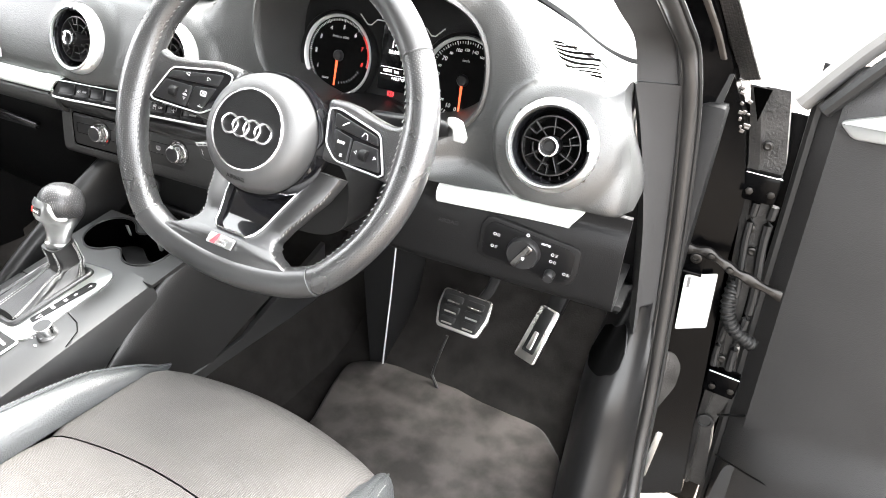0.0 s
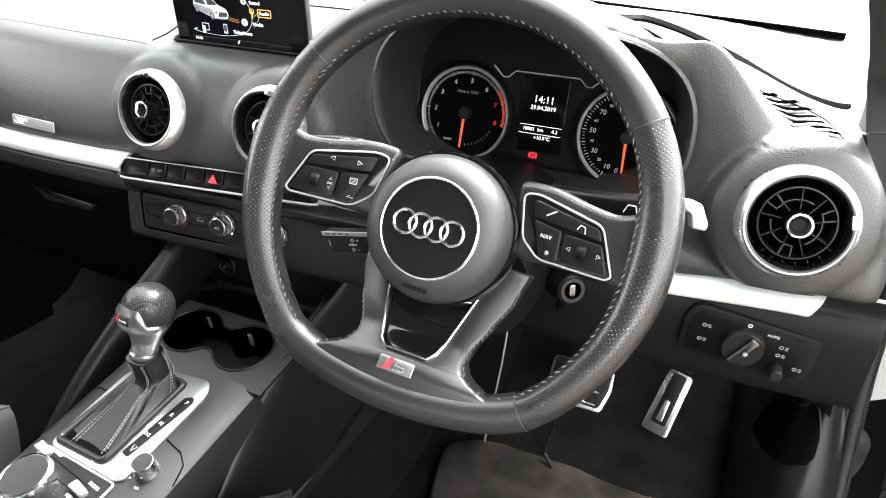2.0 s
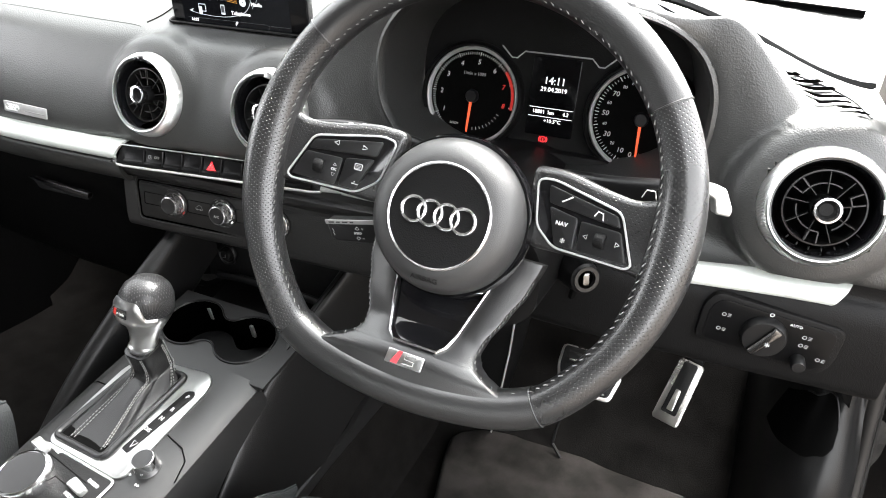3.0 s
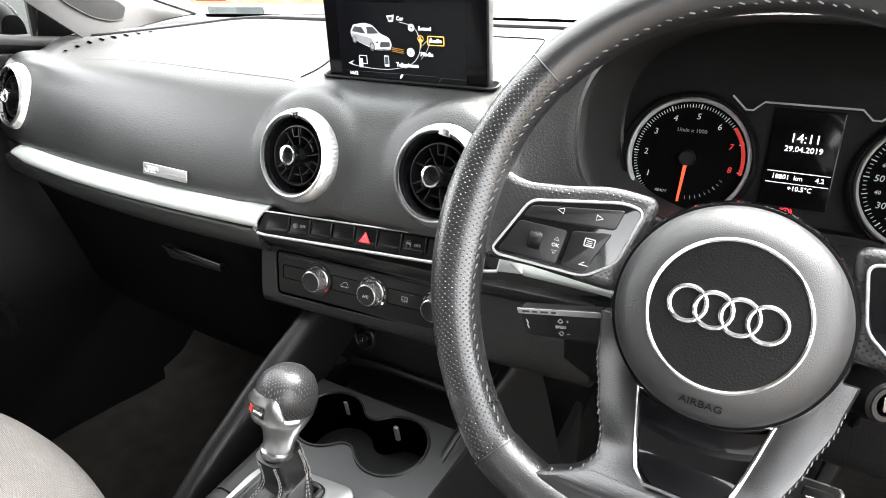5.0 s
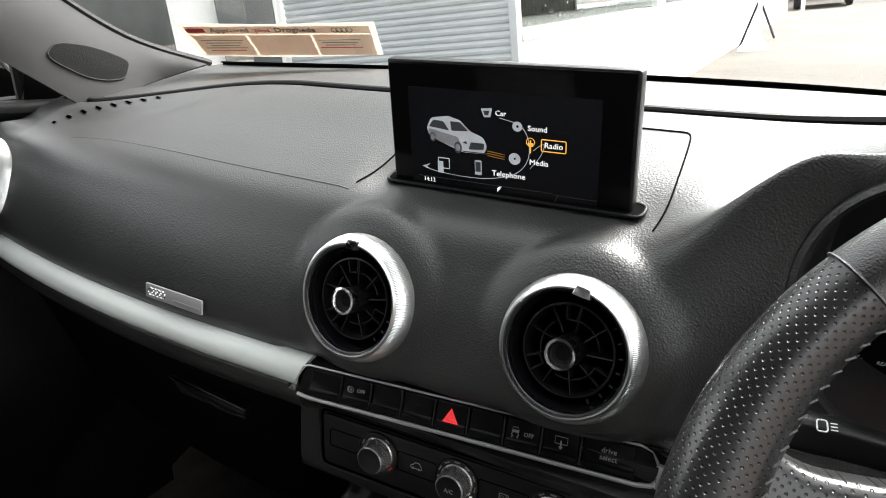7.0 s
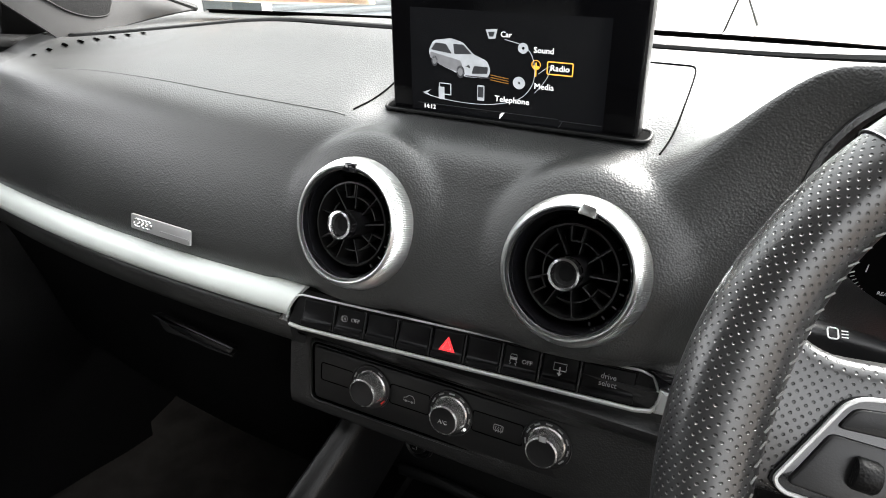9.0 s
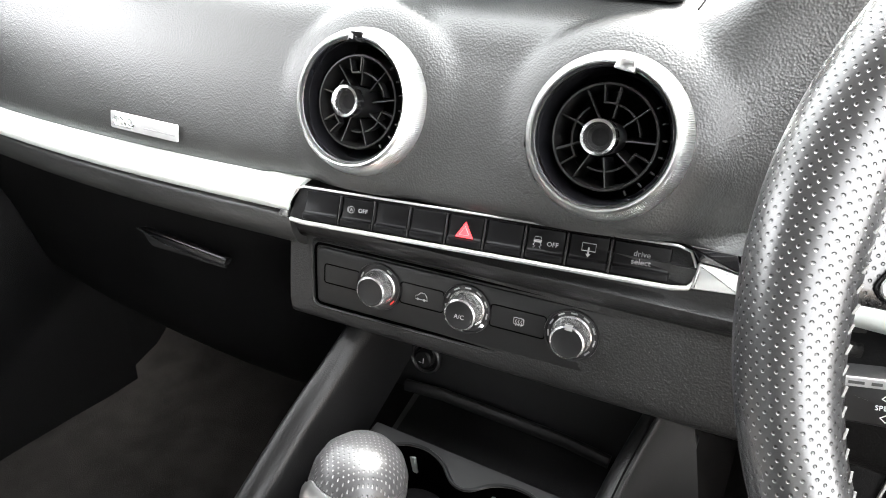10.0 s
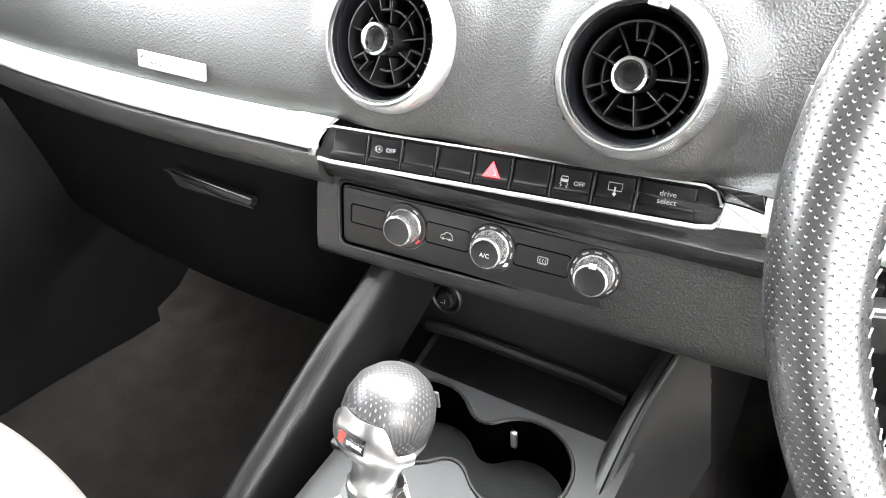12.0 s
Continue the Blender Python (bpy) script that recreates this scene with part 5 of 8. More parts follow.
s = stalk("indicator_stalk", [(0.30, 0.00, 0.684), (0.26, -0.012, 0.697), (0.215, -0.026, 0.706), (0.172, -0.040, 0.711)], 0.008, 0.012, "black indicator stalk with white markings")
part("lamp_sign", merge(outline(rect(0.0060, 0.0048, 0.0018, -0.007, 0.0), 0.0004), *[box(0.0030, 0.0005, 0.0002, m=at(-0.0125, d)) for d in (-0.0016, 0, 0.0016)]), WHITE, s, smooth=False, m=face_up((0.219, -0.0325, 0.7145), 50, 15))
part("fog_sign", merge(outline(rect(0.0046, 0.0056, 0.0014, 0.006, 0.0), 0.0004), *[box(0.0030, 0.0005, 0.0002, m=at(0.0112, d)) for d in (-0.0016, 0, 0.0016)]), WHITE, s, smooth=False, m=face_up((0.219, -0.0325, 0.7145), 50, 15))
s = stalk("wiper_stalk", [(0.42, -0.02, 0.690), (0.465, -0.049, 0.700), (0.505, -0.067, 0.709), (0.538, -0.081, 0.7165)], 0.009, 0.014, "black wiper stalk with white markings and a silver tip")
part("tip", prism(rounded([(-0.010, 0.0115), (-0.004, 0.012), (0.004, 0.009), (0.0105, -0.006), (0.009, -0.0115), (-0.002, -0.010), (-0.004, 0.001), (-0.010, 0.004)], 0.002), 0.013, 0.002, 3, -0.008), SILVER, s, "silver stalk tip", m=face_up((0.5465, -0.0870, 0.7195), 15, 12))
part("wiper_sign", merge(tube([(-0.006, -0.003, 0), (-0.003, 0.004, 0), (0.004, 0.005, 0), (0.006, -0.001, 0)], 0.0005, 4), words("AUTO", 0.0036, at(0.014, 0.0)), words("OFF", 0.0036, at(0.014, -0.0042)), words("LO", 0.0036, at(0.014, 0.0042))), WHITE, s, smooth=False, m=face_up((0.4975, -0.0775, 0.7102), 5, -22))
s = stalk("cruise_stalk", [(0.31, -0.03, 0.632), (0.28, -0.050, 0.628), (0.246, -0.066, 0.624)], 0.006, 0.011, "black cruise control stalk lettered in white")
CS = face_up((0.226, -0.0735, 0.6215), 2, 0, 10)
part("stalk_end", prism(rounded([(-0.0225, 0.0105), (-0.0195, -0.0085), (-0.014, -0.0115), (0.042, -0.0145), (0.042, 0.0105)], 0.0025), 0.013, 0.0018, 3, -0.013), SATIN, s, "flat black lettered end", m=CS)
part("label_plate", prism(rounded([(-0.0225, 0.0068), (-0.0235, 0.0112), (0.042, 0.0112), (0.042, 0.0068)], 0.0008), 0.0010, 0.0003, z0=-0.0002), GREYMARK, s, "white printed label on the stalk", m=CS)
part("print", merge(*[box(0.006 - 0.002 * (k % 2), 0.0014, 0.0003, m=at(-0.016 + 0.0075 * k, 0.0090, 0.0010)) for k in range(4)]), INK, s, smooth=False, m=CS)
for sy in (0, 1):
    mark = [outline([(0.0090, 0.0020), (0.0110, 0.0042), (0.0130, 0.0020), (0.0110, 0.0006)], 0.0003), box(0.0022, 0.0004, 0.0002, m=at(0.0165, 0.0022)), box(0.0004, 0.0022, 0.0002, m=at(0.0165, 0.0022))] if sy else [outline([(0.0090, -0.0074), (0.0110, -0.0060), (0.0130, -0.0074), (0.0110, -0.0096)], 0.0003), box(0.0022, 0.0004, 0.0002, m=at(0.0165, -0.0080))]
    for piece in (mark[:1], mark[1:]):
        part("stalk_sign", merge(*piece), WHITE, s, smooth=False, m=CS @ at(0, 0, 0.0004))
part("cancel_sign", tube([(-0.0165, 0.002, 0), (-0.0150, -0.001, 0), (-0.0160, -0.002, 0), (-0.0148, -0.005, 0)], 0.0003, 4), WHITE, s, smooth=False, m=CS @ at(0, 0, 0.0004))
part("writing", words("SPEED", 0.0032, CS @ at(0.0110, -0.0027, 0.0004)), WHITE, s)

# ---------------------------------------------------------------- centre console
CON = face_up((0.015, -0.16, 0.398), 77.6, -6.0)
con = thing("centre_console", CON, "black centre console with padded rails and a silver selector plate", "centre console")
prof = [(-0.108, -0.20), (-0.106, -0.03), (-0.098, -0.008), (-0.085, -0.001), (-0.05, 0.0), (0.05, 0.0), (0.080, -0.001), (0.093, -0.008), (0.100, -0.03), (0.104, -0.20)]
part("body", loft([[(x, y, z) for x, z in prof] for y in (-0.50, -0.30, -0.10, 0.0, 0.075)], caps=True), CONSOLE, con)
part("front_tray", merge(prism([(-0.104, 0.075), (0.098, 0.075), (0.115, 0.285), (-0.120, 0.285)], 0.01, z0=-0.066), ), HARD, con)
# cup holders
deck = prism(rounded([(-0.103, 0.070), (0.097, 0.070), (0.103, 0.173), (-0.102, 0.166)], 0.004), 0.008, 0.002, z0=-0.010)
CUPS = ((-0.051, 0.122), (0.033, 0.124))
CUP_R = 0.0385


def cup_edge(x, y, k=0.0):
    """How far a place of the deck lies outside the two joined cups."""
    round_ = min(math.hypot(x - a, y - b) for a, b in CUPS) - CUP_R
    waist = max(abs(y - 0.123) - 0.0195, abs(x + 0.009) - 0.036)
    h = max(0.0, 0.008 - abs(round_ - waist)) / 0.008
    return min(round_, waist) - h * h * 0.002


bmesh.ops.delete(deck, geom=[f for f in deck.faces if len(f.verts) > 20], context="FACES_ONLY")
part("deck_edge", deck, CONSOLE, con)
N = 64
bm = bmesh.new()
grid = {}
for i in range(N + 1):
    for j in range(N + 1):
        grid[i, j] = (-0.101 + 0.203 * i / N, 0.071 + (0.094 + 0.007 * i / N) * j / N)
vv = {k: bm.verts.new((x, y, -0.0015)) for k, (x, y) in grid.items()}
for i in range(N):
    for j in range(N):
        cx, cy = (grid[i, j][0] + grid[i + 1, j + 1][0]) / 2, (grid[i, j][1] + grid[i + 1, j + 1][1]) / 2
        if cup_edge(cx, cy) < 0:
            continue
        bm.faces.new((vv[i, j], vv[i + 1, j], vv[i + 1, j + 1], vv[i, j + 1]))
for v in list(bm.verts):
    if not v.link_faces:
        bm.verts.remove(v)
    else:
        if v.is_boundary and cup_edge(v.co.x, v.co.y) < 0.004:
            for _ in range(4):
                d, e = cup_edge(v.co.x, v.co.y), 0.0002
                gx, gy = (cup_edge(v.co.x + e, v.co.y) - d) / e, (cup_edge(v.co.x, v.co.y + e) - d) / e
                v.co.x, v.co.y = v.co.x - d * gx, v.co.y - d * gy
part("deck", bm, CONSOLE, con)
loop = []
for i in range(120):
    # the joined outline, found by walking out from the middle
    w = 2 * math.pi * i / 120
    r = 0.001
    while cup_edge(-0.009 + r * math.cos(w), 0.123 + r * math.sin(w)) < 0 and r < 0.1:
        r += 0.0004
    loop.append((-0.009 + r * math.cos(w), 0.123 + r * math.sin(w)))
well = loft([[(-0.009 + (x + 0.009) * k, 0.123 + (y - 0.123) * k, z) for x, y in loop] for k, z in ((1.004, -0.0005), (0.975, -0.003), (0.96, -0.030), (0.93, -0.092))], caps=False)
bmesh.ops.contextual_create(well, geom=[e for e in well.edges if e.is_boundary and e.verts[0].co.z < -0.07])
# The well's inner shade is painted: near-black from rim to floor.
part("cup_holder", well, VOID, con, "double cup holder with its inner shade painted near-black")
part("cup_rim", tube([(x, y, -0.0010) for x, y in loop], 0.0016, 6, closed=True), RAILPAD, con, "rounded edge of the cup holder")
for a, b in ((-0.062, 0.158), (0.013, 0.154)):
    part("cup_clip", box(0.0050, 0.0040, 0.020, 0.001, m=at(a, b, -0.024)), SILVER, con, "small silver grip in the cup holder")
# storage nook at the foot of the dashboard
part("nook_back", prism([(-0.125, -0.06), (0.125, -0.06), (0.130, 0.085), (-0.128, 0.085)], 0.006), NOOK, con, m=CON.inverted() @ face_up((0.012, 0.108, 0.455), 2, -4))
part("nook_shelf", tube([(-0.10, 0, 0), (-0.06, 0.004, 0), (0.06, 0.004, 0), (0.10, 0, 0)], 0.006, 10, flat=0.8), NOOK, con, m=CON.inverted() @ face_up((0.012, 0.090, 0.406), 10, -4))


RAILS = {-1: [(-0.142, -0.19, 0.310), (-0.136, -0.15, 0.352), (-0.129, -0.115, 0.386), (-0.121, -0.081, 0.416), (-0.113, -0.035, 0.452), (-0.104, 0.011, 0.484), (-0.098, 0.055, 0.512), (-0.094, 0.09, 0.535)],
         1: [(0.112, -0.19, 0.322), (0.110, -0.15, 0.352), (0.110, -0.115, 0.380), (0.112, -0.075, 0.405), (0.117, -0.03, 0.428), (0.124, 0.017, 0.450), (0.134, 0.055, 0.472), (0.146, 0.09, 0.498)]}
for sx in (-1, 1):
    r = [curve(RAILS[sx], i / 40) for i in range(41)]
    g = []
    for i, p in enumerate(r):
        low = 0.40 + 0.6 * smooth01(i / 14)
        sec = [(-0.014, 0, -0.085 * low), (-0.011, 0, -0.040 * low), (-0.008, 0, -0.010), (-0.004, 0, -0.001), (0.003, 0, 0.002), (0.009, 0, -0.002), (0.017, 0.008, -0.022), (0.027, 0.016, -0.065), (0.036, 0.022, -0.11), (0.046, 0.028, -0.16)]
        row = [curve([(sx * a, b, c) for a, b, c in sec], j / 36) + p for j in range(37)]
        g.append([Vector((q.x, q.y, max(q.z, 0.20))) for q in row])
    part("rail", sheet(g, 0.003), RAIL, con, "padded console rail", m=CON.inverted())
    part("rail_seam", tube([p + Vector((sx * 0.0045, 0, 0.0022)) for p in r], 0.0008, 5), DEEP, con, m=CON.inverted())
# long lower side below the rails
for sx in (-1, 1):
    part("side_skirt", prism([(-0.62, -0.10), (0.16, -0.10), (0.16, 0.085), (-0.06, 0.005), (-0.62, -0.02)], 0.010, 0.003), CONSOLE, con, m=CON.inverted() @ car_m @ pose(sx * 0.146 + (0.005 if sx > 0 else 0.0), 0.10, 0.25, 90, 0, 90))

# selector plate
sp = part("selector_plate", prism(rounded([(-0.070, -0.082), (0.0455, -0.085), (0.048, 0.045), (0.036, 0.062), (-0.058, 0.050), (-0.070, 0.03)], 0.012), 0.004, 0.0012, z0=-0.001), PLATEALU, con, "brushed aluminium selector plate")
part("boot_frame", tube([(x, y, 0.004) for x, y in rounded([(-0.064, -0.074), (0.008, -0.074), (0.012, 0.046), (-0.054, 0.040)], 0.008)], 0.0042, 10, closed=True), SATIN, sp, "black boot frame")
part("boot_well", prism(rounded([(-0.063, -0.073), (0.007, -0.073), (0.011, 0.045), (-0.053, 0.039)], 0.008), 0.0006, z0=0.0036), DEEP, sp)
gs = part("gate_strip", prism(rounded([(0.0165, -0.056), (0.027, -0.058), (0.041, 0.028), (0.036, 0.034), (0.027, 0.030)], 0.003), 0.0010, 0.0003, z0=0.0028), HARD, sp, "black strip with gear letters")
for s_, x, y in (("P", 0.0345, 0.024), ("R", 0.0310, 0.004), ("N", 0.0285, -0.010), ("D/S", 0.0250, -0.027), ("+", 0.0165, -0.018), ("-", 0.0155, -0.036)):
    part("writing", words(s_, 0.0072 if len(s_) < 2 else 0.0062, at(x, y, 0.0040, -8)), WHITE, gs)
part("arrow", outline([(0.0225, -0.043), (0.0285, -0.044), (0.0245, -0.051)], 0.0004), WHITE, gs, m=at(0, 0, 0.0040))

# rotary controller
ctl = part("control_plate", prism(rounded([(-0.074, -0.190), (0.034, -0.190), (0.040, -0.087), (-0.070, -0.084)], 0.006), 0.003, 0.001, z0=-0.001), HARD, con, "black plate round the rotary controller")
part("plate_rim", outline(rounded([(-0.074, -0.190), (0.034, -0.190), (0.040, -0.087), (-0.070, -0.084)], 0.006), 0.0016), SILVER, ctl, m=at(0, 0, 0.0015))
dialm = part("rotary_dial", lathe([(0.0275, 0.0), (0.0278, 0.010), (0.0262, 0.0145), (0.0240, 0.0155), (0.0232, 0.0150)], 80, m=at(-0.045, -0.124, 0.002)), CHROME, con, "large silver rotary dial with a black top")
part("dial_top", lathe([(0.0, 0.0158), (0.0236, 0.0150)], 60, m=at(-0.045, -0.124, 0.002)), SATIN, dialm)
for x, y, rz in ((-0.066, -0.090, -8), (0.012, -0.108, -8), (-0.066, -0.160, -8), (0.006, -0.150, -8)):
    part("rocker", prism(rounded([(-0.012, -0.005), (0.012, -0.005), (0.012, 0.004), (-0.010, 0.006)], 0.003), 0.008, 0.0025, m=at(x, y, 0.001, rz)), SILVER, ctl, "silver rocker switch")
for s_, x, y in (("RADIO", 0.022, -0.098), ("MEDIA", 0.010, -0.118), ("TEL", -0.062, -0.104), ("NAV/MAP", -0.052, -0.086)):
    part("writing", words(s_, 0.0053, at(x, y, 0.0022, -8)), WHITE, ctl)
part("plate_groove", merge(box(0.075, 0.0008, 0.0006, m=at(-0.022, -0.096, 0.0022, -7)), box(0.075, 0.0008, 0.0006, m=at(-0.026, -0.108, 0.0022, -7))), DEEP, ctl)
vol = part("volume_knob", lathe([(0.0135, 0.0), (0.0128, 0.003), (0.0122, 0.013), (0.0112, 0.0155), (0.0104, 0.0158)], 48, m=at(0.058, -0.060, 0.0)), CHROME, con, "small silver volume knob")
part("knob_top", lathe([(0.0, 0.0160), (0.0106, 0.0158)], 40, m=at(0.058, -0.060, 0.0)), SATIN, vol)
part("track_sign", merge(*[prism([(x, y - 0.0016), (x, y + 0.0016), (x + 0.0028, y)], 0.0002) for x, y in ((0.044, -0.074), (0.047, -0.074), (0.061, -0.080), (0.064, -0.080))]), WHITE, con, m=at(0, 0, 0.0006))
part("console_seam", tube([(0.048, -0.022, 0.0008), (0.075, -0.028, 0.0008), (0.088, -0.038, -0.001), (0.092, -0.060, -0.006)], 0.0007, 5), DEEP, con)
part("console_seam", tube([(-0.070, 0.0, 0.0008), (-0.085, 0.0, 0.0), (-0.100, 0.0, -0.010)], 0.0007, 5), DEEP, con)

# gear selector
gear = thing("gear_selector", CON, "gear selector with a dotted leather knob and stitched boot", "gear lever")


def boot(a, v):
    """A point of the leather boot: a round it in degrees, v from its frame to the neck."""
    q = (1 - v) ** 6.5
    hx, hy = 0.0175 + 0.0175 * q, 0.0175 + 0.0415 * q
    e = 0.42 + 0.12 * v
    c, s_ = math.cos(radians(a)), math.sin(radians(a))
    fold = 1 + 0.075 * abs(math.sin(radians(3 * a) + 5 * v)) * (1 - v) - 0.05 * abs(math.sin(radians(5 * a) - 7 * v)) * (1 - v)
    x = -0.0245 - 0.001 * q + hx * fold * math.copysign(abs(c) ** e, c)
    y = 0.036 - 0.050 * q + hy * fold * math.copysign(abs(s_) ** e, s_)
    billow = 0.0045 * math.sin(math.pi * min(1.0, v / 0.34)) * (0.5 + abs(math.sin(radians(2 * a) + 3 * v)))
    return Vector((x, y, 0.003 + 0.047 * v ** 1.1 + billow))


part("boot", loft([[boot(360 * i / 72, v) for i in range(72)] for v in np.linspace(0, 1, 37) ** 1.8]), BOOTSKIN, gear, "black leather boot with pale stitching")
for a in (-62, -104, 22, 58):
    sts = []
    for d_ in (-4, 4):
        line = [boot(a + d_, (k / 160) ** 1.8) for k in range(161)]
        run, start = 0.0, 0
        for k in range(1, 161):
            run += (line[k] - line[k - 1]).length
            if run > 0.0034:
                p, p2 = line[start], line[start].lerp(line[k], 0.68)
                o_ = Vector((p.x + 0.0245, p.y - 0.03, 0.012)).normalized() * 0.0007
                sts.append(tube([p + o_, p2 + o_], 0.0006, 5))
                run, start = 0.0, k
    part("stitching", merge(*sts), THREAD, gear, "double row of pale stitches", kind="stuff")
AX = Vector((0.005, 0.024, 0.053)).normalized()
SIDE = Vector((1, 0, 0)) - AX * AX.x
SIDE.normalize()
LEV = Matrix((SIDE, AX.cross(SIDE), AX)).transposed().to_4x4()
LEV.translation = (-0.0265, 0.036, 0.045)
part("collar", lathe([(0.0160, 0.0), (0.0168, 0.002), (0.0168, 0.006), (0.0150, 0.008), (0.0150, 0.016), (0.0172, 0.026), (0.0222, 0.036), (0.0272, 0.047), (0.0276, 0.052)], 48, m=LEV), NECK, gear, "polished metal neck")
kb = lathe([(0.0262, 0.046), (0.0282, 0.054), (0.0285, 0.061), (0.0272, 0.071), (0.0232, 0.080), (0.0165, 0.0866), (0.0085, 0.0898), (0.0, 0.0905)], 56, m=LEV @ Matrix.Diagonal((1, 1.05, 1, 1)))
uvl = kb.loops.layers.uv.new("UVMap")
back_to = LEV.inverted()
for f in kb.faces:
    for lp in f.loops:
        c = back_to @ lp.vert.co
        lp[uvl].uv = (c.x * 1.15, c.y * 1.15) if c.z > 0.062 else (0.026 * math.atan2(c.x, -c.y), c.z)
part("knob", kb, KNOBLEATHER, gear, "dotted black leather knob")
KNOB = [(0.0272, 0.040), (0.0286, 0.047), (0.0296, 0.054), (0.0298, 0.061), (0.0286, 0.071), (0.0260, 0.078)]


def on_knob(a, z, out=0.0):
    """A place on the knob's skin: a in degrees from its rear, z along the lever."""
    i = max(k for k in range(len(KNOB) - 1) if KNOB[k][1] <= z or k == 0)
    (ra, za), (rb, zb) = KNOB[i], KNOB[i + 1]
    r = ra + (rb - ra) * (z - za) / (zb - za) + out
    return (r * math.sin(radians(a)), -r * math.cos(radians(a)) * 1.05, z)


g = []
for i in range(41):
    a = -40 + 112 * i / 40
    drop = smooth01((a - 26) / 26)
    hi = 0.0705 - 0.0185 * drop - 0.006 * smooth01((-a - 26) / 14)
    lo_ = 0.0425 + 0.002 * smooth01((a - 44) / 30)
    g.append([on_knob(a, lo_ + (hi - lo_) * j / 8, 0.0012 - 0.0016 * (abs(j / 4 - 1) ** 4)) for j in range(9)])
part("knob_plate", sheet(g, 0.0015), NECK, gear, "silver name plate on the knob", m=LEV)
part("plate_inset", sheet([[on_knob(-21 + 36 * i / 12, 0.0515 + 0.0105 * j / 4, 0.0030) for j in range(5)] for i in range(13)], 0.0006), GLOSS, gear, m=LEV)
part("red_mark", sheet([[on_knob(-19 + 8 * i / 4 + 3 * j / 3, 0.0530 + 0.0075 * j / 3, 0.0036) for j in range(4)] for i in range(5)], 0.0003), RED, gear, m=LEV)
PL = LEV @ Matrix.Rotation(radians(2), 4, "Z") @ at(0.0015, -0.0318, 0.0560) @ pose(0, 0, 0, 88, 0, 0)
part("writing", words("tronic", 0.0044, at(0.0000, 0.0012, 0.0042)), WHITE, gear, m=PL)

# 12 volt socket in the nook
soc = thing("power_socket", face_up((-0.068, 0.100, 0.443), 6, -4), "round black power socket with a flap", "socket")
part("collar", lathe([(0.0122, -0.004), (0.0126, 0.003), (0.0142, 0.0042), (0.0158, 0.003), (0.0162, 0.0)], 40), NOOK, soc)
part("plug", lathe([(0.0, 0.008), (0.0070, 0.008), (0.0086, 0.0066), (0.0092, 0.001), (0.0118, -0.001), (0.0122, -0.006)], 32), HARD, soc)
part("plug_sign", merge(box(0.0008, 0.0052, 0.0002, m=at(0.0012, -0.0006, 0.0083)), box(0.0028, 0.0008, 0.0002, m=at(-0.0020, -0.0028, 0.0083))), GREYMARK, soc)

# ================================================================ round the driver's door opening
# demister slots at both ends of the dashboard: flat strips, the holes' shade painted near-black
def on_dash(x, y):
    """The place on the dashboard's upper skin over x, y."""
    lo, hi = 0.45, 1.0
    for _ in range(24):
        mid_ = (lo + hi) / 2
        if dash_point(x, mid_).y < y:
            lo = mid_
        else:
            hi = mid_
    return dash_point(x, lo)


def slots(sx, a, b, n, label):
    d = thing("demister_grille", label=label, category="grille", group="demister grilles")
    for k in range(n):
        f = (k + 0.5) / n
        x = a[0] + (b[0] - a[0]) * f
        y = a[1] + (b[1] - a[1]) * f
        w = 0.015 * (0.45 + 0.55 * math.sin(math.pi * (0.12 + 0.76 * f)))
        x0 = x - sx * (0.006 if sx > 0 else 0.0)
        g = []
        for i in range(9):
            u = (i / 8 - 0.5) * w
            row = []
            for v in (-0.0020, 0.0, 0.0020):
                row.append(on_dash(x0 + u, y - 0.005 * (sx > 0) + v + 0.25 * sx * u) + Vector((0, 0, 0.0011)))
            g.append(row)
        part("slot", sheet(g), VOID, d)
    return d


dg = thing("demister_grille", label="black slotted demister grille on the driver's dashboard end", category="grille", group="demister grilles")
LEFT_ENDS = [(0.578, 0.108, 0), (0.592, 0.075, 0), (0.608, 0.050, 0), (0.642, 0.034, 0)]
RIGHT_ENDS = [(0.588, 0.125, 0), (0.630, 0.128, 0), (0.643, 0.083, 0), (0.654, 0.047, 0)]
for k in range(8):
    a, b = curve(LEFT_ENDS, k / 7), curve(RIGHT_ENDS, k / 7)
    across = Vector((-(b - a).y, (b - a).x, 0)).normalized() * 0.0036
    g = []
    for i in range(9):
        p = a.lerp(b, i / 8)
        g.append([on_dash(p.x + across.x * v, p.y + across.y * v) + Vector((0, -0.0012, 0.0030)) for v in (-1, 0, 1)])
    # No hole is cut; the strip's colour stands for the shade inside.
    part("slot", sheet(g), VOID, dg)
part("rim", tube([on_dash(*curve([(0.573, 0.131, 0), (0.604, 0.127, 0), (0.634, 0.119, 0), (0.652, 0.094, 0), (0.656, 0.044, 0)], i / 24).xy) + Vector((0, 0, 0.0006)) for i in range(25)], 0.0010, 6), DASH, dg)
slots(-1, (-0.500, 0.207), (-0.606, 0.117), 8, "black slotted demister grille on the passenger dashboard end")

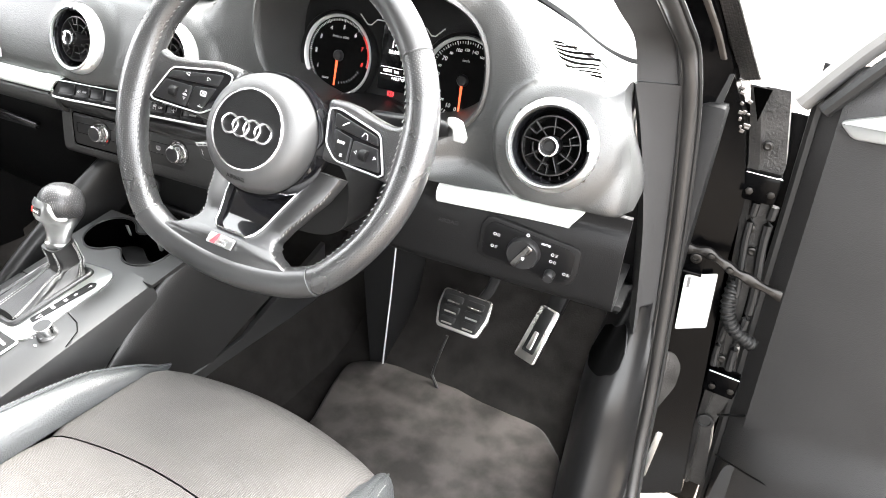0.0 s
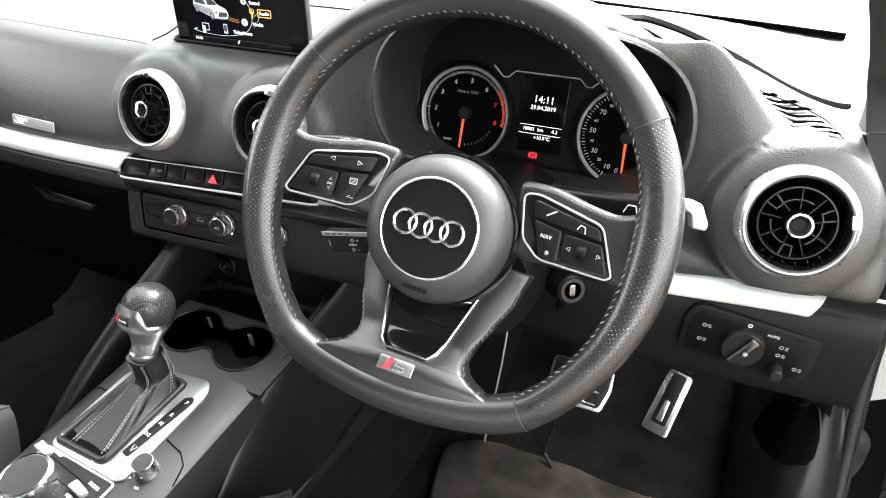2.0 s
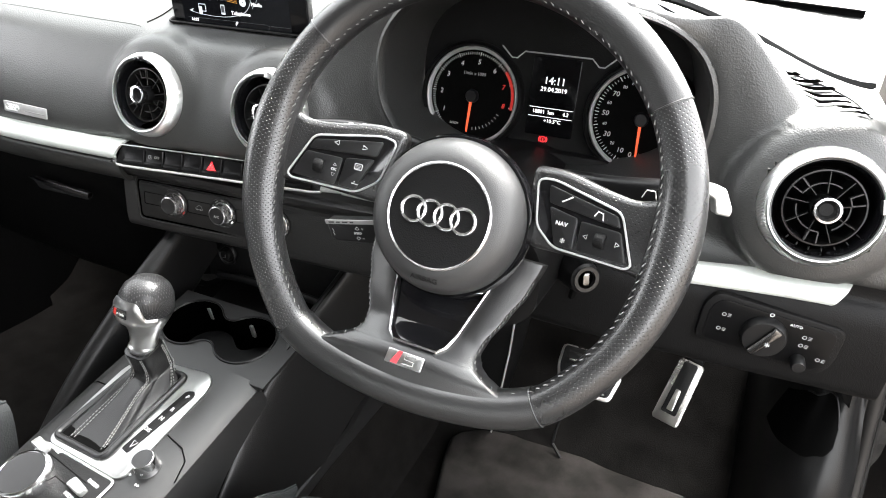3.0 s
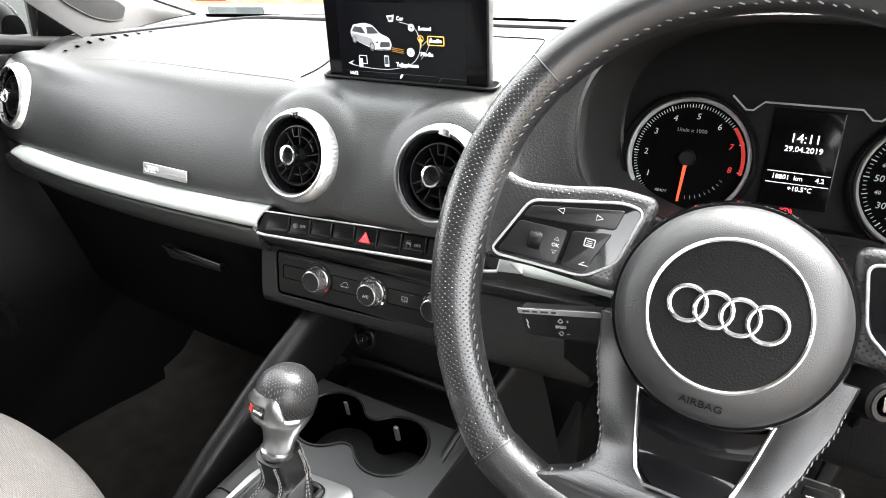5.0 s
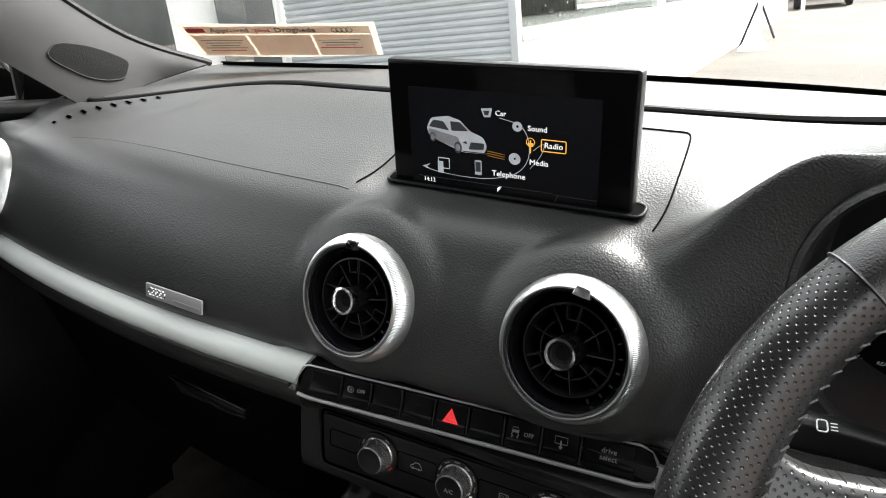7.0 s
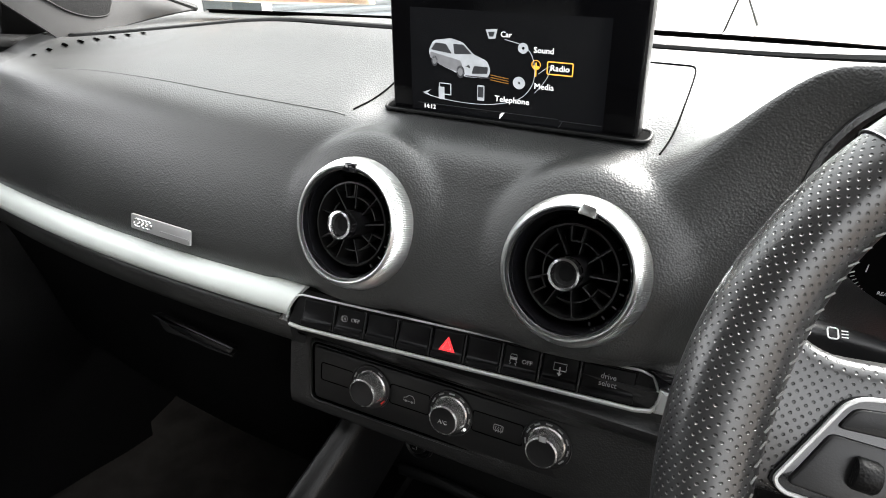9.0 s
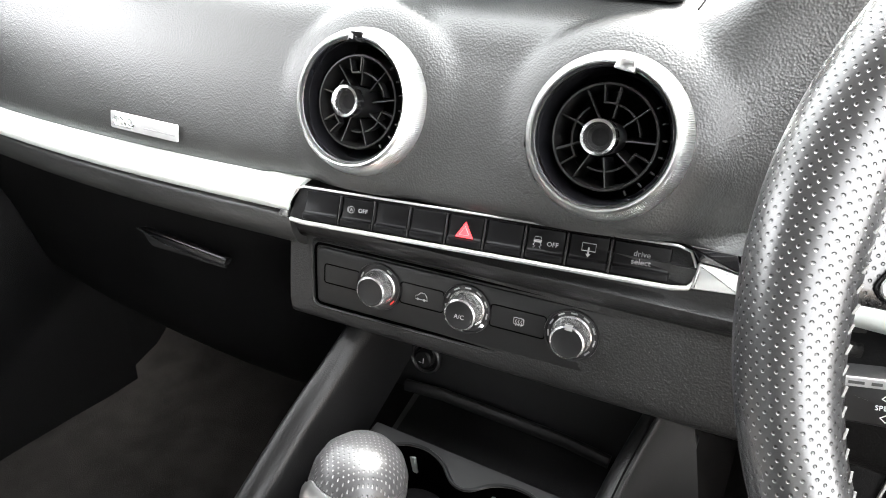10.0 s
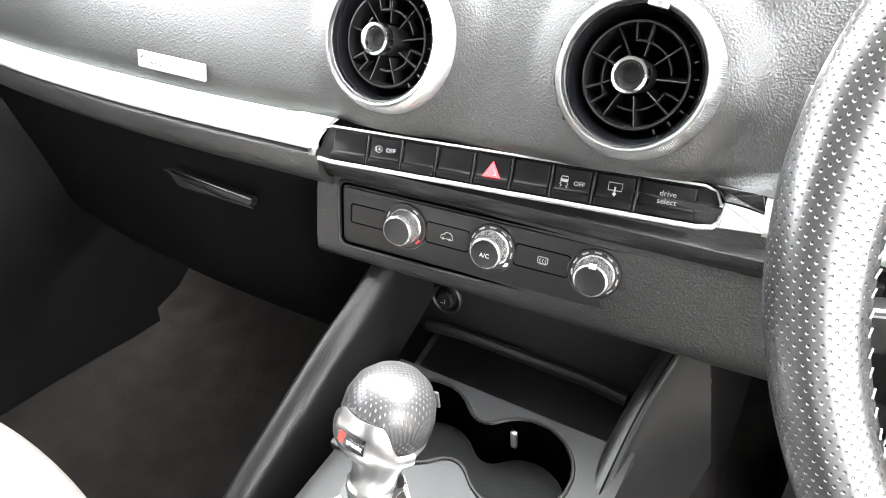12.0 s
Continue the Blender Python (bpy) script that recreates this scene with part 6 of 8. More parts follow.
# light switch panel
lsw = thing("light_switch_panel", face_up((0.621, -0.0170, 0.573), -3, 1.5, -6), "black light switch panel with a round selector", "switch panel")
part("frame", prism(rounded([(-0.060, -0.026), (0.050, -0.028), (0.058, -0.012), (0.056, 0.026), (-0.054, 0.030), (-0.062, 0.016)], 0.010), 0.006, 0.002, z0=-0.004), HARD, lsw)
part("face", prism(rounded([(-0.054, -0.021), (0.045, -0.023), (0.052, -0.010), (0.050, 0.021), (-0.049, 0.025), (-0.056, 0.013)], 0.008), 0.002, 0.0005, z0=0.001), KEYBLACK, lsw)
kn = part("selector", lathe([(0.0195, 0.0), (0.0190, 0.006), (0.0175, 0.009), (0.0, 0.0095)], 48, m=at(-0.006, 0.0, 0.003)), SATIN, lsw, "black round light selector")
part("grip", prism(rounded([(-0.0038, -0.017), (0.0038, -0.017), (0.0046, 0.017), (-0.0046, 0.017)], 0.003), 0.004, 0.0015, z0=0.0115, m=at(-0.006, 0, 0) @ pose(0, 0, 0, 0, 0, -28)), DARKCHROME, kn, "silver grip across the selector")
part("sign", words("*", 0.010, at(-0.003, -0.003, 0.0162)), WHITE, kn)
part("dimmer", lathe([(0.0065, 0.0), (0.0062, 0.010), (0.0050, 0.012), (0.0, 0.0122)], 24, m=at(0.029, -0.016, 0.003)), SATIN, lsw, "small ribbed dimmer wheel")
part("marking", merge(words("AUTO", 0.0038, at(0.016, 0.0180)), lathe([(0.0012, 0), (0.002, 0.0001)], 14, m=at(-0.006, 0.0225))), WHITE, lsw, m=at(0, 0, 0.0032))
for x, y in ((-0.043, 0.010), (-0.043, -0.006), (0.026, 0.009), (0.026, 0.000), (0.044, -0.010)):
    part("lamp_sign", merge(lathe([(0.0012, 0), (0.0020, 0.0001)], 14, m=at(x, y)), *[box(0.0030, 0.0005, 0.0002, m=at(x + 0.0045, y + d)) for d in (-0.0014, 0, 0.0014)]), GREYMARK, lsw, smooth=False, m=at(0, 0, 0.0032))
part("airbag_word", words("AIRBAG", 0.0075, face_up((0.520, -0.0190, 0.585), -3, 3)), SATIN, lsw, m=lsw.matrix_world.inverted())

# knee panel below, footwell sides and pedals
kp = thing("knee_panel", label="black underside of the driver's dashboard", category="panel")
g = []
for i in range(13):
    x = 0.19 + 0.54 * i / 12
    g.append([(x, 0.05 + skew(x), 0.508), (x, 0.12 + skew(x), 0.50), (x, 0.20 + skew(x), 0.46), (x, 0.26, 0.40), (x, 0.33, 0.40)])
part("panel", sheet(g, 0.006), HARD, kp)
fs = thing("footwell_panel", label="dark plastic side panel beside the pedals", category="panel")
part("panel", loft([[(0.272, 0.215, 0.52), (0.345, 0.215, 0.52), (0.345, 0.36, 0.52), (0.272, 0.36, 0.52)], [(0.275, 0.225, 0.30), (0.330, 0.225, 0.30), (0.335, 0.36, 0.30), (0.275, 0.36, 0.30)], [(0.280, 0.250, 0.092), (0.304, 0.255, 0.092), (0.310, 0.36, 0.092), (0.280, 0.36, 0.092)]]), HARD, fs)
part("edge", tube([(0.347, 0.212, 0.52), (0.332, 0.222, 0.30), (0.306, 0.251, 0.092)], 0.0016, 6), BEZEL, fs, "pale edge of the panel")

kick = thing("kick_panel", label="black kick panel with a storage pocket by the door", category="panel")


def kick_point(s, z, off=0.0):
    """A place on the kick panel, s along its run from the pedals to the door seal."""
    sxx = 0.815 - 0.105 * (z - 0.10) if z < 0.4 else 0.7835 - 0.11 * (z - 0.4)
    step = 0.058 * smooth01((z - 0.30) / 0.14)
    flare = 0.055 * (1 - smooth01((z - 0.08) / 0.24))
    inn = 0.046 * (1 - smooth01((z - 0.28) / 0.22))
    a, b = 0.733 - inn, sxx - 0.011
    row = [(a, 0.44, z), (a, 0.30, z), (a, 0.20, z)] + [(a + (b - a) * f, y, z) for f, y in ((0.09, 0.13 + step * 0.4 - flare), (0.26, 0.088 + step - flare), (0.48, 0.072 + step - flare), (0.72, 0.078 + step - flare * 0.8), (0.90, 0.096 + step - flare * 0.5), (1.0, 0.112 + step * 0.7))]
    p = curve(row, s)
    if off:
        d = curve(row, min(1, s + 0.01)) - curve(row, max(0, s - 0.01))
        p += Vector((d.y, -d.x, 0)).normalized() * off
    return p


front = [[kick_point(k / 40, 0.080 + 0.014 * i) for k in range(41)] for i in range(28)]
back = [[kick_point(k / 40, 0.080 + 0.014 * i, -0.003) for k in range(40, -1, -1)] for i in range(28)]
part("panel", sheet([f + b + f[:1] for f, b in zip(front, back)]), RAILPAD, kick)
# The pocket is laid on flat; its inner shade is the sheet's colour.
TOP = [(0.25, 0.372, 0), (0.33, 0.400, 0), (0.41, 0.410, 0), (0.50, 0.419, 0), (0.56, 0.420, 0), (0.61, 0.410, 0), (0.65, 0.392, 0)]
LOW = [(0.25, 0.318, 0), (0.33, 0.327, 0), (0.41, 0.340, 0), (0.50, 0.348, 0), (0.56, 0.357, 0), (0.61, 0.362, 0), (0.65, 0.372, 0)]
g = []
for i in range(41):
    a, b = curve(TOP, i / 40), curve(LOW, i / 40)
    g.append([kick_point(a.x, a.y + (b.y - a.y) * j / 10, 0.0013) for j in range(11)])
part("pocket", sheet(g), DEEP, kick, "flat near-black sheet for the shaded storage pocket")
part("pocket_edge", tube([kick_point(*curve(TOP, 0.17 + 0.83 * i / 30).xy, 0.0013) for i in range(31)], 0.0011, 8), SATIN, kick)

bp = thing("brake_pedal", face_up((0.449, 0.281, 0.254), 38, -4), "wide brake pedal with steel edges and black rubber pads", "pedal")
part("plate", prism(rounded([(-0.041, -0.036), (0.041, -0.036), (0.051, 0.002), (0.049, 0.036), (-0.049, 0.036), (-0.051, 0.002)], 0.009), 0.006, 0.002), STEEL, bp)
part("rubber_cover", prism(rounded([(-0.037, -0.030), (0.037, -0.030), (0.046, 0.003), (0.045, 0.034), (-0.045, 0.034), (-0.046, 0.003)], 0.007), 0.0035, 0.0012, z0=0.005), RUBBER, bp, "black rubber cover")
for y, w in ((-0.019, 0.021), (0.001, 0.024), (0.020, 0.025)):
    for x in (-0.021, 0.021):
        part("pad", prism(rect(w + 0.009, 0.0125, 0.004, x, y), 0.0025, 0.0012, z0=0.008), RUBBER, bp, "raised rubber pad")
        part("bar", box(w, 0.0034, 0.002, 0.0008, 1, m=at(x, y - 0.0065, 0.0100)), STEEL, bp, "steel inlay")
part("arm", tube([(0.02, 0.02, -0.002), (0.03, 0.06, -0.01), (0.035, 0.12, -0.01), (0.03, 0.20, 0.02)], 0.010, 8, flat=0.5), HARD, bp)
ap = thing("accelerator_pedal", face_up((0.585, 0.302, 0.245), 28, -10, -8), "steel accelerator pedal with a rubber insert", "pedal")
part("plate", prism(rounded([(-0.021, -0.052), (0.021, -0.052), (0.020, 0.052), (-0.018, 0.052)], 0.006), 0.006, 0.002), STEEL, ap)
part("insert", prism(rounded([(-0.012, -0.036), (0.012, -0.036), (0.011, 0.050), (-0.010, 0.050)], 0.004), 0.003, 0.001, z0=0.0055), RUBBER, ap, "black rubber insert")
part("ridge", prism(rounded([(-0.005, -0.030), (0.005, -0.030), (0.004, 0.005), (-0.004, 0.005)], 0.002), 0.003, 0.001, z0=0.008), STEEL, ap, "steel ridge")
part("arm", box(0.03, 0.10, 0.02, 0.004, m=at(0, 0.06, -0.02)), HARD, ap)

fm = thing("floor_mat", label="grey-brown velour floor mat with a dark edge", category="floor mat")
mt = rounded([(0.278, 0.053), (0.256, 0.162), (0.250, 0.222), (0.296, 0.252), (0.418, 0.268), (0.506, 0.243), (0.636, 0.230), (0.682, 0.175), (0.715, 0.04), (0.72, -0.35), (0.285, -0.35)], 0.02)
part("velour", prism(mt, 0.009, 0.003, z0=0.098), MATTE, fm)
part("edge_binding", tube([(x, y, 0.1020) for x, y in mt], 0.0035, 6, closed=True), RUBBER, fm, "dark bound edge")
part("cord", tube([(0.425, 0.275, 0.20), (0.415, 0.262, 0.15), (0.412, 0.25, 0.12), (0.43, 0.235, 0.108)], 0.003, 6), RUBBER, fm)


# ---------------------------------------------------------------- seats
def seat(name, m, label, sx=1):
    s = thing(name, m, label, "car seat", "front seats")
    W, L = 0.168, 0.50

    def top(x, y):
        return -0.014 * smooth01(1 + y / 0.05) ** 2 - 0.10 * max(0, -y - 0.02) * 0.35 + 0.010 * math.cos(x / W * 1.4)

    def front(x):
        return -0.021 * (x / W) ** 2

    def cushion(y0, y1, nm):
        g = []
        for i in range(25):
            x = -W + 2 * W * i / 24
            row = []
            for j in range(21):
                f = j / 20
                y = y0 + (y1 - y0) * f
                e = min(f, 1 - f)
                z = top(x, y) - 0.006 * (1 - smooth01(e / 0.10)) - 0.006 * (1 - smooth01((W - abs(x)) / 0.02))
                row.append((x, y + front(x), z))
            if nm == "thigh_cushion":
                a = row[0]
                row = [(a[0], a[1] + 0.004, a[2] - 0.13), (a[0], a[1] + 0.012, a[2] - 0.06), (a[0], a[1] + 0.010, a[2] - 0.015)] + row
            g.append(row)
        part(nm, sheet(g), CLOTH, s, "grey ribbed cloth")

    cushion(0.0, -0.163, "thigh_cushion")
    cushion(-0.165, -L, "seat_cushion")
    for side in (-1, 1):
        g = []
        for i in range(31):
            f = i / 30
            y = 0.005 - (L - 0.0) * f
            lift = 0.050 * math.sin(math.pi * min(1, f * 1.5 + 0.02) * 0.5) ** 0.7
            tip = smooth01(f / 0.18)
            row = []
            for j in range(13):
                a = math.pi * j / 12
                wx = W - 0.004 + (0.046 * (0.35 + 0.65 * tip)) * (1 - math.cos(a)) * 0.5 * 1.9
                z = top(W, y) - 0.004 + lift * math.sin(a) * (0.35 + 0.65 * tip) - 0.16 * (j / 12) ** 4
                row.append((side * wx, y - 0.035 + 0.02 * math.sin(a) * (1 - tip), z))
            g.append(row)
        bmx = sheet(g)
        part("bolster", bmx, SEATLEATHER, s, "dark leather bolster")
        part("piping", tube([Vector(r[5]) + Vector((0, 0, 0.0006)) for r in g], 0.0016, 6), SEATLEATHER, s)
        part("stitching", merge(*[box(0.0007, 0.0034, 0.0006, m=Matrix.Translation(curve([r[6] for r in g[1:]], k / 90) + Vector((0, 0, 0.0004)))) for k in range(91)]), THREAD, s, smooth=False, kind="stuff")
    part("base", box(0.44, 0.44, 0.20, 0.03, m=at(0, -0.28, -0.17)), HARD, s)
    part("backrest", box(0.46, 0.10, 0.56, 0.045, 4, m=pose(0, -0.585, 0.25, 16, 0, 0)), SEATLEATHER, s, "leather backrest")
    return s


seat("driver_seat", pose(0.364, -0.150, 0.350, -3, 0, -5), "grey cloth driver's seat with dark leather bolsters")
seat("passenger_seat", pose(-0.345, -0.170, 0.388, -4, 0, -5), "grey cloth passenger seat with dark leather bolsters")

# ---------------------------------------------------------------- pillars, windscreen, roof edge
LU = [(-0.697, 0.46, 0.800), (-0.689, 0.30, 0.852), (-0.696, 0.15, 0.954), (-0.642, -0.05, 1.078), (-0.612, -0.22, 1.150)]
LL = [(-0.632, 0.185, 0.772), (-0.667, 0.07, 0.868), (-0.677, -0.04, 0.950), (-0.667, -0.22, 1.050), (-0.642, -0.42, 1.110)]


def pillar_trim(name, up, low, label, material, swell=1.0):
    holder = tagged(new(name), label, "pillar", kind="structure")
    g = []
    s = 1 if up[0][0] > 0 else -1
    for i in range(31):
        a, b = curve(up, i / 30), curve(low, i / 30)
        row = []
        for j in range(11):
            f = j / 10
            p = a.lerp(b, f)
            p += Vector((-s * 0.022, -0.012, 0.006)) * (swell * math.sin(math.pi * f) ** 0.8)
            row.append(p)
        g.append(row)
    part("pillar_trim", sheet(g, 0.004), material, holder)
    return g


gl = pillar_trim("pillar_left", LU, LL, "grey cloth windscreen pillar with a small speaker grille", PILLAR)
spk = thing("tweeter_grille", label="small dark speaker grille in the pillar trim", category="speaker grille")


def on_pillar(u, v, out=0.0015):
    """A place on the left pillar's skin: u along it, v across it, both in cells of its grid."""
    i, j = int(u), int(v)
    a = gl[i][j].lerp(gl[i + 1][j], u - i)
    b = gl[i][j + 1].lerp(gl[i + 1][j + 1], u - i)
    n = (gl[i + 1][j] - gl[i][j]).cross(gl[i][j + 1] - gl[i][j]).normalized()
    n = n if n.x > 0 else -n
    return a.lerp(b, v - j) + n * out


go = rounded([(1.5, 6.6), (3.5, 4.3), (5.4, 4.5), (6.3, 5.9), (5.0, 8.0), (2.5, 7.9)], 0.9)
gc = (4.0, 6.2)
part("grille", loft([[on_pillar(gc[0] + (u - gc[0]) * k, gc[1] + (v - gc[1]) * k, 0.0062) for u, v in go] for k in (1.0, 0.66, 0.33, 0.02)], caps=False), mat("speaker_mesh", (0.0055, 0.0055, 0.0055), 0.8, grain=1.0, grain_scale=900, spec=0.08), spk)
part("rim", tube([on_pillar(u, v, 0.0056) for u, v in go], 0.0009, 6, closed=True), PILLAR, spk)

part("edge_seal", tube([curve(LU, i / 40) + Vector((0.004, -0.002, 0.004)) for i in range(41)], 0.0055, 8), RUBBER, bpy.data.objects["pillar_left"], "black edge seal")

RU = [(0.684, 0.090, 0.757), (0.671, 0.093, 0.80), (0.657, 0.050, 0.83), (0.642, 0.010, 0.86), (0.631, -0.020, 0.88), (0.600, -0.110, 0.945), (0.560, -0.24, 1.060), (0.54, -0.36, 1.12)]
RL = [(0.729, 0.112, 0.757), (0.719, 0.104, 0.80), (0.708, 0.056, 0.83), (0.692, 0.014, 0.86), (0.681, -0.018, 0.88), (0.660, -0.114, 0.945), (0.630, -0.25, 1.050), (0.60, -0.40, 1.11)]
pillar_trim("pillar_right", RU, RL, "dark grey windscreen pillar beside the driver's door", PILLAR, 0.25)
SEAL = [(0.790, -0.60, 0.070), (0.803, -0.20, 0.072), (0.815, 0.02, 0.085), (0.806, 0.090, 0.14), (0.797, 0.125, 0.22), (0.7915, 0.145, 0.30), (0.782, 0.155, 0.40), (0.772, 0.155, 0.50), (0.761, 0.145, 0.60), (0.748, 0.130, 0.70), (0.7375, 0.112, 0.76), (0.7265, 0.097, 0.80), (0.7145, 0.052, 0.83), (0.700, 0.012, 0.86), (0.688, -0.020, 0.88), (0.668, -0.114, 0.945), (0.638, -0.26, 1.06), (0.620, -0.60, 1.12)]
low = thing("pillar_foot_trim", label="dark grey lower pillar trim beside the dashboard", category="trim")
FOOT_L = [(0.6842, 0.0902, 0.7560), (0.701, 0.098, 0.70), (0.7235, 0.108, 0.60), (0.737, 0.122, 0.50), (0.746, 0.128, 0.42)]
FOOT_R = [(0.7291, 0.1123, 0.7560), (0.7375, 0.133, 0.70), (0.7505, 0.150, 0.60), (0.7615, 0.160, 0.50), (0.770, 0.160, 0.42)]
g = []
for i in range(25):
    a, b = curve(FOOT_L, i / 24), curve(FOOT_R, i / 24)
    row = [a + Vector((-0.012, 0.050, 0)), a + Vector((-0.005, 0.012, 0))]
    g.append(row + [a.lerp(b, k / 8) + Vector((-0.0055, -0.003, 0.0015)) * math.sin(math.pi * k / 8) ** 0.8 for k in range(9)] + [b + Vector((0.004, 0.030, 0))])
part("trim", sheet(g, 0.003), PILLAR, low)
part("joint", tube([Vector(RU[0]).lerp(Vector(RL[0]), k / 10) + Vector((-0.0055, -0.0036, 0.0008)) * math.sin(math.pi * k / 10) ** 0.8 for k in range(11)], 0.0008, 5), SATIN, low)
part("backing", box(0.070, 0.010, 0.36, 0.002, m=pose(0.724, 0.180, 0.590, 0, 7, 0)), HARD, low)

SEALSKIN = mat("seal_rubber", (0.016, 0.0152, 0.0147), 0.42, spec=0.45, grain=0.2, grain_scale=900)
seal = thing("door_seal", label="grey rubber door seal round the opening", category="seal")
part("bulb", tube([curve(SEAL, i / 120) for i in range(121)], 0.0085, 12), SEALSKIN, seal)
part("inner_lip", tube([curve(SEAL, i / 120) + Vector((-0.0085, -0.0005, 0.0)) for i in range(121)], 0.0040, 8), SEALSKIN, seal)
part("outer_lip", tube([curve(SEAL, i / 120) + Vector((0.0100, 0.004, 0.0)) for i in range(121)], 0.0034, 8), RUBBER, seal)

body = tagged(new("door_opening"), "gloss black painted door opening of the car", "car body", kind="structure")
WIDTH = [(0.10, 0.060), (0.30, 0.060), (0.50, 0.058), (0.60, 0.066), (0.70, 0.052), (0.76, 0.036), (0.80, 0.028), (1.2, 0.024)]
g = []
for i in range(61):
    p = curve(SEAL[3:], i / 60 * 0.93)
    w = float(np.interp(p.z, [q[0] for q in WIDTH], [q[1] for q in WIDTH]))
    slope = 0.55 + 0.25 * smooth01((p.z - 0.55) / 0.2)
    g.append([p + Vector((0.004, 0.010, 0))] + [p + Vector((0.008 + w * k / 5, 0.040 + slope * w * k / 5, 0)) for k in range(6)] + [p + Vector((0.010 + w, 0.060 + slope * w, 0)), p + Vector((0.012 + w, 0.150 - 0.085 * smooth01((p.z - 0.60) / 0.12) + slope * w, 0))])
part("frame_skin", sheet(g, 0.003), PAINT, body)
part("pale_bead", tube([curve([(0.764, 0.150, 0.785), (0.752, 0.115, 0.815), (0.735, 0.070, 0.850), (0.715, 0.020, 0.888), (0.690, -0.06, 0.945)], k / 30) for k in range(31)], 0.0042, 8, flat=0.6), PALEBEIGE, body, "pale beige bead along the frame edge")
part("sill", prism([(-1.3, 0.0), (0.10, 0.0), (0.10, 0.10), (-1.3, 0.10)], 0.10, 0.02), PAINT, body, m=pose(0.90, 0.0, -0.03, 90, 0, 90) @ pose(0, 0, -0.09))
part("wing_inner", box(0.15, 0.02, 0.73, 0.004, m=pose(0.845, 0.345, 0.335, 0, 0, -12)), PAINT, body)
# scalloped edge of the grey inner panel that laps over the paint
SCALLOP = rounded([(0.0, 0.075), (0.010, 0.068), (0.022, 0.048), (0.022, 0.012), (0.012, -0.012), (0.003, -0.034), (-0.012, -0.060), (-0.020, -0.060), (-0.016, 0.075)], 0.010)
part("lap_flange", prism(SCALLOP, 0.002, 0.0006, m=face_up((0.801, 0.176, 0.300), 0, 27)), DUSTY, body, "dull brown scalloped flange")
# Bright plate that puts a glint on the black opening.
part("sill_glint_plate", prism(rect(0.010, 0.090, 0.004), 0.0015, 0.0006, m=face_up((0.8145, 0.138, 0.215), 0, 20, -4)), ALU, body, "bright strip added for the glint by the sill")
# ribbed shield between the pillar and the wing
shield = thing("ribbed_shield", label="dark grey ribbed plastic shield beside the pillar", category="shield")
for k in range(8):
    f = k / 7
    a, b = Vector((0.790, 0.228, 0.750)).lerp(Vector((0.809, 0.222, 0.755)), f), Vector((0.722, 0.045, 0.903)).lerp(Vector((0.737, 0.043, 0.904)), f)
    part("rib", tube([a.lerp(b, j / 10) for j in range(11)], 0.0016, 6), DUSTY, shield)
part("back", sheet([[Vector((0.787, 0.233, 0.749)).lerp(Vector((0.719, 0.050, 0.902)), j / 8), Vector((0.811, 0.227, 0.754)).lerp(Vector((0.739, 0.048, 0.903)), j / 8)] for j in range(9)], 0.003), HARD, shield)

lab = thing("type_plate_sticker", face_up((0.8145, 0.2065, 0.4465), 0, 27, 5), "white printed sticker on the black door opening", "sticker")
part("paper", prism(rect(0.046, 0.090, 0.003), 0.0006), STICKER, lab)
for k in range(5):
    part("print_line", box(0.0011, (0.044, 0.030, 0.052, 0.026, 0.038)[k], 0.0002, m=at((-0.0185, -0.0150, -0.0095, -0.0065, 0.0010)[k], -0.040 + (0.044, 0.030, 0.052, 0.026, 0.038)[k] / 2, 0.0007)), GREYMARK, lab)
for k in range(6):
    part("print_block", box(0.018 - 0.003 * (k % 3), 0.0010, 0.0002, m=at(0.010, -0.036 + 0.0032 * k, 0.0007)), GREYMARK, lab)
for k in range(3):
    part("print_block", box(0.022 - 0.004 * k, 0.0012, 0.0002, m=at(0.006, 0.038 - 0.0036 * k, 0.0007)), GREYMARK, lab)
part("emblem", box(0.004, 0.016, 0.0002, m=at(-0.0165, 0.033, 0.0007)), INK, lab)

cs = thing("door_check_strap", label="dark metal door check strap with a bolted end", category="check strap")
g = []
for i in range(33):
    p = curve([(0.785, 0.190, 0.529), (0.812, 0.188, 0.531), (0.842, 0.190, 0.516), (0.870, 0.191, 0.506), (0.912, 0.195, 0.492)], i / 32)
    h = 0.0062 + 0.0014 * math.cos(i * 0.8)
    g.append([p + Vector(d) for d in ((0, 0.000, h), (0, 0.006, h), (0, 0.006, -h), (0, 0, -h), (0, -0.002, -h * 0.55), (0, -0.002, h * 0.55))])
part("strap", loft(g), DARKSTEEL, cs)
part("bracket", merge(prism(rounded([(-0.017, -0.022), (0.013, -0.020), (0.014, 0.012), (-0.010, 0.020)], 0.005), 0.005, 0.0015, m=face_up((0.797, 0.200, 0.516), 0)), prism(rounded([(-0.016, -0.022), (0.014, -0.022), (0.013, -0.017), (-0.016, -0.017)], 0.002), 0.010, 0.0015, m=face_up((0.797, 0.198, 0.516), 0))), PAINT, cs)
part("bolt", lathe([(0.0075, 0.0), (0.0075, 0.005), (0.0055, 0.006), (0.0040, 0.006), (0.0036, 0.003), (0.0, 0.003)], 24, m=face_up((0.798, 0.195, 0.519), 0)), DARKSTEEL, cs)
for x, y, z in ((0.842, 0.1865, 0.516), (0.815, 0.1845, 0.530)):
    part("rivet", lathe([(0.0045, 0.0), (0.0040, 0.0025), (0.0, 0.0035)], 16, m=face_up((x, y, z), 0)), DARKSTEEL, cs)

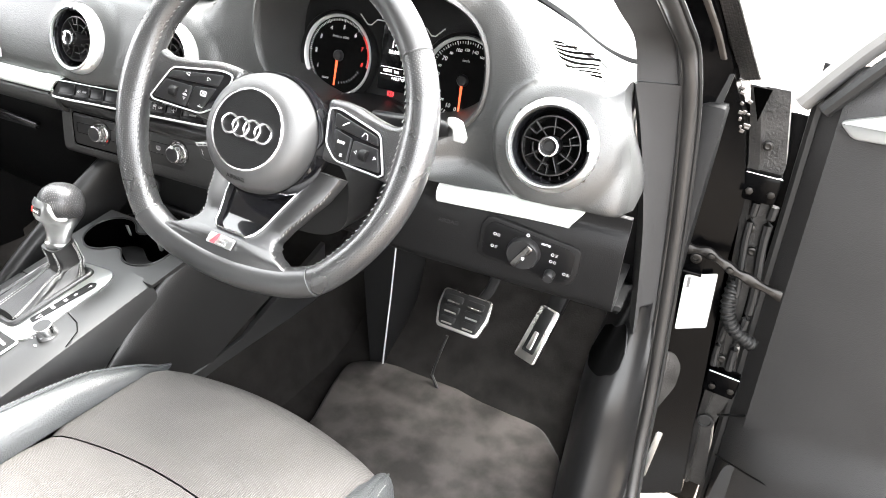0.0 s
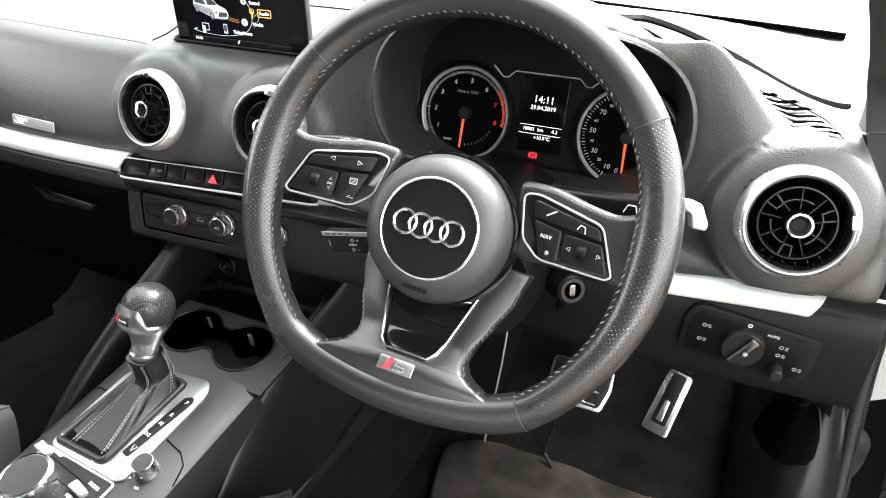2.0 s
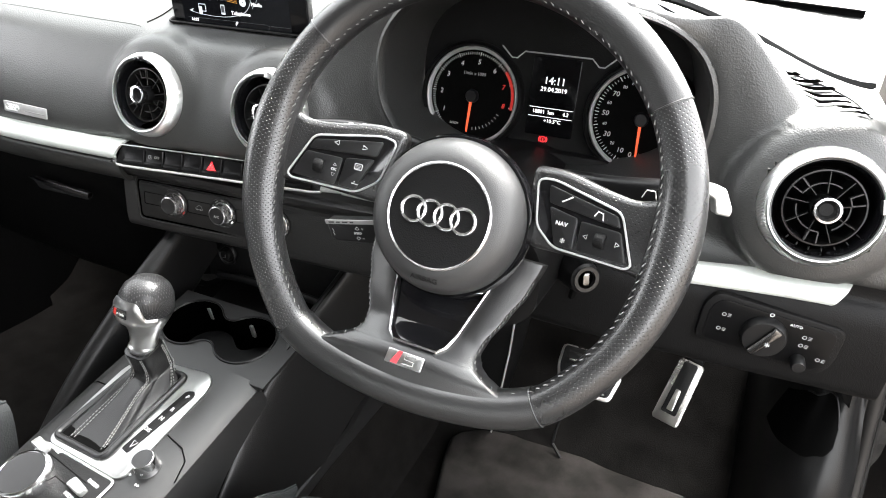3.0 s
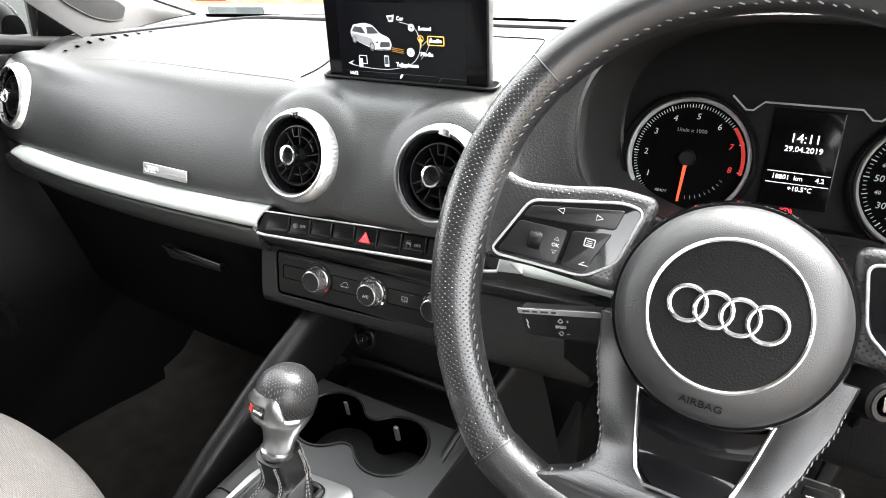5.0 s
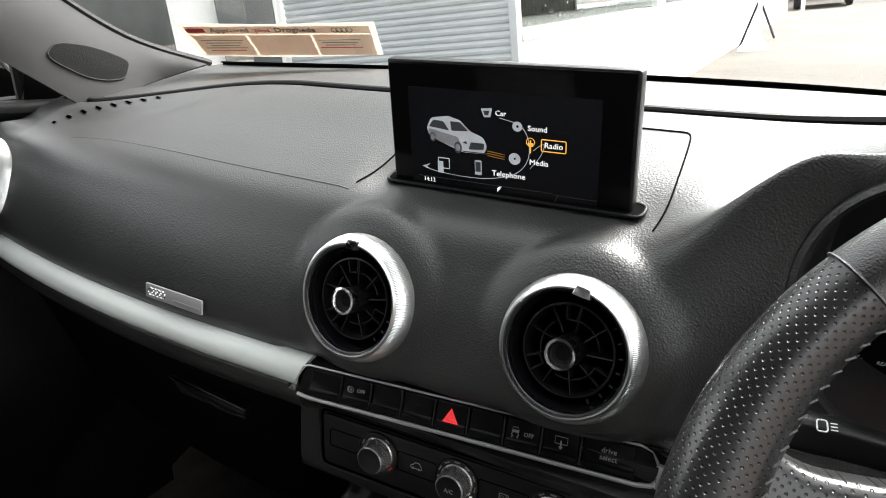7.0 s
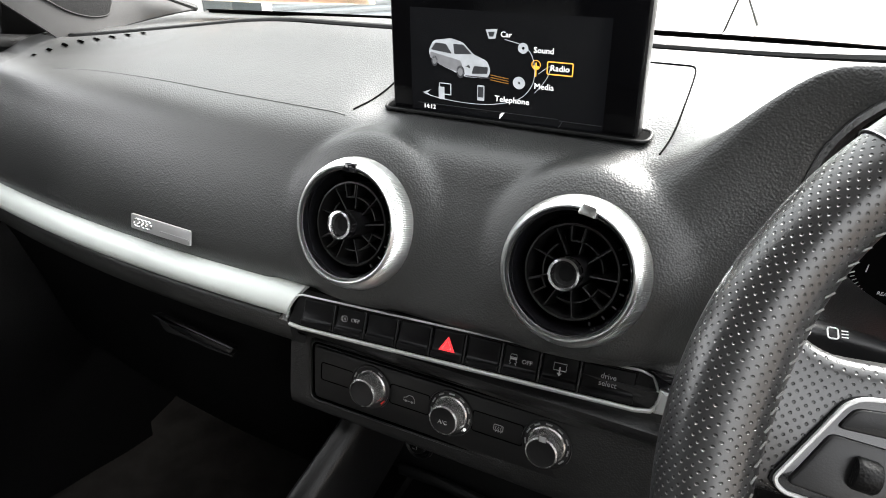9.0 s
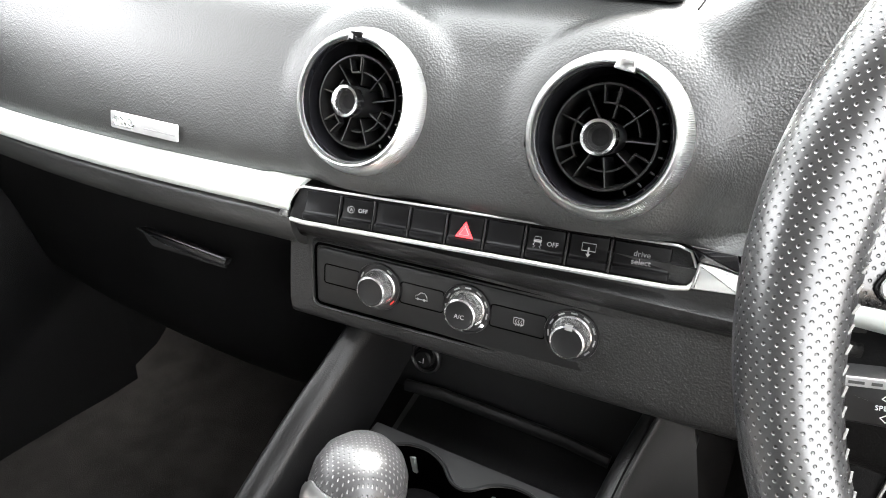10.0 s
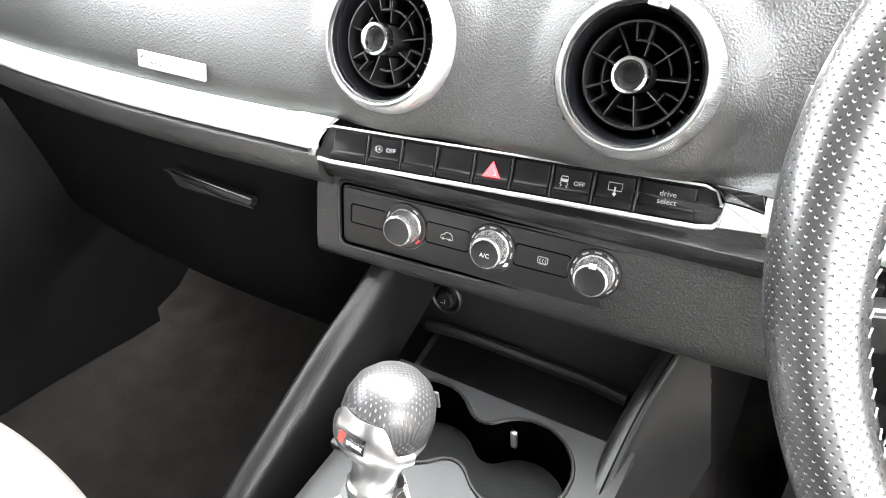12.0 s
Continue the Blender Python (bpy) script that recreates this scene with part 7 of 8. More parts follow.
wb = thing("wiring_boot", label="ribbed black rubber wiring boot to the door", category="wiring boot")
pth = [curve([(0.857, 0.236, 0.480), (0.856, 0.226, 0.452), (0.862, 0.222, 0.428), (0.878, 0.222, 0.408), (0.905, 0.226, 0.392)], i / 60) for i in range(61)]
part("bellows", tube(pth, [0.0085 + 0.0022 * (i % 4 < 2) for i in range(61)], 14), RUBBER, wb)

hg = thing("hinge_post", label="black hinge post with bolts and clips", category="hinge post")
POST = [(0.10, 0.873, 0.912), (0.22, 0.868, 0.893), (0.30, 0.866, 0.904), (0.40, 0.856, 0.882), (0.55, 0.840, 0.872), (0.62, 0.828, 0.868), (0.65, 0.826, 0.870), (0.745, 0.801, 0.848)]
part("post", loft([[(a, 0.262, z), (a, 0.238, z), (a + 0.3 * (b - a), 0.233, z), (a + 0.42 * (b - a), 0.239, z), (b, 0.236, z), (b + 0.004, 0.30, z)] for z, a, b in POST]), DUSTY, hg, "dusty grey post")
for z, xc in ((0.622, 0.848), (0.315, 0.883)):
    h = part("hinge", box(0.046, 0.024, 0.038, 0.006, m=pose(xc, 0.230, z, 0, 0, -8)), PAINT, hg, "black door hinge")
    part("edge_line", box(0.044, 0.002, 0.0016, 0.0006, 1, m=pose(xc, 0.2185, z + 0.0185, 0, 0, -8)), STEEL, h, "bright steel edge line")
    for dx in (-0.012, 0.014):
        part("bolt", lathe([(0.0050, 0.0), (0.0050, 0.003), (0.0, 0.0045)], 6, m=face_up((xc + dx, 0.2175, z - 0.004), 0)), DARKSTEEL, h)
for x, z in ((0.842, 0.675), (0.853, 0.562), (0.864, 0.530), (0.873, 0.352)):
    part("bolt", lathe([(0.0062, 0.0), (0.0060, 0.003), (0.0035, 0.004), (0.0, 0.003)], 20, m=face_up((x, 0.233, z), 0)), DARKSTEEL, hg)
part("plug", lathe([(0.0125, 0.0), (0.0120, 0.003), (0.0095, 0.0035), (0.0085, 0.0015), (0.0, 0.0015)], 28, m=face_up((0.880, 0.233, 0.234), 0)), RUBBER, hg, "round rubber plug")
for x_, w_ in ((0.862, 0.005), (0.884, 0.006)):
    part("cable", tube([(x_ - 0.06 * (z - 0.42) + 0.003 * math.sin(31 * z), 0.228, z) for z in np.linspace(0.34, 0.60, 30)], w_, 8), RUBBER, hg, "black taped cable")
for k in range(14):
    rr_ = random.Random(k)
    z = 0.69 + 0.07 * rr_.random()
    part("sealant_crumb", box(0.003 + 0.003 * rr_.random(), 0.002, 0.002 + 0.003 * rr_.random(), 0.0006, 1, m=pose(0.787 + 0.012 * rr_.random() + 0.25 * (0.76 - z), 0.176 + 0.02 * rr_.random(), z, 0, 30 * rr_.random())), PALEBEIGE, hg)
# The notch is not cut: a flat plate carries its shade as colour.
part("notch", prism([(-0.010, 0.022), (0.012, 0.022), (0.006, -0.018)], 0.002, m=face_up((0.815, 0.229, 0.722), 0)), VOID, hg, "flat near-black plate for the notch's shade at the top")

# ---------------------------------------------------------------- the open driver's door
DOOR = face_up((0.872, 0.240, 0.0), 0, -22, 0)
door = thing("driver_door", DOOR, "open black car door with plain grey inner panel", "car door")
dpan = []
for i in range(25):
    x = 0.0 + 0.80 * i / 24
    row = []
    for j in range(31):
        z = 0.06 + 0.72 * j / 30
        seamz = 0.222 + 0.62 * x - 0.75 * x * x
        bulge = 0.028 * smooth01((seamz - z) / 0.05) * smooth01(x / 0.10)
        edge = -0.030 * (1 - smooth01(x / 0.03)) - 0.02 * smooth01((z - 0.74) / 0.04)
        xo = 0.046 - 0.055 * z
        row.append((x + xo, z + 0.08 * smooth01(x / 0.3) * smooth01((z - 0.6) / 0.2), bulge + edge))
    dpan.append(row)
part("inner_panel", sheet(dpan, 0.004), DOORSKIN, door)
part("panel_seam", tube([(0.024 + 0.5 * i / 12, 0.254 + 0.65 * 0.5 * i / 12, 0.0015) for i in range(13)], 0.0018, 6), DEEP, door)
part("pocket_line", tube([curve([(0.044, 0.196, 0.016), (0.099, 0.205, 0.027), (0.147, 0.209, 0.029), (0.20, 0.205, 0.029)], i / 16) for i in range(17)], 0.0014, 6), DEEP, door)
part("speaker_grille", prism(rounded([(0.05, 0.06), (0.24, 0.06), (0.20, 0.17), (0.06, 0.20)], 0.03), 0.008, 0.003, z0=0.006), dots_mat("door_speaker_mesh", (0.025, 0.025, 0.025), 0.003, 0.0008, (0.006, 0.006, 0.006), 0.6), door, "black speaker grille")
part("handle_bezel", prism(rounded([(0.040, 0.724), (0.060, 0.708), (0.30, 0.735), (0.30, 0.790), (0.090, 0.745)], 0.008), 0.014, 0.004), SILVER, door, "silver inner door handle")
part("outer_skin", prism([(0.02, 0.02), (0.95, 0.02), (0.95, 0.86), (0.03, 0.76)], 0.02, 0.006, z0=-0.09), PAINT, door)
part("edge_seal", tube([(0.040 - 0.05 * z, z, -0.026) for z in np.linspace(0.06, 0.78, 30)], 0.008, 8), RUBBER, door)
part("window_frame", tube([curve([(-0.012, 0.730, -0.01), (0.050, 0.822, -0.02), (0.13, 0.905, -0.03), (0.28, 1.00, -0.05), (0.50, 1.08, -0.07)], i / 20) for i in range(21)], 0.013, 10, flat=1.2), mat("frame_rubber", (0.10, 0.098, 0.095), 0.5, grain=0.2, grain_scale=900), door, "grey rubber window channel")
part("window_rubber", tube([curve([(0.020, 0.730, 0.005), (0.078, 0.812, 0.0), (0.155, 0.890, -0.01), (0.29, 0.975, -0.03), (0.50, 1.05, -0.05)], i / 20) for i in range(21)], 0.009, 8), RUBBER, door)
part("mirror_sail", prism([(0.03, 0.755), (0.14, 0.80), (0.10, 0.84), (0.04, 0.785)], 0.010, 0.003, z0=-0.05), HARD, door)

# ---------------------------------------------------------------- passenger door and mirror
pd = thing("passenger_door", label="closed black passenger door with a grab handle", category="car door")
g = []
for i in range(25):
    y = 0.22 - 1.05 * i / 24
    row = []
    for z, xo in ((0.06, 0.0), (0.25, 0.004), (0.33, 0.030), (0.42, 0.045), (0.47, 0.030), (0.52, 0.004), (0.64, -0.004), (0.735, 0.000), (0.752, -0.015), (0.755, -0.05)):
        row.append((-0.728 + xo, y, z + 0.05 * smooth01((0.1 - y) / 0.4) * (z > 0.5)))
    g.append(row)
part("inner_panel", sheet(g, 0.005), HARD, pd, m=car_m)
part("top_roll", tube([(-0.723, 0.19 - 1.0 * i / 20, 0.762 + 0.035 * smooth01(i / 8)) for i in range(21)], 0.020, 12, flat=0.7), HARD, pd, "black padded window sill", m=car_m)
part("mirror_sail", prism([(0.112, 0.775), (0.29, 0.775), (0.135, 0.885)], 0.012, 0.003), HARD, pd, m=car_m @ pose(-0.748, 0, 0, 90, 0, 90))
part("frame_bar", tube([(-0.748, 0.118, 0.77), (-0.733, 0.112, 0.89)], 0.008, 8), RUBBER, pd, m=car_m)
part("grab_handle", tube([curve([(-0.705, -0.05, 0.33), (-0.668, -0.08, 0.42), (-0.663, -0.22, 0.475), (-0.701, -0.38, 0.50)], i / 20) for i in range(21)], 0.014, 10), SATIN, pd, "grey grab handle", m=car_m)

mir = thing("wing_mirror", pose(-1.060, 0.262, 0.765, 0, 0, CAR), "black wing mirror with a silver-black housing", "wing mirror")
rings = []
for k in range(13):
    f = k / 12
    s = math.sin(math.pi * (0.08 + 0.84 * f)) ** 0.5
    rings.append([(-0.12 + 0.24 * f, 0.045 * s * math.copysign(abs(math.cos(a)) ** 0.8, math.cos(a)), 0.075 * s * math.copysign(abs(math.sin(a)) ** 0.75, math.sin(a))) for a in np.linspace(0, 2 * math.pi, 28, endpoint=False)])
part("housing", loft(rings), PAINT, mir)
part("glass", box(0.20, 0.004, 0.115, 0.002, m=at(0, -0.046, 0)), CHROME, mir, "mirror glass")
part("trim_line", box(0.235, 0.094, 0.004, 0.001, m=at(0, 0, -0.022)), SATIN, mir)
part("arm", tube([(0.10, 0.0, -0.055), (0.18, 0.0, -0.07), (0.26, 0.0, -0.07)], 0.02, 10), HARD, mir)

# ---------------------------------------------------------------- windscreen and card
ws = thing("windscreen", label="clear windscreen with a black lower edge", category="windscreen", kind="structure")
g, fr = [], []
for i in range(25):
    x = -0.73 + 1.43 * i / 24
    bow = 1 - (x / 0.72) ** 2
    y0, z0 = 0.46 + 0.13 * bow + skew(x), 0.800 + 0.006 * bow
    y1, z1 = -0.20 + 0.10 * bow + skew(x) * 0.7, 1.165 - 0.05 * (1 - bow)
    g.append([(x + (x * -0.12) * f, y0 + (y1 - y0) * f, z0 + (z1 - z0) * f + 0.03 * math.sin(math.pi * f)) for f in np.linspace(0, 1, 9)])
    fr.append([Vector(g[-1][0]) + Vector((0, 0.0, -0.03)), Vector(g[-1][0]) + Vector((0, -0.004, 0.0)), Vector(g[-1][0]).lerp(Vector(g[-1][1]), 0.08) + Vector((0, -0.004, -0.004))])
o = part("glass", sheet(g), GLASS, ws)
o.visible_shadow = False
part("black_edge", sheet(fr, 0.002), DEEP, ws, "black printed edge")

card = thing("dealer_card", label="pale peach dealer card standing against the windscreen", category="card")
CM = face_up((-0.522, 0.451, 0.846), -59, 26.6, 0.5) @ Matrix.Diagonal((0.81, 1.04, 1, 1))
part("sheet", sheet([[(-0.178 + 0.356 * i / 12, -0.048 + 0.096 * j / 4, 0.003 * math.sin(math.pi * i / 12)) for j in range(5)] for i in range(13)], 0.001), PAPER, card, m=CM)
for x0, x1 in ((-0.165, -0.065), (-0.060, 0.055), (0.060, 0.168)):
    part("panel", prism(rect(x1 - x0, 0.062, 0, (x0 + x1) / 2, -0.012), 0.0004, z0=0.0034), PEACH, card, m=CM)
part("band", prism(rect(0.336, 0.020, 0, 0, 0.033), 0.0004, z0=0.0034), PEACH, card, m=CM)
part("name_bar", box(0.034, 0.011, 0.0004, m=at(-0.150, 0.033, 0.0042)), REDINK, card, m=CM)
part("writing", words("Approved", 0.0178, at(-0.088, 0.033, 0.0042)), INK, card, m=CM)
part("writing", words(":plus", 0.0178, at(-0.029, 0.033, 0.0042)), REDINK, card, m=CM)
part("writing", words("Drogheda", 0.0185, at(0.032, 0.033, 0.0042)), INK, card, m=CM)
for k in range(4):
    part("ring_mark", lathe([(0.0050, 0), (0.0064, 0.0004)], 24, m=at(0.104 + 0.0088 * k, 0.033, 0.0042)), INK, card, m=CM)
for x0, n in ((-0.115, 5), (0.105, 4)):
    for k in range(n):
        part("text_bar", box(0.080 - 0.012 * (k % 3), 0.0022, 0.0003, m=at(x0, 0.004 - 0.0075 * k, 0.0040)), REDINK if k == n - 1 else GREYMARK, card, m=CM)

# ================================================================ outside: forecourt, showroom, fence, trees
ENV = at(0.184, -0.395, 0.887, 0.6) @ Matrix.Rotation(radians(0.5), 4, (0.883, 0.469, 0)) @ at(-0.184, 0.395, -0.887) @ Matrix(((0.995, -0.0016, -0.0995, 0.170), (0.0, 0.9999, -0.0159, -0.390), (0.0995, 0.0158, 0.9949, 0.890), (0, 0, 0, 1)))
GZ = -1.05
ASPHALT = mat("pale_worn_tarmac", (0.10, 0.084, 0.070), 0.95, grain=0.6, grain_scale=60, vary=0.25, vary_scale=0.6)
STONEW = mat("white_render", (0.8, 0.8, 0.78), 0.8, grain=0.3, grain_scale=40, vary=0.05)
SHUT = mat("grey_shutter_steel", (0.46, 0.485, 0.50), 0.5, metal=0.2, vary=0.08, vary_scale=2)
DGREY = mat("dark_grey_cladding", (0.085, 0.10, 0.105), 0.5, vary=0.1, vary_scale=2)
HALL = mat("showroom_wall", (0.20, 0.21, 0.20), 0.8, vary=0.3, vary_scale=1.2)
INSIDE = mat("showroom_floor", (0.22, 0.22, 0.21), 0.4, vary=0.1)
LEAF = mat("green_leaves", (0.085, 0.125, 0.035), 0.7, vary=0.5, vary_scale=3)
BARK = mat("bark", (0.10, 0.08, 0.06), 0.9, grain=0.6, grain_scale=30)
FENCE = mat("galvanised_fence", (0.20, 0.17, 0.165), 0.6, metal=0.3, vary=0.1)
CARDARK = mat("dark_car_paint", (0.012, 0.012, 0.015), 0.25, spec=0.3, coat=0.15, vary=0.1)
CARSILVER = mat("silver_car_paint", (0.45, 0.46, 0.48), 0.25, metal=0.6, coat=0.6, vary=0.05)
CARGLASS = mat("dark_car_glass", (0.01, 0.012, 0.012), 0.05, vary=0, coat=0.5)

ground = tagged(new("ground"), "pale worn tarmac forecourt", "ground", kind="structure")
gr = [-400, -120, -50, -25, -12, -6, -3, 0, 3, 6, 12, 25, 50, 120, 400]
part("tarmac", sheet([[(x, y, GZ) for y in gr] for x in gr]), ASPHALT, ground, m=ENV)

shut = thing("roller_shutter", ENV, "grey ribbed steel roller shutter beside the showroom", "shutter")
slat = None
X0, X1, YS = -3.45, -1.66, 4.05
for k in range(46):
    m = at((X0 + X1) / 2, YS, -0.55 + 0.045 * k)
    if slat is None:
        bm = loft([[(x, 0.0, -0.0225), (x, -0.014, -0.012), (x, -0.018, 0.004), (x, -0.006, 0.018), (x, 0.0, 0.0225)] for x in (-0.895, 0.895)], closed=False)
        slat = part("slat", bm, SHUT, shut, m=m)
    else:
        again(slat, m)
part("base_panel", box(1.80, 0.06, 0.50, 0.01, m=at((X0 + X1) / 2, YS, -0.82)), DGREY, shut)
part("guide_rail", box(0.035, 0.08, 3.0, 0.005, m=at(X0 - 0.03, YS - 0.03, 0.45)), STONEW, shut, "white guide rail")
part("guide_rail", box(0.05, 0.08, 3.0, 0.005, m=at(X1 + 0.03, YS - 0.03, 0.45)), SHUT, shut, "grey guide rail")

show = thing("showroom", ENV, "white showroom with large windows and a low plinth", "building")
part("dark_jamb", box(0.28, 0.12, 3.2, 0.01, m=at(X0 - 0.20, YS, 0.5)), DGREY, show)


def window_line(f, z):
    """Points of the long window wall, f from the near corner to its far end."""
    a, b = Vector((-1.62, 4.05, z)), Vector((-1.02, 24.0, z))
    return a.lerp(b, f)


d = (window_line(1, 0) - window_line(0, 0))
LW = d.length
yaw = math.degrees(math.atan2(d.y, d.x))
wallm = Matrix.Translation(window_line(0, 0)) @ pose(0, 0, 0, 0, 0, yaw)
part("plinth", box(LW, 0.25, 0.90, 0.02, m=at(LW / 2, 0.125, -0.62)), STONEW, show, m=wallm)
part("plinth_cap", box(LW, 0.30, 0.05, 0.01, m=at(LW / 2, 0.12, -0.165)), STONEW, show, m=wallm)
mull = None
for k in range(6):
    m = wallm @ at(0.12 + (LW - 0.24) * k / 5, 0.12, 1.4)
    if mull is None:
        mull = part("mullion", box(0.09, 0.14, 3.1, 0.01), STONEW, show, m=m)
    else:
        again(mull, m)
for k in range(5):
    o = part("pane", box((LW - 0.24) / 5 - 0.10, 0.012, 3.0, m=at(0.12 + (LW - 0.24) * (k + 0.5) / 5, 0.12, 1.38)), SHOPGLASS, show, m=wallm)
    o.visible_shadow = False
part("head", box(LW, 0.4, 0.8, 0.02, m=at(LW / 2, 0.2, 3.3)), STONEW, show, m=wallm)
part("hall_floor", box(LW, 8.0, 0.05, m=at(LW / 2, 4.2, -0.15)), INSIDE, show, m=wallm)
part("hall_back", box(LW, 0.1, 4.0, m=at(LW / 2, 8.4, 1.7)), HALL, show, m=wallm)
part("left_glass", box(4.4, 0.012, 3.2, m=at(-5.95, YS, 0.5)), SHOPGLASS, show).visible_shadow = False
part("left_floor", box(5.0, 7.0, 0.05, m=at(-6.2, YS + 3.6, -0.45)), DGREY, show)
part("left_back", box(5.4, 0.1, 4.0, m=at(-6.2, YS + 7.0, 1.0)), mat("dim_back_wall", (0.22, 0.24, 0.21), 0.8, vary=0.3, vary_scale=1.5), show)
part("left_plinth", box(5.0, 0.2, 0.7, m=at(-6.1, YS, -0.75)), STONEW, show)
part("roof_slab", box(7.0, 8.0, 0.3, m=at(-6.0, YS + 3.6, 2.6)), STONEW, show)
colm = thing("white_column", ENV @ at(-3.93, 3.62, 0), "round white column in front of the showroom", "column")
part("shaft", lathe([(0.16, GZ), (0.16, 3.0)], 32), STONEW, colm)


def simple_car(name, m, paint, label, plate=True):
    """A parked car: body with wheel arches, cabin glass, lamps and wheels."""
    c = thing(name, m, label, "car", "parked cars")
    prof = [(-2.1, 0.30), (-2.12, 0.62), (-1.95, 0.80), (-1.0, 0.93), (0.9, 0.98), (1.9, 0.92), (2.1, 0.75), (2.08, 0.32)]
    rows_ = []
    for x, w in ((-0.90, 0.9), (-0.86, 1.0), (-0.5, 1.02), (0.5, 1.02), (0.86, 1.0), (0.90, 0.9)):
        rows_.append([(x, y * w if abs(y) > 1.5 else y, z * (1 if abs(x) < 0.88 else 0.97)) for y, z in prof])
    part("body", loft(rows_), paint, c)
    cab = [(-0.95, 0.92), (-0.35, 1.38), (0.15, 1.44), (1.0, 1.40), (1.75, 0.96)]
    part("cabin_glass", loft([[(x, y, 0.92 + (z - 0.92) * k) for y, z in cab] for x, k in ((-0.78, 0.9), (-0.62, 1.0), (0.62, 1.0), (0.78, 0.9))]), CARGLASS, c, "dark windows")
    part("roof", loft([[(x, y, z + 0.012) for y, z in ((-0.38, 1.37), (0.15, 1.44), (1.02, 1.40))] for x in (-0.60, 0.0, 0.60)], closed=False), paint, c)
    for x in (-0.80, 0.80):
        for y in (-1.32, 1.32):
            t_ = part("tyre", lathe([(0.20, -0.10), (0.31, -0.10), (0.33, -0.06), (0.33, 0.06), (0.31, 0.10), (0.20, 0.10)], 32), RUBBER, c, m=pose(x, y, 0.33, 0, 90, 0))
            part("rim", merge(lathe([(0.19, 0.0), (0.215, 0.09), (0.20, 0.09)], 32), lathe([(0.0, 0.06), (0.05, 0.06), (0.05, 0.0)], 16), *[box(0.16, 0.030, 0.03, m=Matrix.Rotation(k * math.pi * 0.4, 4, "Z") @ at(0.12, 0, 0.06)) for k in range(5)]), STEEL, t_, "five-spoke alloy rim", m=pose(0, 0, 0, 0 if x > 0 else 180, 0, 0))
    for x in (-0.66, 0.66):
        part("headlight", prism(rect(0.36, 0.12, 0.05), 0.05, 0.02), CHROME, c, "headlight", m=face_up((x, -2.07, 0.68), 10))
    part("grille", prism(rounded([(-0.35, -0.16), (0.35, -0.16), (0.42, 0.10), (-0.42, 0.10)], 0.05), 0.03, 0.01), CARGLASS, c, m=face_up((0, -2.11, 0.58), 0))
    if plate:
        part("number_plate", box(0.50, 0.012, 0.11, 0.003, m=at(0, -2.155, 0.50)), WHITE, c)
    for x in (-0.98, 0.98):
        part("door_mirror", box(0.16, 0.10, 0.12, 0.03, m=at(x, -0.55, 1.0)), paint, c)
    return c


simple_car("parked_car", ENV @ at(-0.10, 29.5, GZ), CARDARK, "dark parked car facing the camera by the fence")
# two cars on show behind the long window, one behind the side window
simple_car("showroom_car", pose(-3.52, 10.52, 0.93, 0, 0, -20), CARDARK, "dark car standing inside the showroom", False)
simple_car("showroom_car", pose(-3.15, 17.45, 1.05, 0, 0, -14), CARDARK, "dark car standing deeper inside the showroom", False)
simple_car("showroom_car", ENV @ at(-6.4, 7.6, -0.42, 75), CARSILVER, "silver car behind the dim side window", False)

# safety rail, posts and lamp post
rl = thing("barrier_rail", ENV, "white tubular rail on posts along the showroom", "rail")
part("rail", tube([(-0.92, 9.0, 0.16), (-0.80, 13.0, 0.06), (-0.55, 22.2, -0.03)], 0.022, 8), STONEW, rl)
for x, y, z in ((-0.95, 13.1, 0.06), (-0.55, 22.2, -0.03)):
    part("post", tube([(x + 0.0, y, GZ), (x, y, z)], 0.05, 8), STONEW, rl)
part("stay", tube([(-1.25, 13.0, GZ), (-0.98, 13.1, -0.3)], 0.02, 6), RUBBER, rl)
part("stay", tube([(-0.70, 12.9, GZ + 0.15), (-0.93, 13.1, -0.35)], 0.02, 6), RUBBER, rl)
bag = thing("white_ballast_bag", ENV @ at(-0.98, 12.6, GZ), "white ballast bag at the foot of the post", "bag")
part("bag", lathe([(0.26, 0.0), (0.25, 0.04), (0.15, 0.15), (0.06, 0.30), (0.0, 0.32)], 20), STONEW, bag)
lp = thing("lamp_post", ENV @ at(3.25, 33.5, GZ), "white lamp post at the edge of the forecourt", "lamp post")
part("pole", lathe([(0.13, 0.0), (0.11, 0.4), (0.08, 6.0)], 16), STONEW, lp)

fen = thing("palisade_fence", ENV, "grey steel palisade fence before the trees", "fence")
pale = None
for k in range(110):
    m = at(-4.0 + 0.16 * k, 40.0 - 0.07 * k, GZ + 1.15)
    if pale is None:
        pale = part("pale", box(0.07, 0.02, 2.3, m=None), FENCE, fen, m=m)
    else:
        again(pale, m)
for k in range(8):
    part("post", box(0.16, 0.10, 2.4, 0.01, m=at(-4.0 + 2.4 * k, 40.1 - 1.05 * k, GZ + 1.2)), FENCE, fen)
for z in (0.35, 1.95):
    part("rail", tube([(-4.1, 40.07, GZ + z), (13.6, 32.35, GZ + z)], 0.03, 6), FENCE, fen)


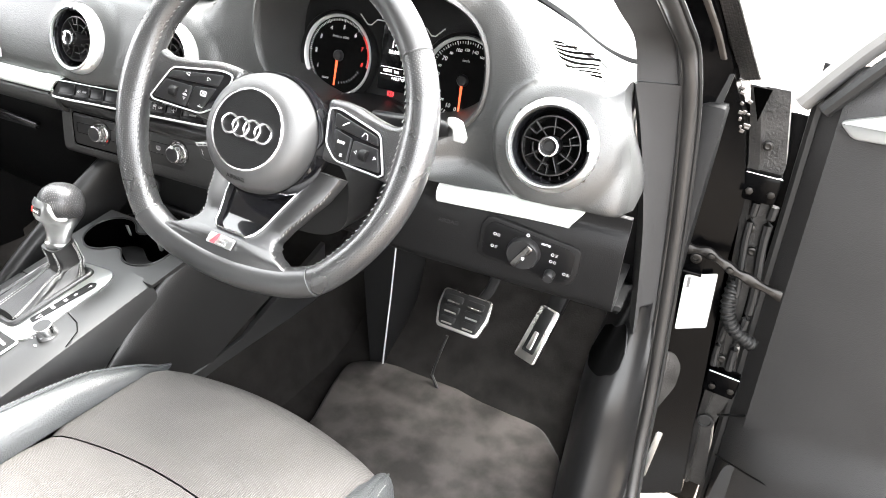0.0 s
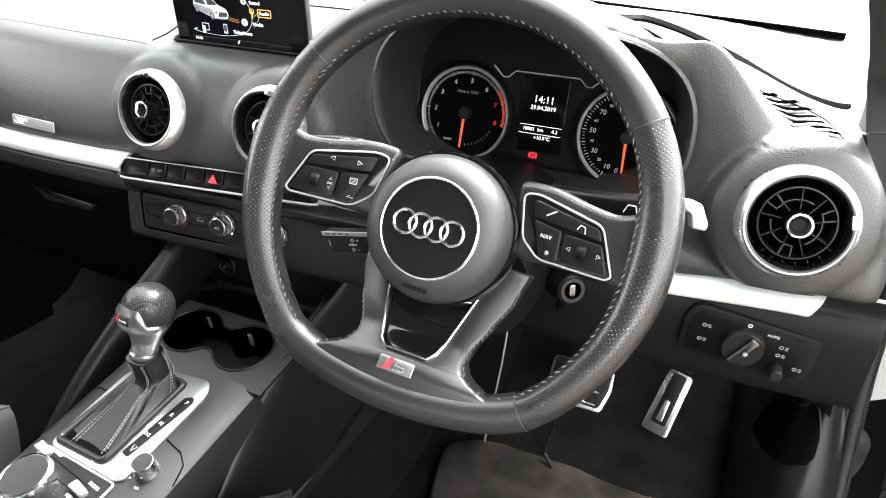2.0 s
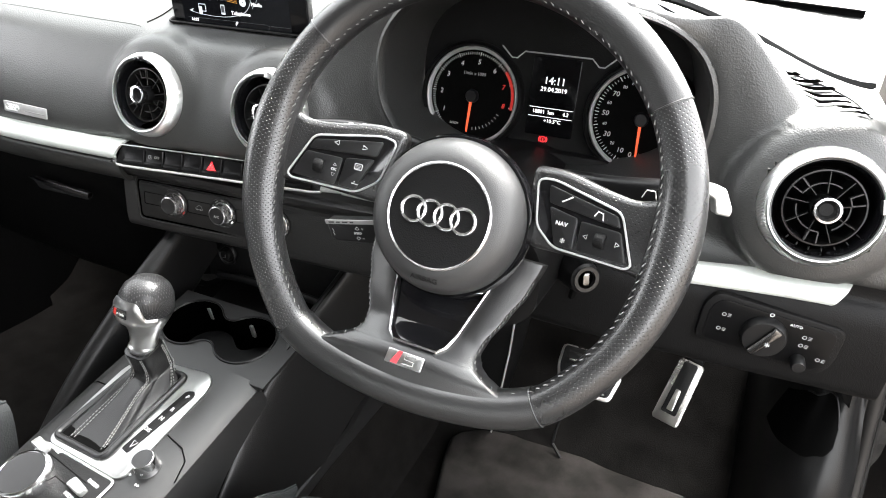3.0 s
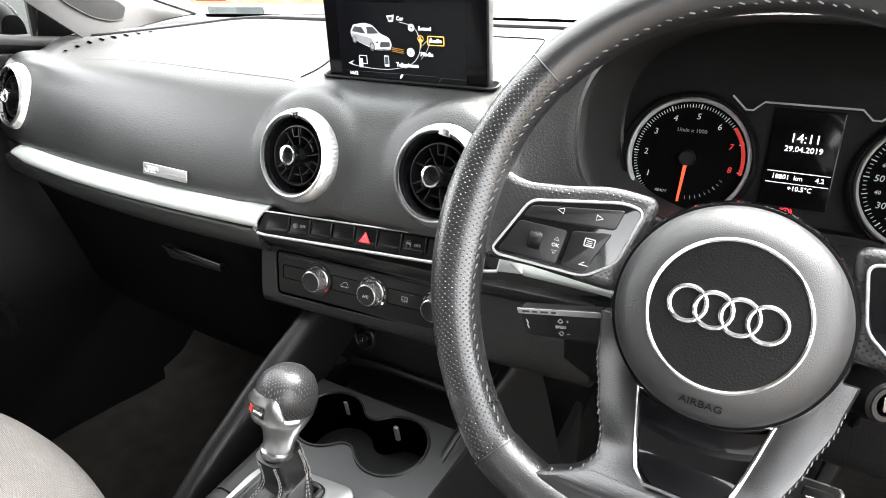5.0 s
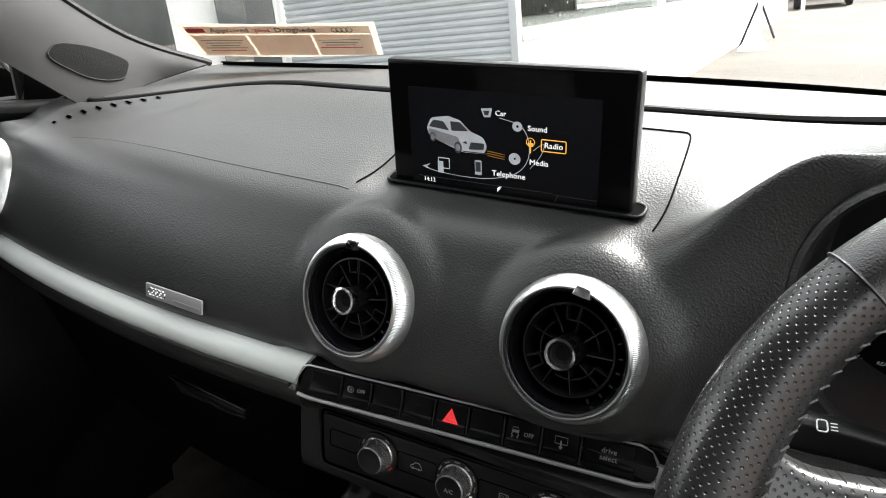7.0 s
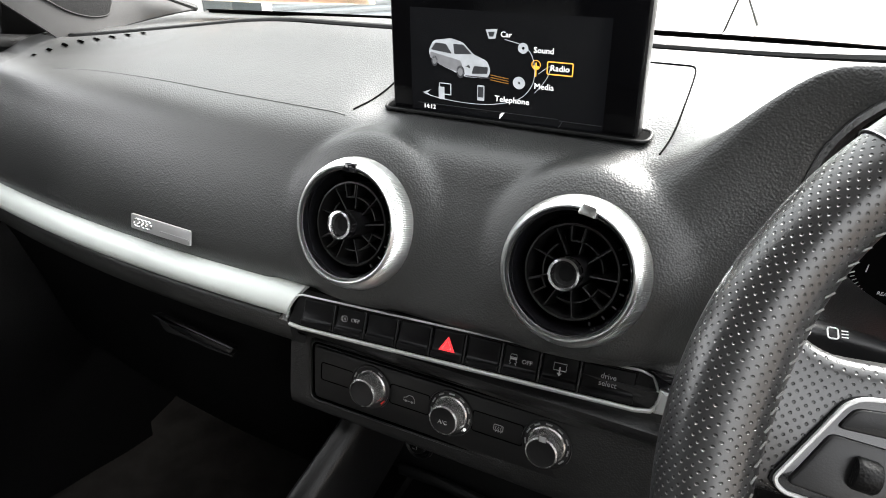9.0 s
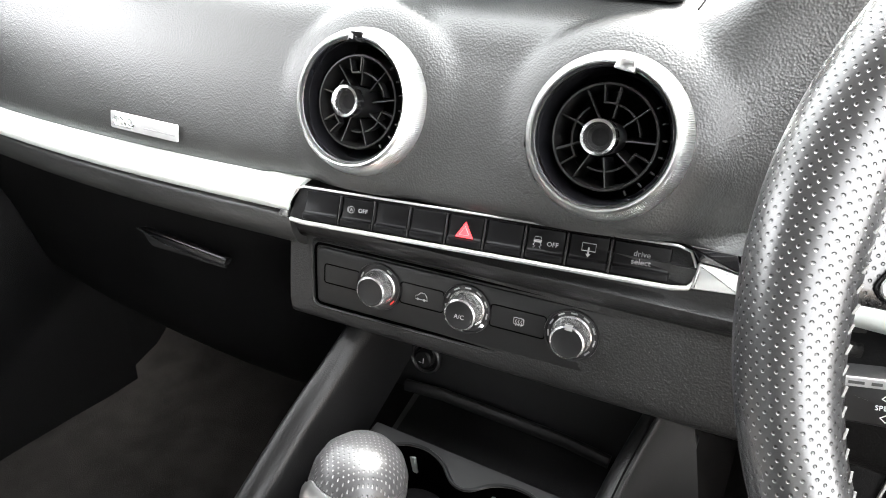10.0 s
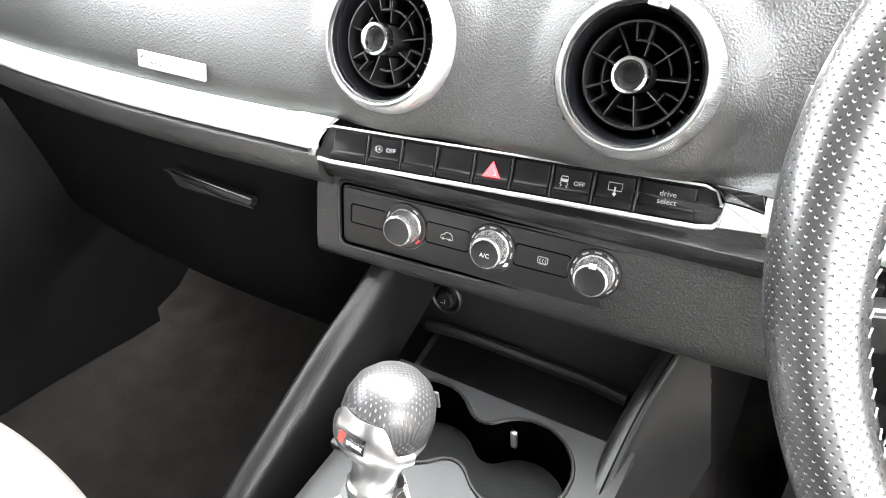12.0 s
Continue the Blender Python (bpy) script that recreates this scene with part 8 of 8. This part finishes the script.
def tree(m, h, seed, label):
    rng = random.Random(seed)
    t = thing("tree", m, label, "tree", "trees behind the fence")
    part("trunk", tube([(0, 0, 0), (0.1, 0.05, h * 0.3), (0.0, 0.1, h * 0.6), (0.1, 0.0, h * 0.85)], [0.22, 0.17, 0.12, 0.05], 8), BARK, t)
    for k in range(5):
        a = k * 1.3 + seed
        part("limb", tube([(0.05, 0.05, h * (0.3 + 0.08 * k)), (0.9 * math.cos(a), 0.9 * math.sin(a), h * (0.42 + 0.08 * k)), (1.7 * math.cos(a), 1.7 * math.sin(a), h * (0.52 + 0.07 * k))], [0.09, 0.06, 0.02], 6), BARK, t)
    vs, fs = [], []
    for _ in range(2600):
        a, u, r = rng.uniform(0, 6.283), rng.uniform(-1, 1), rng.uniform(0.35, 1) ** 0.6
        clump = 0.75 + 0.35 * math.sin(3 * a + seed) * math.cos(4 * u + seed)
        s_ = math.sqrt(1 - u * u)
        c = Vector((2.6 * r * clump * s_ * math.cos(a), 2.6 * r * clump * s_ * math.sin(a), h * 0.58 + h * 0.42 * r * clump * u))
        q = Euler((rng.uniform(0, 6), rng.uniform(0, 6), rng.uniform(0, 6))).to_matrix()
        w = rng.uniform(0.16, 0.34)
        i = len(vs)
        for dx, dy in ((-1, -0.5), (1, -0.5), (1.1, 0.5), (0, 1.0), (-1.1, 0.5)):
            vs.append(c + q @ Vector((dx * w, dy * w, 0)))
        fs.append(tuple(range(i, i + 5)))
    me = bpy.data.meshes.new("crown")
    me.from_pydata(vs, [], fs)
    me.materials.append(LEAF)
    o = new("crown", me)
    o.parent = t
    tagged(o, "uneven crown of green leaves", kind="stuff")
    return t


hv, hf = [], []
hr = random.Random(5)
for _ in range(5200):
    f = hr.random()
    c = Vector((-8.0 + 24.0 * f, 43.0 - 9.0 * f + hr.uniform(-0.6, 0.6), GZ + 3.0 * hr.random() ** 0.8))
    q = Euler((hr.uniform(0, 6), hr.uniform(0, 6), hr.uniform(0, 6))).to_matrix()
    w = hr.uniform(0.12, 0.26)
    i = len(hv)
    for dx, dy in ((-1, -0.5), (1, -0.5), (1.1, 0.5), (0, 1.0), (-1.1, 0.5)):
        hv.append(c + q @ Vector((dx * w, dy * w, 0)))
    hf.append(tuple(range(i, i + 5)))
hm = bpy.data.meshes.new("hedge")
hm.from_pydata(hv, [], hf)
hm.materials.append(LEAF)
hedge = new("hedge", hm)
hedge.matrix_world = ENV
tagged(hedge, "dense green hedge growing behind the steel fence", "hedge", kind="stuff")
for k in range(9):
    tree(ENV @ at(-6.5 + 2.9 * k, 44.0 + 1.6 * (k % 3) - 1.0 * k, GZ), 6.5 + 0.8 * (k % 4), k, "leafy green tree behind the fence")
for k in range(4):
    tree(ENV @ at(-22.0 - 4.0 * k, 30.0 - 9.0 * k, GZ), 7.5, 20 + k, "leafy green tree beyond the forecourt")
